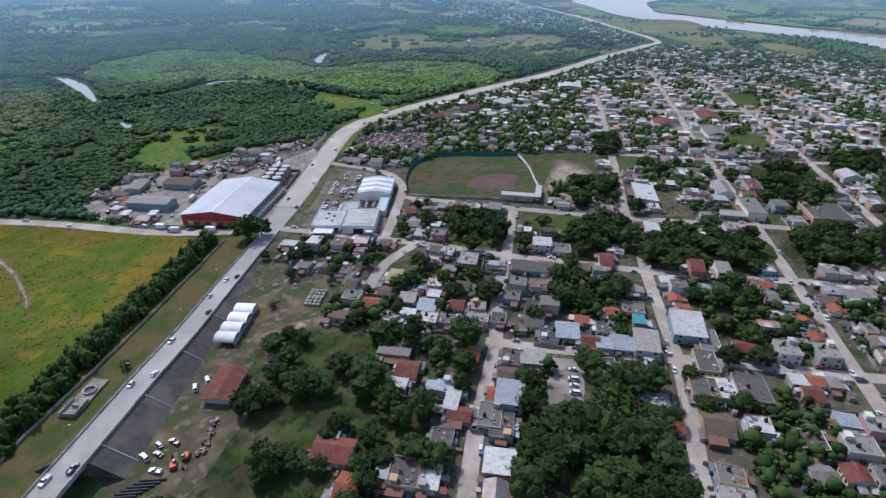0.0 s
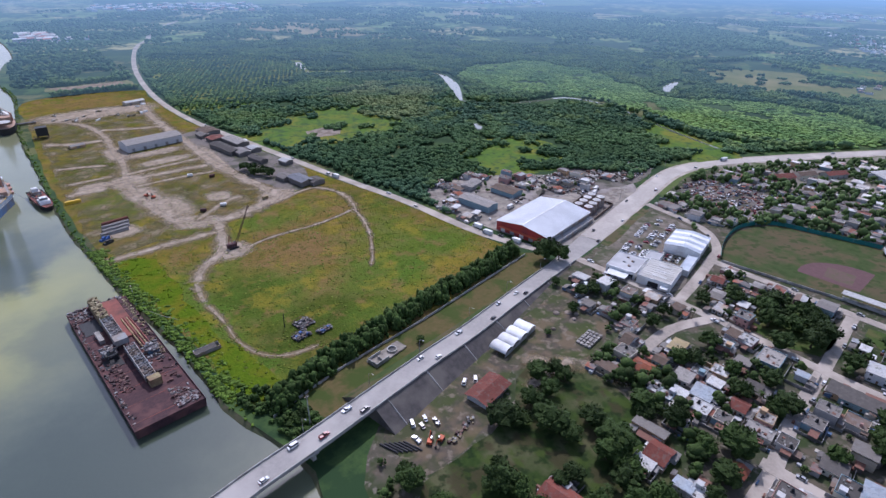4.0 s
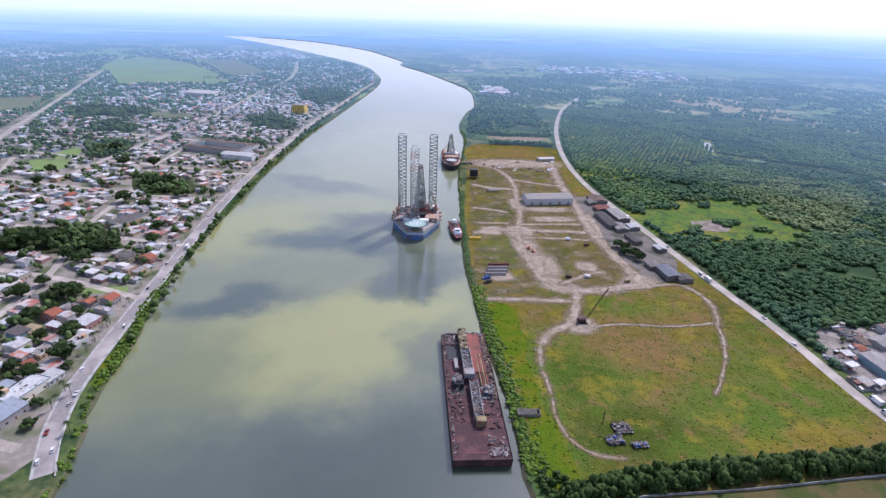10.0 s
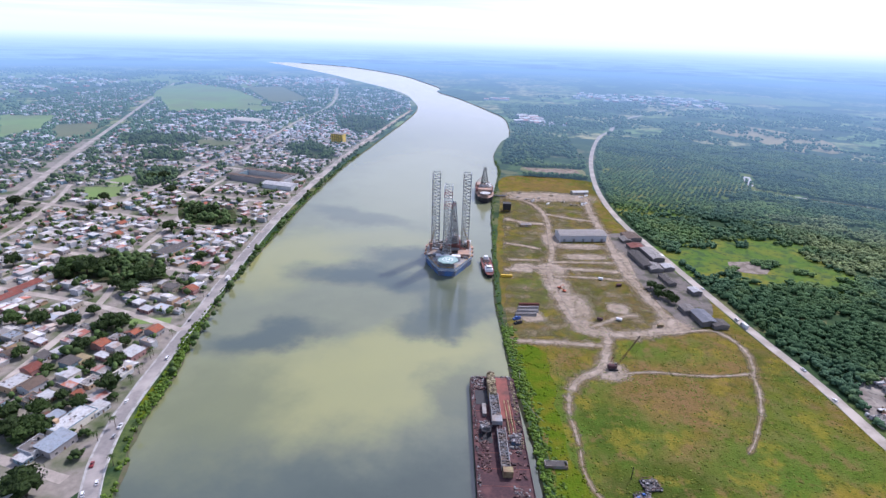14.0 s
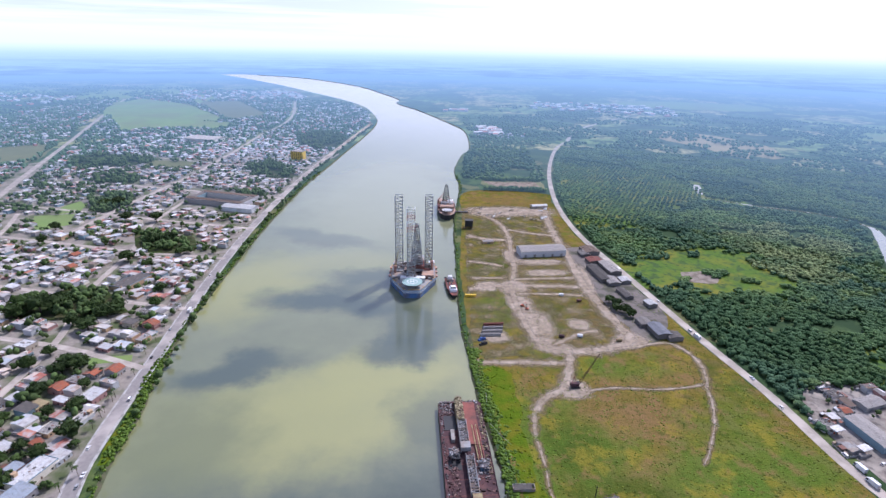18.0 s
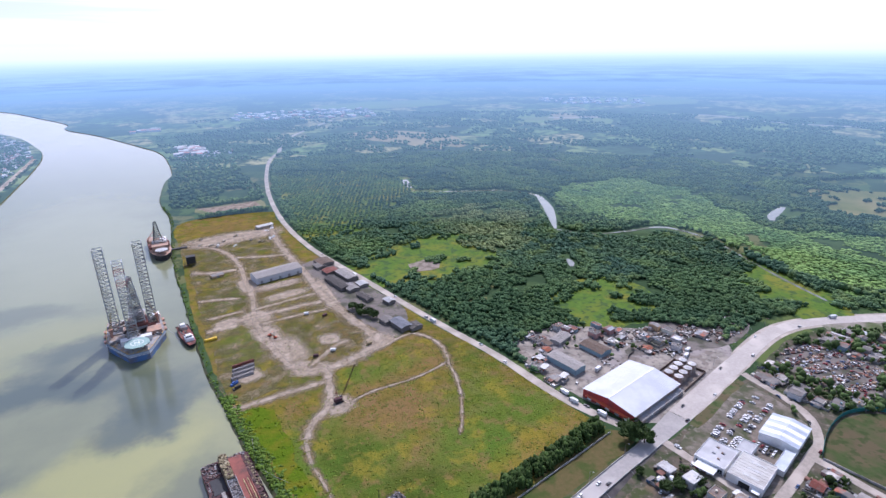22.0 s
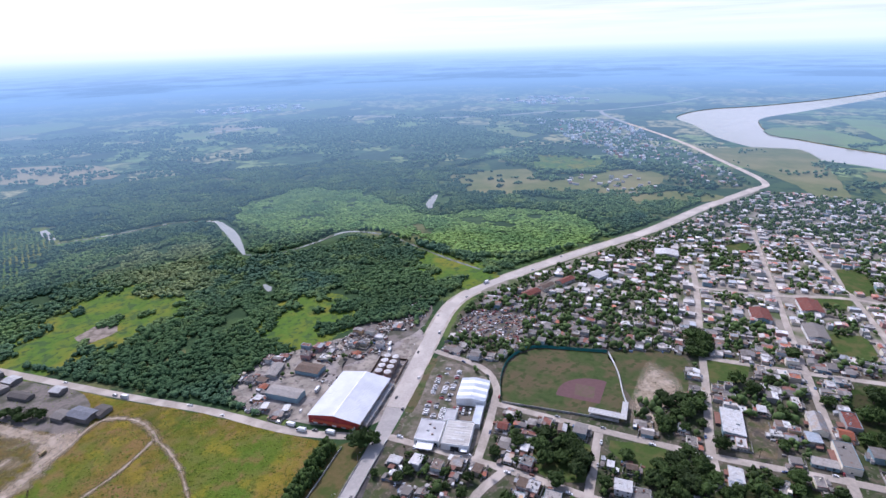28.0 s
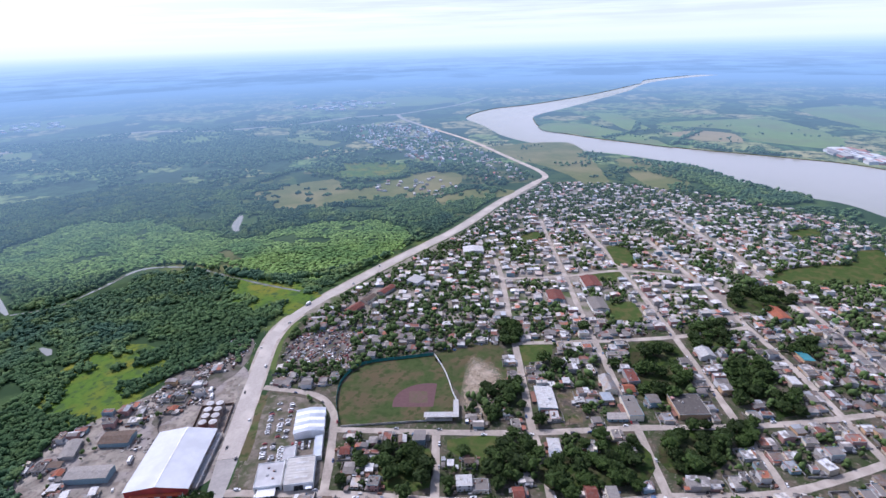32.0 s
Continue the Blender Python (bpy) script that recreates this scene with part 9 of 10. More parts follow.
heli = part("helideck", Shape().hull([(x, y, 15.6) for x, y in octo], [(x, y, 16.2) for x, y in octo]), surface("pale_green_helideck", (0.30, 0.42, 0.38), (0.26, 0.37, 0.34), size=3, rough=0.8), rig, "pale green eight-sided helicopter deck")
ringm = Shape()
for k in range(24):
    a, b = 2 * math.pi * k / 24, 2 * math.pi * (k + 1) / 24
    ringm.face([(r * math.cos(t), -34 + r * math.sin(t), 16.26) for r, t in ((5.2, a), (6.0, a), (6.0, b), (5.2, b))])
ringm.face([(-2.2, -37, 16.26), (-1.4, -37, 16.26), (-1.4, -31, 16.26), (-2.2, -31, 16.26)]).face([(1.4, -37, 16.26), (2.2, -37, 16.26), (2.2, -31, 16.26), (1.4, -31, 16.26)]).face([(-1.4, -34.4, 16.26), (1.4, -34.4, 16.26), (1.4, -33.6, 16.26), (-1.4, -33.6, 16.26)])
part("landing_mark", ringm, M["white"], heli)
for a in (0.4, 1.6, 2.8, 4.0, 5.2):
    part("helideck_strut", Shape().rod((8 * math.cos(a), -34 + 8 * math.sin(a), 15.6), (7 * math.cos(a), -30 + 8 * math.sin(a), 9.7), 0.3, n=6), M["steel"], rig)
M["legpaint"] = surface("pale_leg_steel", (0.46, 0.47, 0.46), (0.36, 0.37, 0.36), size=3, rough=0.6, c=(0.26, 0.24, 0.21), big=10)
M["red"] = surface("faded_red_band_paint", (0.44, 0.24, 0.21), (0.36, 0.20, 0.18), size=3, rough=0.6)
M["faded_orange"] = surface("faded_orange_paint", (0.42, 0.22, 0.15), (0.34, 0.18, 0.13), size=2, rough=0.7, c=(0.30, 0.19, 0.15), big=5)
for lx, ly, tall, banded in ((-17, 16, 102, 0), (18, 21, 101, 0), (-2, -12, 95, 1)):
    leg = part("leg", lattice(Shape(), (lx, ly, -3), (lx, ly, tall * (0.72 if banded else 1)), 8.6, 8.6, 18 if banded else 25, 0.55, 0.32), M["legpaint"], rig, "tall square lattice leg")
    if banded:
        for k in range(4):
            a, b = tall * (0.72 + 0.07 * k), tall * (0.72 + 0.07 * (k + 1))
            part("leg_band", lattice(Shape(), (lx, ly, a), (lx, ly, b), 8.6, 8.6, 2, 0.52, 0.24), M["red"] if k % 2 == 0 else M["white"], leg)
    jack = Shape()
    for a, b in ((-1, -1), (1, -1), (1, 1), (-1, 1)):
        jack.box(lx + a * 4.6 - 1.3, lx + a * 4.6 + 1.3, ly + b * 4.6 - 1.3, ly + b * 4.6 + 1.3, 9.7, 17)
    part("jack_house", jack, M["deckgrey"], rig)
part("derrick", lattice(Shape(), (4, 8, 21), (4, 8, 70), 13.5, 4.0, 19, 0.55, 0.36), M["legpaint"], rig, "tapered pale grey drilling derrick")
part("derrick_floor", Shape().box(0.2, 7.8, 4.2, 11.8, 48, 48.5).box(-1.0, 9.0, 3.0, 13.0, 35, 35.5), M["deckgrey"], rig)
part("derrick_gear", jumble(1, 7, 5, 11, 35.5, 40, 1.6, deck_rng), M["rig_gear"], rig)["kind"] = "stuff"
part("derrick_cladding", Shape().hull([(4 + a * 5.2, 8 + b * 5.2, 21.2) for a, b in ((-1, -1), (1, -1), (1, 1), (-1, 1))], [(4 + a * 4.6, 8 + b * 4.6, 28) for a, b in ((-1, -1), (1, -1), (1, 1), (-1, 1))]), M["deckgrey"], rig)
part("crown_block", Shape().box(2.2, 5.8, 6.2, 9.8, 66, 69), M["red"], rig)
part("drill_floor", Shape().box(-5, 13, -1, 18, 17.5, 21), M["rust2"], rig)
part("cantilever", Shape().box(-4, 12, 4, 44, 12, 17.5), M["deckgrey"], rig)
for x0, x1, y0, y1, h, m in ((-14, 14, -22, -15, 15, "white"), (-24, -10, -12, 0, 13, "deckgrey"), (10, 24, -10, 4, 13.5, "peach"), (-25, -18, 26, 36, 13, "deckgrey"), (18, 25, 28, 36, 14, "white"), (12, 22, 8, 14, 12.5, "rust2"), (-22, -12, 4, 10, 12.6, "deckgrey")):
    part("deckhouse", Shape().box(x0, x1, y0, y1, 9.75, h), M[m], rig)
for x, y, a in ((-21, -2, 1.4), (22, 14, 2.0)):
    cr = part("pedestal_crane", Shape().rod((x, y, 9.7), (x, y, 19), 1.2, n=10).box(x - 1.8, x + 1.8, y - 1.8, y + 1.8, 19, 22), M["faded_orange"], rig, "faded orange deck crane")
    part("boom", lattice(Shape(), (x, y, 20.5), (x + 16 * math.cos(a), y + 16 * math.sin(a), 33), 1.6, 0.8, 10, 0.16, 0.09), M["ochre"], cr)
for sx in (-1, 1):
    for k in range(3):
        part("lifeboat", Shape().hull([(sx * 26.4, -2 + k * 12 - 3, 8.2), (sx * 28.4, -2 + k * 12 - 2, 8.2), (sx * 28.4, -2 + k * 12 + 2, 8.2), (sx * 26.4, -2 + k * 12 + 3, 8.2)][::sx], [(sx * 26.2, -2 + k * 12 - 3.4, 10.4), (sx * 28.8, -2 + k * 12 - 2.4, 10.4), (sx * 28.8, -2 + k * 12 + 2.4, 10.4), (sx * 26.2, -2 + k * 12 + 3.4, 10.4)][::sx]), M["faded_orange"], rig)
s = Shape()
for _ in range(150):
    a, b, c = random.uniform(-23, 23), random.uniform(-14, 36), random.uniform(0.3, 1.4)
    s.box(a - c, a + c, b - c * random.uniform(0.4, 1.8), b + c, 9.7, 10 + c * random.uniform(0.5, 2.6))
part("deck_equipment", s, M["scrap"], rig)["kind"] = "stuff"
part("deck_gear", jumble(-22, 22, -16, 34, 9.75, 320, 1.7, deck_rng), M["rig_gear"], rig)["kind"] = "stuff"
s = Shape()
for (x, y), (u, w) in zip(outline, outline[1:] + outline[:1]):
    a, b = Vector((x * 0.99, y * 0.99, 9.75)), Vector((u * 0.99, w * 0.99, 9.75))
    for z in (0.6, 1.15):
        s.rod(a + Vector((0, 0, z)), b + Vector((0, 0, z)), 0.06, n=4)
    n = int((b - a).length / 3)
    for k in range(n):
        q = a.lerp(b, k / n)
        s.rod(q, q + Vector((0, 0, 1.2)), 0.06, n=4)
part("guard_rail", s, M["yellow"], rig)

# ---- drill ship behind, tug ----
ship = thing("drill_ship", -15, 880, WATER_Z, 4, "dark-hulled drilling tender with a faded peach deck and dark derrick", "ship")
prof = [(-14, 46), (14, 46), (15, 20), (15, -20), (11, -38), (4, -48), (-4, -48), (-11, -38), (-15, -20), (-15, 20)][::-1]
part("hull", Shape().hull([(x * 0.9, y * 0.95, -2) for x, y in prof], [(x, y, 8.5) for x, y in prof]), M["black"], ship, "black steel hull")
part("deck", Shape().hull([(x * 0.98, y * 0.98, 8.5) for x, y in prof], [(x * 0.98, y * 0.98, 8.7) for x, y in prof]), M["peach"], ship)
octo = [(9 * math.cos(a), -36 + 9 * math.sin(a)) for a in [math.pi / 8 + math.pi / 4 * i for i in range(8)]]
part("helideck", Shape().hull([(x, y, 14) for x, y in octo], [(x, y, 14.5) for x, y in octo]), ROOF["w"], ship)
part("helideck_strut", Shape().rod((5, -34, 14), (4, -34, 8.6), 0.4).rod((-5, -34, 14), (-4, -34, 8.6), 0.4), M["steel"], ship)
part("derrick", lattice(Shape(), (0, 4, 16), (0, 4, 46), 12, 3.4, 9, 0.55, 0.32), M["black"], ship, "black tapered lattice derrick")
for x0, x1, y0, y1, h, m in ((-11, 11, -26, -14, 17, "peach"), (-9, 9, -4, 12, 16, "deckgrey"), (-13, -3, 18, 40, 13, "peach"), (4, 13, 16, 36, 12, "white"), (-14, -10, -10, 10, 12, "rust2")):
    part("deckhouse", Shape().box(x0, x1, y0, y1, 8.7, h, taper=0.1), M[m], ship)
for x, y in ((-13, 14), (13, -8)):
    cr = part("pedestal_crane", Shape().rod((x, y, 8.6), (x, y, 18), 1.0, n=8), M["faded_orange"], ship)
    part("boom", lattice(Shape(), (x, y, 17.5), (x * 0.2, y + 14, 26), 1.4, 0.7, 8, 0.15, 0.09), M["faded_orange"], cr)
s = Shape()
for _ in range(60):
    a, b, c = random.uniform(-12, 12), random.uniform(-12, 42), random.uniform(0.4, 1.6)
    s.box(a - c, a + c, b - c, b + c, 8.6, 9 + c * 2)
part("deck_equipment", s, M["scrap"], ship)["kind"] = "stuff"
gang = thing("gangway", 8, 872, 0, 0, "dark timber landing stage from ship to shore", "landing stage")
part("platform", Shape().box(-8, 14, -3, 3, 1.5, 2.0), M["black"], gang)
for k in range(4):
    part("pile", Shape().rod((-6 + k * 5, -2, -4), (-6 + k * 5, -2, 1.5), 0.3).rod((-6 + k * 5, 2, -4), (-6 + k * 5, 2, 1.5), 0.3), M["bark"], gang)

tug = thing("tugboat", -1, 572, WATER_Z, 8, "supply tug with a dark hull and white bridge", "tugboat")
prof = [(-6, 24), (6, 24), (6.4, 0), (5.5, -16), (2.5, -25), (-2.5, -25), (-5.5, -16), (-6.4, 0)][::-1]
part("hull", Shape().hull([(x * 0.85, y * 0.93, -1.5) for x, y in prof], [(x, y, 3.4) for x, y in prof]), M["black"], tug)
part("deck", Shape().hull([(x * 0.95, y * 0.97, 3.4) for x, y in prof], [(x * 0.95, y * 0.97, 3.55) for x, y in prof]), M["rust2"], tug, "red-brown deck")
part("deckhouse", Shape().box(-4.2, 4.2, -16, -7, 3.5, 6.6, taper=0.15), M["white"], tug)
part("bridge", Shape().box(-3, 3, -14, -9, 6.6, 9.2, taper=0.25), M["white"], tug)
part("bridge_glass", Shape().box(-3.05, 3.05, -14.05, -8.95, 7.5, 8.4, taper=0.1), M["glass"], tug)
part("funnel", Shape().rod((-2.6, -6, 3.5), (-2.6, -6, 8), 0.8, 0.7).rod((2.6, -6, 3.5), (2.6, -6, 8), 0.8, 0.7), M["deckgrey"], tug)
part("mast", Shape().rod((0, -11, 9.2), (0, -10.5, 16), 0.2, 0.1).rod((-1.5, -10.8, 13), (1.5, -10.8, 13), 0.08), M["steel"], tug)
part("stern_house", Shape().box(-4.2, 4.2, 13, 22, 3.5, 6.0, taper=0.4), M["deckgrey"], tug)
part("stern_bridge", Shape().box(-2.6, 2.6, 15, 20, 6.0, 9.0, taper=0.3), M["white"], tug)
part("bulwark", Shape().hull([(x * 0.99, y * 0.99, 3.4) for x, y in prof], [(x * 1.03, y * 1.03, 4.4) for x, y in prof], caps=False), M["black"], tug)
s = Shape()
for _ in range(22):
    a, b, c = random.uniform(-4, 4), random.uniform(-4, 14), random.uniform(0.3, 0.9)
    s.box(a - c, a + c, b - c, b + c, 3.5, 3.8 + c * 1.4)
part("deck_cargo", s, M["scrap"], tug)
for k, (p, q) in enumerate((((-19, 590, 7.5), (-6, 560, 2.5)), ((31, 330, 3), (44, 312, 0.3)), ((29, 356, 3), (30, 372, 0.3)))):
    t = new("mooring_rope", Shape().rod(p, ((p[0] + q[0]) / 2, (p[1] + q[1]) / 2, (p[2] + q[2]) / 2 - 0.8), 0.1, n=5).rod(((p[0] + q[0]) / 2, (p[1] + q[1]) / 2, (p[2] + q[2]) / 2 - 0.8), q, 0.1, n=5).mesh("mooring_rope", [M["kerb"]]))
    tagged(t, "pale sagging mooring rope", "rope", "mooring ropes")

# ---- the town on the near bank ----
street_pts = np.array([(p.x, p.y) for l in street_lines for p in l] + [(p.x, p.y) for p in highway_line if p.x > 400])


def street_gap(x, y):
    """Distance to the nearest street."""
    return float(np.hypot(street_pts[:, 0] - x, street_pts[:, 1] - y).min())



town_rng = random.Random(11)
TREE_LABELS[:] = ["broad dark green shade tree beside the houses", "dense round mango tree among the roofs", "leafy dark tree over a back yard"]
for row in HOUSES:
    for x, y, w, d, roof in row:
        style = "flat" if roof in "gdpw" and w > 7 and (x + y) % 3 else ("gable" if roof in "ron" else "sheet")
        h = 5.8 if (x * 7 + y) % 9 == 0 and w > 8 else town_rng.uniform(2.9, 3.5)
        ob = house("house", d, w, h, roof, style, x * 31 + y)
        ob.matrix_basis = pose(x, y, 0.05, 0, 0, 97 + town_rng.choice((0, 180)) + town_rng.uniform(-2, 2))
        take_spot(x, y, max(w, d) / 2)
for row in TREES:
    for x, y, r in row:
        tree(x, y, r)
for x, y in ((173, 545), (179, 534), (184, 522), (176, 526), (187, 512)):
    tree(x, y, town_rng.uniform(4, 6), None, None, "leafy green tree between the sheds of the waste ground")
tree(283, 228, 10.5, 13, 2, "large spreading tree that shades the highway junction")
tree(290, 221, 7, 10, 4, "leafy tree beside the junction")
for x, y in ((150, 74), (166, 60), (120, 68), (236, 96), (330, 30), (250, -95), (300, 120), (410, -60), (345, -150), (260, 60)):
    palm(x, y, town_rng.uniform(0.9, 1.25))
for p in [(90, 135), (215, 165), (70, 192), (150, 205), (104, 186), (262, 200), (66, 190)]:
    tree(p[0], p[1], town_rng.uniform(2.2, 3.8))

WOOD_LOT = [(80, 130), (140, 130), (182, 152), (207, 138), (207, 98), (200, 60), (120, 45), (75, 60)]
BIG_WOOD = [(135, 12), (174, 6), (189, -14), (217, -10), (219, -26), (201, -30), (184, -42), (150, -52), (128, -20)]
take_poly(BIG_WOOD, 3)
CAR_PARK = [(218, 7), (221, -6), (191, -10), (186, 4)]
plot("car_park", [CAR_PARK], 0.15, "gravel", "grey dusty car park behind the houses", "car park", 8, 0.4)
take_poly(CAR_PARK, 3)
take_poly(WOOD_LOT, 3)
take_poly([(92, 172), (150, 178), (200, 190), (300, 212), (270, 160), (225, 132), (140, 126), (80, 118)], 3)
take_poly([(305, 206), (270, 200), (262, 175), (240, 150), (215, 140), (215, 185)], 3)
for poly, n, r0, r1 in ((BIG_WOOD, 30, 4.5, 8), (WOOD_LOT, 16, 3, 6.5)):
    done = []
    for _ in range(900):
        x, y = town_rng.uniform(70, 230), town_rng.uniform(-55, 155)
        if len(done) < n and inside(poly, np.array([x]), np.array([y]))[0] and all(math.hypot(x - a, y - b) > 7 for a, b in done) and not any(math.hypot(x - a, y - b) < 6 for row in TREES + HOUSES for a, b, *_ in row):
            done.append((x, y))
            tree(x, y, town_rng.uniform(r0, r1))

for poly, n, r0, r1 in (([(457, 22), (482, -12), (454, -20), (412, 3), (406, 11)], 12, 4, 7), ([(356, 12), (396, -6), (383, -24), (345, -24), (332, -7), (337, 8)], 14, 4.5, 7.5), ([(358, 100), (374, 83), (358, 62), (346, 65), (335, 91)], 9, 3.5, 6.5)):
    done = []
    for _ in range(600):
        x, y = town_rng.uniform(320, 490), town_rng.uniform(-30, 105)
        if len(done) < n and inside(poly, np.array([x]), np.array([y]))[0] and all(math.hypot(x - a, y - b) > 7.5 for a, b in done):
            done.append((x, y))
            tree(x, y, town_rng.uniform(r0, r1))
# groves in the blocks, and larger roofs seen among the houses
for poly in GROVES:
    done = []
    x0, x1, y0, y1 = min(p[0] for p in poly), max(p[0] for p in poly), min(p[1] for p in poly), max(p[1] for p in poly)
    for _ in range(400):
        x, y = town_rng.uniform(x0, x1), town_rng.uniform(y0, y1)
        if len(done) < 16 and inside(poly, np.array([x]), np.array([y]))[0] and all(math.hypot(x - a, y - b) > 9.5 for a, b in done):
            done.append((x, y))
            tree(x, y, town_rng.uniform(5.5, 8.5))
for k, (x, y, w, d, h, roof, style) in enumerate(((442, -40, 33, 17, 4.2, "w", "sheet"), (470, -102, 25, 12, 4.8, "z", "gable"), (378, -44, 15, 10, 3.6, "w", "sheet"), (664, -64, 28, 15, 4.2, "r", "gable"), (434, -118, 30, 13, 6.2, "g", "flat"), (612, 196, 26, 12, 4.5, "r", "gable"), (640, 184, 22, 11, 4.5, "n", "gable"), (668, 166, 26, 11, 4.5, "r", "gable"), (700, 130, 22, 18, 6, "w", "sheet"), (534, -213, 18, 16, 5, "w", "gable"), (441, -170, 30, 28, 5.5, "d", "flat"), (488, -281, 13, 10, 5, "w", "sheet"), (536, -312, 22, 11, 5, "t", "sheet"), (484, -127, 22, 11, 5.5, "r", "flat"))):
    ob = house("house", w, d, h, roof, style, 900 + k)
    ob.matrix_basis = pose(x, y, 0.05, 0, 0, 7 if x < 600 or y < 0 else -24)
    take_spot(x, y, max(w, d) / 2)
kinds = []
for k, (w, d, h, roof, style) in enumerate(((8, 9, 3.1, "g", "flat"), (9, 11, 3.2, "d", "flat"), (7, 8, 3.0, "w", "sheet"), (10, 12, 5.9, "p", "flat"), (8, 10, 3.1, "r", "gable"), (9, 9, 3.0, "z", "gable"), (7, 10, 3.0, "n", "sheet"), (9, 12, 3.2, "w", "flat"),
                                                (8, 9, 3.0, "b", "sheet"), (10, 10, 3.2, "d", "flat"), (7, 7, 2.9, "o", "gable"), (8, 11, 3.1, "p", "flat"), (9, 10, 5.8, "g", "flat"), (6, 8, 2.8, "z", "sheet"))):
    kinds.append(house("house", w, d, h, roof, style, 300 + k))
used = set()
placed = []


def settle_house(k, x, y, turn):
    if k not in used:
        used.add(k)
        kinds[k].matrix_basis = pose(x, y, 0.05, 0, 0, turn)
        return
    copy_thing(kinds[k], pose(x, y, 0.05, 0, 0, turn))


def fill_houses(poly, turn, cell, chance, limit, order=None):
    """Houses in rows along the streets of a quarter, wherever the ground is free; returns what does not fit the limit."""
    xs0, ys0 = [p[0] for p in poly], [p[1] for p in poly]
    mx, my = (min(xs0) + max(xs0)) / 2, (min(ys0) + max(ys0)) / 2
    c, s, half = math.cos(radians(turn)), math.sin(radians(turn)), max(max(xs0) - min(xs0), max(ys0) - min(ys0)) * 0.75
    n, spots = int(half / cell), []
    for i in range(-n, n + 1):
        for j in range(-n, n + 1):
            u, w = i * cell + town_rng.uniform(-4.4, 4.4), j * cell * 1.05 + town_rng.uniform(-4.4, 4.4)
            spots.append((mx + u * c - w * s, my + u * s + w * c))
    ok = inside(poly, np.array([p[0] for p in spots]), np.array([p[1] for p in spots]))
    spots = [p for p, k in zip(spots, ok) if k]
    spots.sort(key=order or (lambda p: p[0] * p[0] + p[1] * p[1]))
    rest, count = [], 0
    for x, y in spots:
        if town_rng.random() > (chance if callable(chance) is False else chance(x, y)) or not clear(x, y, cell * 0.36):
            continue
        t = turn + town_rng.choice((0, 90, 180, 270)) + town_rng.uniform(-3, 3)
        if count < limit:
            settle_house(town_rng.randrange(len(kinds)), x, y, t)
            count += 1
        else:
            rest.append((x, y, t))
        take_spot(x, y, cell * 0.36, 2)
        placed.append((x, y, t))
    return rest


def row_houses(lines, limit):
    """Houses wall to wall along both sides of the streets; returns what does not fit the limit."""
    fronts = []
    for line in lines:
        for side in (-1, 1):
            run, want = 0.0, town_rng.uniform(4, 8)
            for a, b in zip(line, line[1:]):
                d = (b - a).normalized()
                step = (b - a).length
                while want < run + step:
                    wide, deep = town_rng.uniform(6.5, 10.5), town_rng.uniform(8, 12.5)
                    q = a + d * (want - run + wide / 2)
                    off = 4.6 + deep / 2
                    fronts.append((q.x - d.y * side * off, q.y + d.x * side * off, math.degrees(math.atan2(d.y, d.x)) + (0 if side > 0 else 180), wide / 2 - 0.2, deep / 2))
                    want += wide
                run += step
    fronts.sort(key=lambda p: p[0] * p[0] + p[1] * p[1])
    rest = []
    for x, y, turn, w, d in fronts:
        if town_rng.random() > 0.86 or not clear(x, y, 2.6) or not inside(RIGHT_TOWN, np.array([x]), np.array([y]))[0]:
            continue
        if len(placed) < limit:
            settle_house(town_rng.randrange(len(kinds)), x, y, turn)
        else:
            rest.append((x, y, turn, w, d))
        take_spot(x, y, 2.8, 2)
        placed.append((x, y, turn))
    return rest


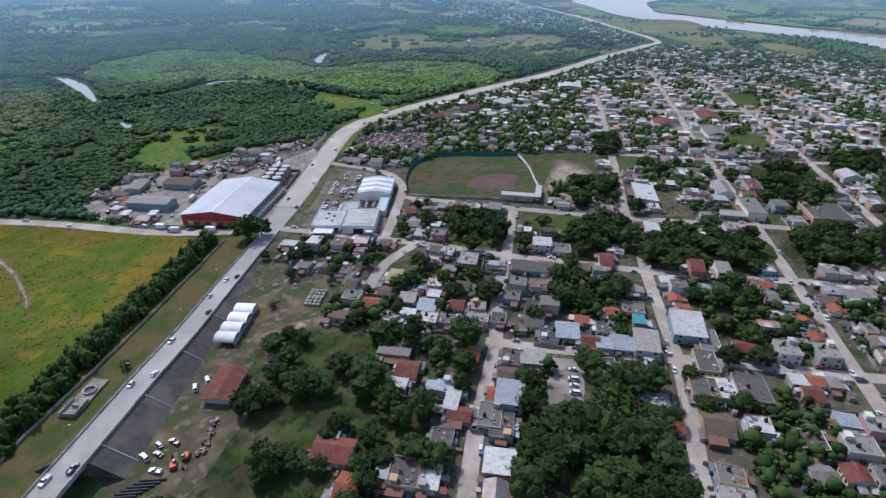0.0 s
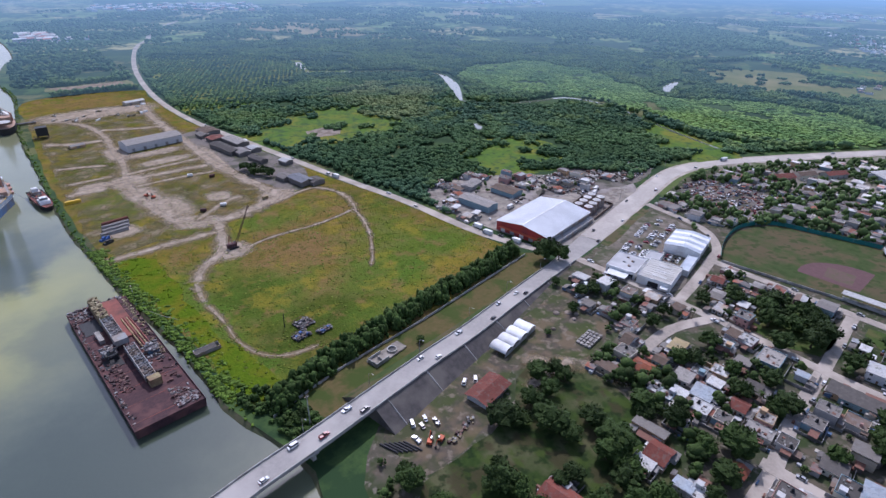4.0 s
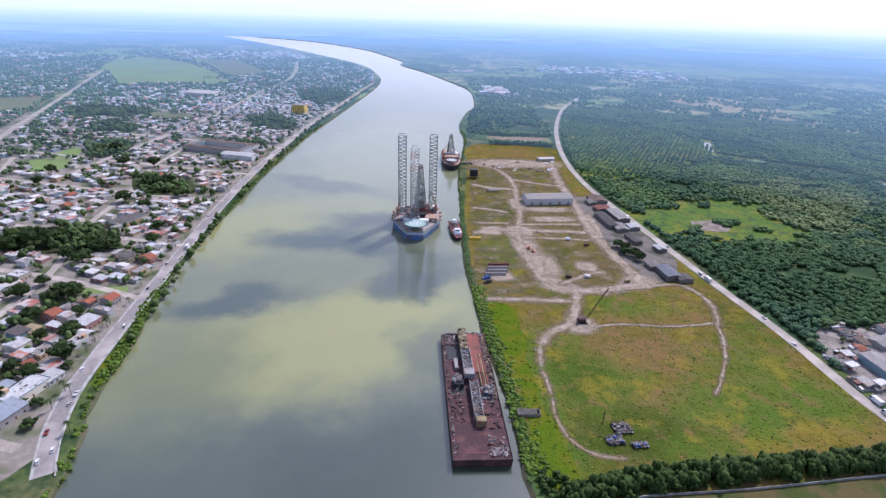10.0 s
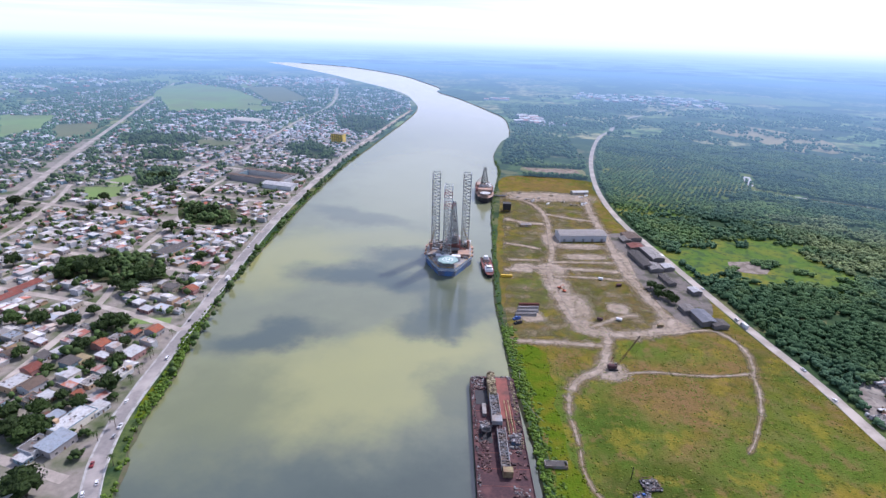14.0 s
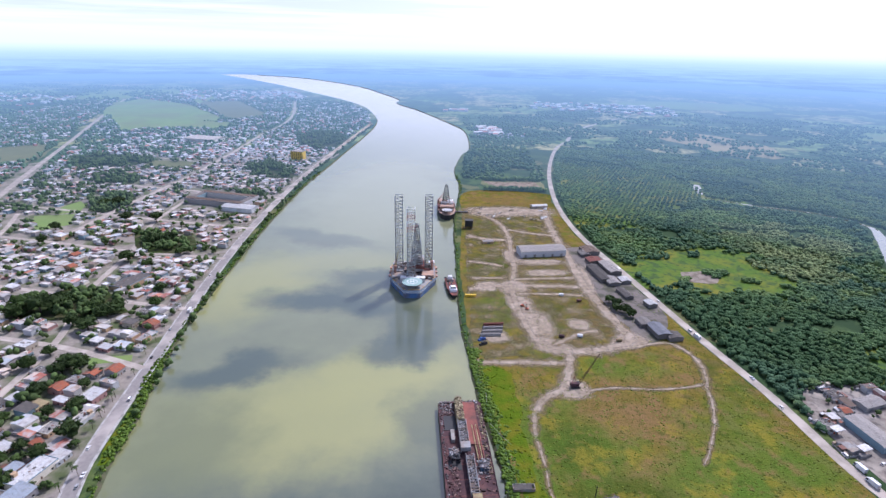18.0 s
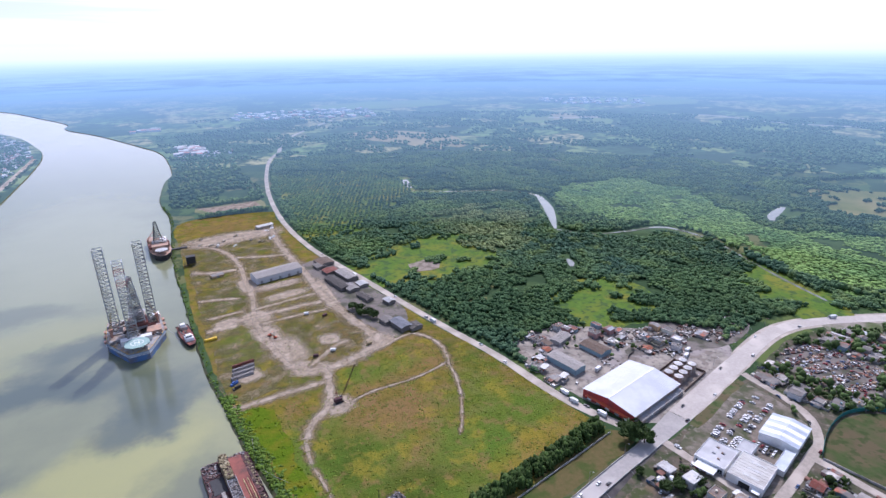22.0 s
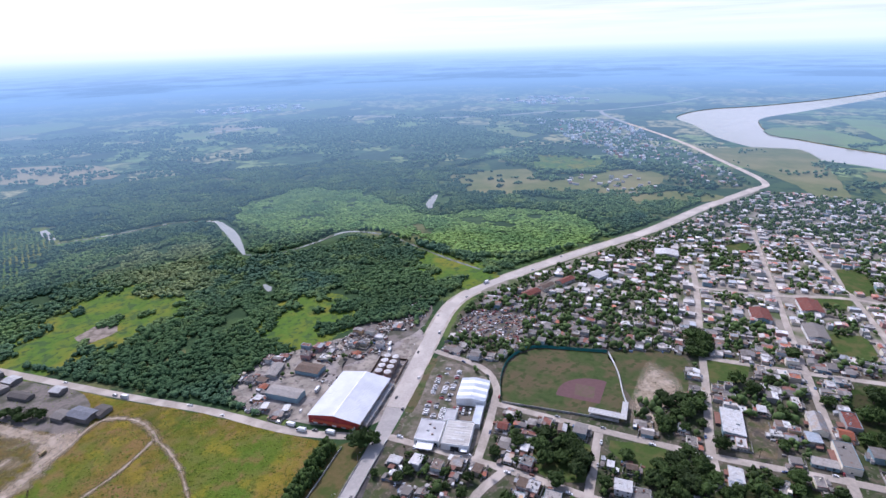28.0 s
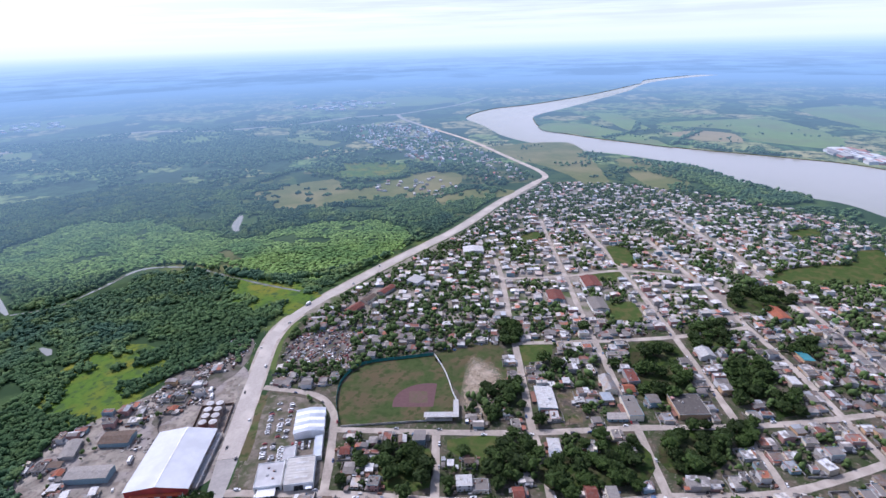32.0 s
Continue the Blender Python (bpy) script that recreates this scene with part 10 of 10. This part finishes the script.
def far_houses(name, spots, label, roof_mat="far_roofs", grow=1.0, wall_mat="far_walls"):
    """Distant houses, joined: walls and roofs of many kinds."""
    walls, roofs = Shape(), Shape()
    for x, y, turn, *size in spots:
        w, d, h = town_rng.uniform(2.2, 5.2) * grow, town_rng.uniform(2.6, 6.4) * grow, town_rng.choice((2.9, 3.1, 3.3, 5.6))
        w, d = size or (w, d)
        c, s = math.cos(radians(turn)), math.sin(radians(turn))
        put = lambda a, b, z: (x + a * c - b * s, y + a * s + b * c, z)
        ring = [(-w, -d), (w, -d), (w, d), (-w, d)]
        walls.hull([put(a, b, 0) for a, b in ring], [put(a, b, h) for a, b in ring])
        if town_rng.random() < 0.5:
            o = 0.96
            roofs.hull([put(a * o, b * o, h) for a, b in ring], [put(a * o, b * o, h + 0.15) for a, b in ring])
            e = 0.2
            for ring2 in ([(-w, -d), (w, -d), (w, -d + e), (-w, -d + e)], [(-w, d - e), (w, d - e), (w, d), (-w, d)], [(-w, -d + e), (-w + e, -d + e), (-w + e, d - e), (-w, d - e)], [(w - e, -d + e), (w, -d + e), (w, d - e), (w - e, d - e)]):
                walls.hull([put(a, b, h) for a, b in ring2], [put(a, b, h + 0.6) for a, b in ring2])
            if town_rng.random() < 0.5:
                a, b = town_rng.uniform(-w, w) * 0.5, town_rng.uniform(-d, d) * 0.5
                q = [(a - 0.6, b - 0.6), (a + 0.6, b - 0.6), (a + 0.6, b + 0.6), (a - 0.6, b + 0.6)]
                walls.hull([put(u, v, h + 0.15) for u, v in q], [put(u, v, h + 1.8) for u, v in q])
        else:
            rise, o = town_rng.uniform(0.3, 1.4), 0.4
            for sg in (-1, 1):
                low = [put(-w - o, sg * (d + o), h), put(w + o, sg * (d + o), h), put(w + o, 0, h + rise), put(-w - o, 0, h + rise)]
                low = low if sg < 0 else low[::-1]
                roofs.hull(low, [(p[0], p[1], p[2] + 0.15) for p in low])
        if town_rng.random() < 0.5:
            a0, b0 = town_rng.choice((-1, 1)) * w * 1.35, town_rng.uniform(-0.4, 0.4) * d
            q = [(a0 - 2, b0 - 2.4), (a0 + 2, b0 - 2.4), (a0 + 2, b0 + 2.4), (a0 - 2, b0 + 2.4)]
            walls.hull([put(u, v, 0) for u, v in q], [put(u, v, 2.5) for u, v in q])
            roofs.hull([put(u * 1.02, v * 1.02, 2.5) for u, v in q], [put(u * 1.02, v * 1.02, 2.62) for u, v in q])
    if walls.v:
        for nm, s, m, lab in ((name, walls, M[wall_mat], label), (name + "_roofs", roofs, M[roof_mat], "flat and sheet roofs in white, grey and rust")):
            tagged(part(nm, s, m), lab, "houses", "", "stuff")


M["far_walls"] = surface("town_walls", (1, 1, 1), (0.8, 0.8, 0.8), size=2, rough=0.9, palette=WALL_COLS, island=True, far=DISTANCE)
M["far_roofs"] = surface("town_roofs", (1, 1, 1), (0.66, 0.66, 0.66), size=1.6, rough=0.8, island=True, c=(0.17, 0.155, 0.145), big=5,
                         palette=[(0.60, 0.59, 0.57), (0.23, 0.205, 0.18), (0.36, 0.33, 0.30), (0.12, 0.108, 0.098), (0.24, 0.092, 0.062), (0.27, 0.245, 0.22), (0.17, 0.15, 0.132), (0.33, 0.345, 0.36), (0.36, 0.13, 0.075), (0.18, 0.125, 0.095), (0.66, 0.655, 0.64), (0.135, 0.12, 0.108), (0.21, 0.19, 0.17), (0.56, 0.52, 0.47)])
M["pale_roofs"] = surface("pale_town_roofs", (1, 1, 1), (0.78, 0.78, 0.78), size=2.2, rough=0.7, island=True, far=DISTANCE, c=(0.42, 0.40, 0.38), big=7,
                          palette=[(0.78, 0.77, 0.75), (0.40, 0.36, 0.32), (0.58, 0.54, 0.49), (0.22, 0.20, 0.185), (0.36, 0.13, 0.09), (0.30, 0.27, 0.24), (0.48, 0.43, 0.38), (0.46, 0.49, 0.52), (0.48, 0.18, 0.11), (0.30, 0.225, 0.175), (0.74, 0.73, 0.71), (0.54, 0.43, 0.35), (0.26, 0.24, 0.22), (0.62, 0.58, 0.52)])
for x, y, w, d, roof, col in ((711, -116, 17, 11, "r", "dark red"), (664, -64, 14, 10, "r", "dark red"), (631, -326, 15, 9, "o", "orange-red"), (826, 57, 12, 16, "w", "white"), (643, -116, 16, 10, "g", "grey")):
    t = thing("town_hall_shed", x, y, 0, 8, "wide low hall with a %s sheet roof among the houses" % col, "hall")
    part("wall", Shape().box(-w, w, -d, d, 0, 5), M["white"], t)
    part("roof", Shape().gable(-w, w, -d, d, 5, 2.2, 0.2, 0.7), ROOF[roof], t)
    take_spot(x, y, (w + d) * 0.55)
rest = row_houses([l for l, s in zip(street_lines, STREETS) if s[0][0] < 560], 40)
rest += fill_houses(RIGHT_TOWN, 7, 9.4, lambda x, y: 0.95 if street_gap(x, y) < 23 else (0.42 if street_gap(x, y) < 60 else (0.15 if x < 760 and y < -220 else 0.5)), 60)
YARD = [(284, 305), (277, 360), (292, 396), (345, 398), (430, 347), (475, 305), (432, 300), (385, 300), (362, 320), (320, 316)]
rest += fill_houses(YARD, 12, 11, 0.55, 10)
UP_ROAD = [(1290, -30), (1390, -40), (1500, 20), (1700, 110), (1860, 200), (2150, 380), (2100, 480), (1800, 330), (1550, 210), (1400, 120), (1300, 60)]
rest += fill_houses(UP_ROAD, 25, 15, 0.32, 0)
rest += fill_houses([(1150, 150), (1230, 90), (1330, 200), (1280, 330), (1200, 320)], 10, 16, 0.25, 0)
far_houses("town_houses", [p for p in rest if p[0] < 600], "close-packed small houses of the town")
# outer houses take the paler roof copy, which also carries the painted haze
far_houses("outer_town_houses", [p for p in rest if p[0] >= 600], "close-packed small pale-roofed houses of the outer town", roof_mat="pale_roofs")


# walls between the lots, lean-tos and yard clutter
walls, clutter, leans = Shape(), Shape(), Shape()
lots = [(x, y, 97) for row in HOUSES for x, y, *_ in row] + [p for p in placed if p[0] < 640]
for x, y, turn in lots:
    c, s = math.cos(radians(turn)), math.sin(radians(turn))
    put = lambda a, b, z: (x + a * c - b * s, y + a * s + b * c, z)
    if town_rng.random() < 0.7:
        w, d, h = town_rng.uniform(5.5, 8), town_rng.uniform(6, 10), town_rng.uniform(1.4, 2.4)
        for a0, b0, a1, b1 in ((-w, -d, -w + 0.2, d), (-w + 0.2, d - 0.2, w, d), (w - 0.2, -d, w, d - 0.2))[:town_rng.choice((1, 2, 3))]:
            ring = [(a0, b0), (a1, b0), (a1, b1), (a0, b1)]
            walls.hull([put(a, b, 0) for a, b in ring], [put(a, b, h) for a, b in ring])
    for _ in range(town_rng.choice((2, 3, 4)) if x < 350 else town_rng.choice((1, 2, 2, 3))):
        side = town_rng.choice((-1, 1))
        a, b = side * town_rng.uniform(4.2, 6.5), town_rng.uniform(-6, 6)
        e, f, h, fall = town_rng.uniform(1.0, 2.4), town_rng.uniform(1.2, 3.0), town_rng.uniform(2.1, 2.9), town_rng.uniform(0.1, 0.5)
        ring = [(a - e, b - f, h + fall * side), (a + e, b - f, h - fall * side), (a + e, b + f, h - fall * side), (a - e, b + f, h + fall * side)]
        leans.hull([put(u, v, z) for u, v, z in ring], [put(u, v, z + 0.1) for u, v, z in ring])
        ring = [(a - e * 0.9, b - f * 0.9), (a + e * 0.9, b - f * 0.9), (a + e * 0.9, b + f * 0.9), (a - e * 0.9, b + f * 0.9)]
        clutter.hull([put(u, v, 0) for u, v in ring], [put(u, v, h - fall - 0.02) for u, v in ring])
    for _ in range(town_rng.choice((2, 4, 7))):
        a, b, e, f, h = town_rng.uniform(-8, 8), town_rng.uniform(-9, 9), town_rng.uniform(0.3, 1.8), town_rng.uniform(0.3, 1.4), town_rng.uniform(0.3, 2.4)
        ring = [(a - e, b - f), (a + e, b - f), (a + e, b + f), (a - e, b + f)]
        clutter.hull([put(u, v, 0) for u, v in ring], [put(u, v, h) for u, v in ring])
M["block_wall"] = surface("grey_block_wall", (0.34, 0.325, 0.31), (0.22, 0.21, 0.20), size=1.2, rough=0.95, c=(0.15, 0.14, 0.125), big=6, spread=0.25, island=True)
tagged(part("lean_to_roofs", leans, M["far_roofs"]), "small lean-to roofs of sheet and concrete in the yards", "roofs", "", "stuff")
tagged(part("lot_walls", walls, M["block_wall"]), "weathered block walls between the lots", "walls", "", "stuff")
M["yard_things"] = surface("yard_things", (1, 1, 1), (0.7, 0.7, 0.7), size=0.8, rough=0.8, island=True, palette=[(0.38, 0.37, 0.36), (0.12, 0.10, 0.09), (0.58, 0.57, 0.56), (0.24, 0.12, 0.085), (0.20, 0.19, 0.18), (0.10, 0.16, 0.26), (0.48, 0.44, 0.38), (0.32, 0.24, 0.17)])
tagged(part("yard_clutter", clutter, M["yard_things"]), "sheds, tanks and clutter in the back yards", "clutter", "", "stuff")


def town_trees(name, poly, step, chance, r0, r1, label, n=3):
    x0, x1, y0, y1 = min(p[0] for p in poly), max(p[0] for p in poly), min(p[1] for p in poly), max(p[1] for p in poly)
    xs, ys = scatter(x0, x1, y0, y1, step)
    k = inside(poly, xs, ys) & free_of(xs, ys) & (RNG.random(len(xs)) < chance)
    pat = patchy(xs, ys, 38, 6.0)
    if poly is RIGHT_TOWN:
        gap = np.array([street_gap(x, y) for x, y in zip(xs, ys)])
        k &= (gap > 20) | (RNG.random(len(xs)) < 0.45)
        pat = pat + np.where(gap > 22, -0.25, 0.12) + np.where(xs > 620, 0.16, 0.0)
    k &= pat < 0.24
    xs, ys, pat = xs[k], ys[k], pat[k]
    r = RNG.uniform(r0, r1, len(xs)) * (1.0 - 0.7 * np.clip(pat, -0.4, 0.3))
    spots, away = np.stack([xs, ys, np.full(len(xs), 1.0), r, r * RNG.uniform(1.0, 1.4, len(xs))], 1), np.hypot(xs, ys) > 1380
    crown_kinds = [lumps(n, ICO1, RNG, 0.8, 0.15, 0.8) for _ in range(6)]
    close = np.hypot(xs, ys) < 400
    if close.any():
        stuff_mesh(name + "_close", [lumps(15, ICO1, RNG, 0.75, 0.0, 0.55) for _ in range(7)], spots[close], "garden_leaf_stuff", label, "trees")
    if (~away & ~close).any():
        stuff_mesh(name, crown_kinds, spots[~away & ~close], "leaf_stuff", label, "trees")
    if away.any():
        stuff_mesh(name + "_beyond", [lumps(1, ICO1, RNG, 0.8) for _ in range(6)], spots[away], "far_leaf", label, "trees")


town_trees("town_trees", RIGHT_TOWN, 6.0, 0.9, 1.7, 5.0, "dark garden trees between the houses")
town_trees("yard_trees", list(YARD), 10, 0.35, 1.6, 3.6, "small trees between the sheds of the yard")
town_trees("roadside_trees", list(UP_ROAD), 14, 0.6, 3, 6, "trees along the far highway")
town_trees("works_edge_trees", [(140, 135), (230, 150), (305, 205), (300, 175), (265, 142), (215, 120)], 8, 0.3, 1.4, 3.4, "young trees at the edge of the works yard")

# ---- the town on the far bank ----
for row in LEFT_HOUSES:
    for x, y, w, d, roof in row:
        style = "gable" if roof in "ron" else ("flat" if roof in "gp" or w > 13 else "sheet")
        ob = house("house", d, w, 3.4 if w < 12 else 5.0, roof, style, x * 17 + y, tanks=w < 13)
        ob.matrix_basis = pose(x, y, 0.05, 0, 0, 77)
        take_spot(x, y, min(w, d) / 2 + 1)
for row in LEFT_TREES:
    for x, y, r in row:
        tree(x, y, r)
for x, y in LEFT_PALMS:
    palm(x, y, 1.1)
for p in left_road_line[8:90:2]:
    if town_rng.random() < 0.75:
        palm(p.x - 8.5 + town_rng.uniform(-1, 1), p.y + town_rng.uniform(-3, 3), town_rng.uniform(0.8, 1.15))
big = thing("civic_building", -405, 900, 0, -14, "large grey civic building round a courtyard", "building")
for x0, x1, y0, y1, h in ((-55, 55, -28, -16, 9), (-55, 55, 16, 28, 9), (-55, -43, -16, 16, 8), (43, 55, -16, 16, 8)):
    part("wing", Shape().box(x0, x1, y0, y1, 0, h), M["wall"], big)
    part("roof", Shape().box(x0 + 0.5, x1 - 0.5, y0 + 0.5, y1 - 0.5, h, h + 0.4), ROOF["n"] if x1 - x0 > 50 else ROOF["g"], big)
take_spot(-405, 900, 50)
t = thing("market_hall", -355, 852, 0, -12, "long white-roofed hall near the river", "hall")
part("wall", Shape().box(-28, 28, -11, 11, 0, 7), M["white"], t)
part("roof", Shape().gable(-28, 28, -11, 11, 7, 2, 0.2, 0.8), ROOF["w"], t)
take_spot(-355, 852, 25)
t = thing("market_hall", -700, 1500, 0, -12, "large white hall in the middle of the town", "hall")
part("wall", Shape().box(-48, 48, -28, 28, 0, 8), M["white"], t)
part("roof", Shape().gable(-48, 48, -28, 28, 8, 3, 0.2, 0.8), ROOF["w"], t)
take_spot(-700, 1500, 45)
t = thing("apartment_block", -377, 1276, 0, -10, "yellow apartment block above the roofs", "building")
part("wall", Shape().box(-15, 15, -9, 9, 0, 19), surface("yellow_plaster", (0.72, 0.52, 0.14), (0.62, 0.44, 0.12), size=2, rough=0.85, c=(0.50, 0.38, 0.16), big=8), t)
part("roof", Shape().box(-15.3, 15.3, -9.3, 9.3, 19, 20), ROOF["p"], t)
for k in range(5):
    for j in range(5):
        part("window", Shape().box(-12.6 + k * 5.5, -10 + k * 5.5, -9.15, -8.95, 1.5 + j * 3.6, 3.3 + j * 3.6), M["glass"], t)
take_spot(-377, 1276, 18)
NEAR_LEFT = [(-240, 190), (-255, 330), (-285, 520), (-300, 640), (-520, 690), (-560, 250), (-420, 140)]
rest = fill_houses(NEAR_LEFT, -14, 9.6, 0.95, 40)
rest += fill_houses(LEFT_TOWN, -14, 11.0, lambda x, y: 0.80 if x > -640 and y < 1500 else (0.45 if x > -900 and y < 1700 else 0.24), 0)
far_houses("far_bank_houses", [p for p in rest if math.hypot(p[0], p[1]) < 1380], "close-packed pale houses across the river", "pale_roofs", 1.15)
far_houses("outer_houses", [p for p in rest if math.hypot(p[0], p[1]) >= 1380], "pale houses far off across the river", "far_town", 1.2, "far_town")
town_trees("far_bank_trees", LEFT_TOWN, 9.0, 0.78, 2.0, 5.2, "dark trees between the roofs across the river", 3)
town_trees("outer_bank_trees", [(-640, 300), (-640, 1450), (-330, 1500), (-320, 1900), (-380, 2230), (-500, 2560), (-900, 2750), (-1500, 2750), (-1650, 2100), (-1450, 1500), (-1250, 1000), (-1250, 500), (-800, 250)], 12, 0.8, 3.0, 6.5, "dark trees between the outer houses across the river", 2)
# trees and bushes on the strip between the riverside road and the water
river_spots = []
for p in left_road_line:
    if 300 < p.y < 1880:
        for _ in range(2):
            if patchy(np.array([p.x]), np.array([p.y]), 60, 44.0)[0] < 0.12 and RNG.random() < 0.7:
                r = RNG.uniform(1.6, 4.6)
                river_spots.append((p.x + RNG.uniform(9, 17), p.y + RNG.uniform(-5, 5), 0.3, r, r * RNG.uniform(1.1, 1.6)))
stuff_mesh("riverside_trees", [lumps(5, ICO1, RNG, 0.8, 0.15, 0.8) for _ in range(6)], river_spots, "leaf_stuff", "trees and bushes between the riverside road and the water", "trees")
# low houses and woods farther round the bends
for nm, poly, turn, cell, ch in (("bend_houses", [(40, 1640), (190, 1660), (230, 1760), (60, 1760)], 10, 17, 0.5), ("tip_houses", [(-330, 2000), (-310, 1650), (-700, 1700), (-800, 2100), (-480, 2500)], -30, 16, 0.5)):
    far_houses(nm, fill_houses(poly, turn, cell, ch, 0), "scattered pale houses near the river bend", "far_town", 1.0, "far_town")

# green verge and sea wall of the far bank
s = Shape()
ribbon(s, [p + Vector((6.2, 0, 0)) for p in left_road_line[:60]], 0.35, 0.8, 0.9)
structure("promenade_wall", s, M["kerb"], "pale low wall of the riverside promenade", "wall")

# ---- vehicles ----
car_rng = random.Random(5)


def along(line, at):
    """Place, height and heading at a distance along a line."""
    for a, b in zip(line, line[1:]):
        l = (b - a).length
        if at <= l:
            p = a.lerp(b, at / l)
            return p, math.degrees(math.atan2(b.y - a.y, b.x - a.x)), math.degrees(math.atan2(b.z - a.z, (b - a).xy.length))
        at -= l
    return None


hw_cars = [(232, -4.5, 1), (252, -4.2, 0), (270, 4.6, 6), (283, -2.2, 5), (306, -4.4, 9), (300, 4.4, 4), (352, 4.3, 0), (360, -4.4, 0), (385, 4.4, 4), (412, -4.5, 1), (428, 4.5, 0), (447, 2.2, 0), (452, -4.3, 1), (520, 8, 2), (560, -7, 1), (575, 4, 1), (610, -7.5, 0), (655, 6, 1), (700, -6, 6), (740, 7, 0), (800, -5, 2), (850, 5, 8), (930, -5, 0), (1000, 5, 4)]
for at, side, k in hw_cars:
    p, turn, tilt = along(highway_line, at)
    side *= 0.72 if p.x < 300 else 1.0
    n = Vector((-math.sin(radians(turn)), math.cos(radians(turn)), 0))
    q = p + n * side
    park(k, q.x, q.y, p.z + (0.04 if p.x < 296 else 0.2), turn if side < 0 else turn + 180).rotation_euler.y -= radians(tilt) * (1 if side < 0 else -1)
for line in street_lines[:10]:
    total = sum((b - a).length for a, b in zip(line, line[1:]))
    at = car_rng.uniform(5, 20)
    while at < min(total, 420):
        r = along(line, at)
        if r:
            p, turn, _ = r
            n = Vector((-math.sin(radians(turn)), math.cos(radians(turn)), 0)) * car_rng.choice((-3.1, 3.1))
            park(car_rng.choice((0, 1, 2, 3, 4, 7, 9, 0, 4)), p.x + n.x, p.y + n.y, 0.32, turn + car_rng.choice((0, 180)))
        at += car_rng.uniform(14, 55)
# dealership rows, works yard and warehouse forecourt
junk_spots = []
c15, s15 = math.cos(radians(15)), math.sin(radians(15))
for u0, v0, du, dv, n, turn in ((10, 15, 3.0, 0, 7, 105), (12, 22, 3.0, 0, 8, 105), (14, 29.5, 3.0, 0, 8, 105), (40, 13, 3.0, 0, 9, 105), (42, 20, 3.0, 0, 9, 105), (48, 30, 3.0, 0, 11, 105), (70, 12, 3.0, 0, 7, 105), (24.5, -9.5, 0, 3.0, 5, 15), (30, -9.5, 0, 3.0, 6, 15), (78, 24, 3.0, 0, 5, 105), (-25, 28, 0, -3.0, 6, 15)):
    for k in range(n):
        if car_rng.random() < 0.86:
            u, v = u0 + du * k + car_rng.uniform(-0.3, 0.3), v0 + dv * k + car_rng.uniform(-0.5, 0.5)
            park(car_rng.choice((0, 0, 2, 6, 4, 0, 3, 1, 2, 4)), 334 + u * c15 - v * s15, 168 + u * s15 + v * c15, 0.15, turn + car_rng.uniform(-4, 4))
for x, y, k, turn in ((148, 163, 6, 40), (154, 161, 6, 50), (112, 152, 1, 80), (116, 155, 7, 70), (119, 150, 9, 80), (109, 156, 6, 70), (105, 147, 4, 95),
                      (286, 262, 8, 100), (283, 276, 9, 105), (279, 300, 8, 100), (277, 312, 6, 100), (298, 305, 0, 30), (304, 296, 4, 20), (330, 312, 8, 15), (342, 316, 2, 15), (420, 288, 8, 20), (430, 294, 8, 20), (412, 296, 6, 20), (270, 190, 6, 10), (276, 184, 8, 60), (282, 170, 6, 50), (262, 181, 0, 20)):
    park(k, x, y, 0.16, turn)
M["junk_metal"] = surface("junk_metal", (1, 1, 1), (0.7, 0.7, 0.7), size=0.8, rough=0.75, island=True, palette=[(0.20, 0.075, 0.055), (0.42, 0.41, 0.40), (0.10, 0.075, 0.065), (0.26, 0.12, 0.08), (0.06, 0.06, 0.065), (0.55, 0.54, 0.52), (0.14, 0.13, 0.13), (0.30, 0.20, 0.12)])
scrap = Shape()
for _ in range(900):
    x, y = car_rng.uniform(484, 555), car_rng.uniform(166, 248)
    if inside(JUNK, np.array([x]), np.array([y]))[0] and (x * 0.26 + y) % 17 < 9:
        q = jumble(x - 1.6, x + 1.6, y - 1.6, y + 1.6, 0.15, 3, 1.7, car_rng)
        n = len(scrap.v)
        scrap.v += q.v
        scrap.f += [tuple(i + n for i in f) for f in q.f]
        scrap.k += q.k
tagged(part("junk_rows", scrap, M["junk_metal"]), "rows of rusting wrecks and car parts", "scrap", "", "stuff")
junk = 0
for _ in range(700):
    x, y = car_rng.uniform(484, 555), car_rng.uniform(166, 248)
    if junk < 62 and inside(JUNK, np.array([x]), np.array([y]))[0] and clear(x, y, 1.0) is False and all(math.hypot(x - a, y - b) > 5.2 for a, b in junk_spots):
        junk_spots.append((x, y))
        junk += 1
        park(car_rng.choice((3, 2, 9, 7, 1, 5, 0, 6)), x, y, 0.14, 12 + car_rng.choice((0, 90)) + car_rng.uniform(-12, 12))
for x, y, k, turn in ((212, -3.5, 0, 95), (205, -4.5, 6, 95), (201, -5, 0, 98), (196, -6, 6, 95)):
    park(k, x, y, 0.17, turn)
for at, side, k in ((20, 3, 0), (34, -3, 5), (60, 3, 2), (95, -3, 0), (150, 3, 6), (210, -3, 1), (300, 3, 8), (390, -3, 0), (10, -4, 0), (70, 4, 4), (260, -4, 2)):
    p, turn, _ = along(left_road_line, at)
    park(k, p.x + side, p.y, 0.16, turn)
for at, side, k in ((60, 2, 8), (140, -2, 0), (180, 2, 4), (250, -2, 8), (262, -2, 6), (330, 2, 0), (420, -2, 8), (520, 2, 0)):
    p, turn, _ = along(north_line, at)
    park(k, p.x + side, p.y, 0.16, turn)
for k, c in enumerate(car_kinds):
    if k not in car_used:
        park(k, 300 + 6 * k, 312, 0.16, 20)
for k in range(len(kinds)):
    if k not in used:
        settle_house(k, 1050 + 20 * k, -120, 7)
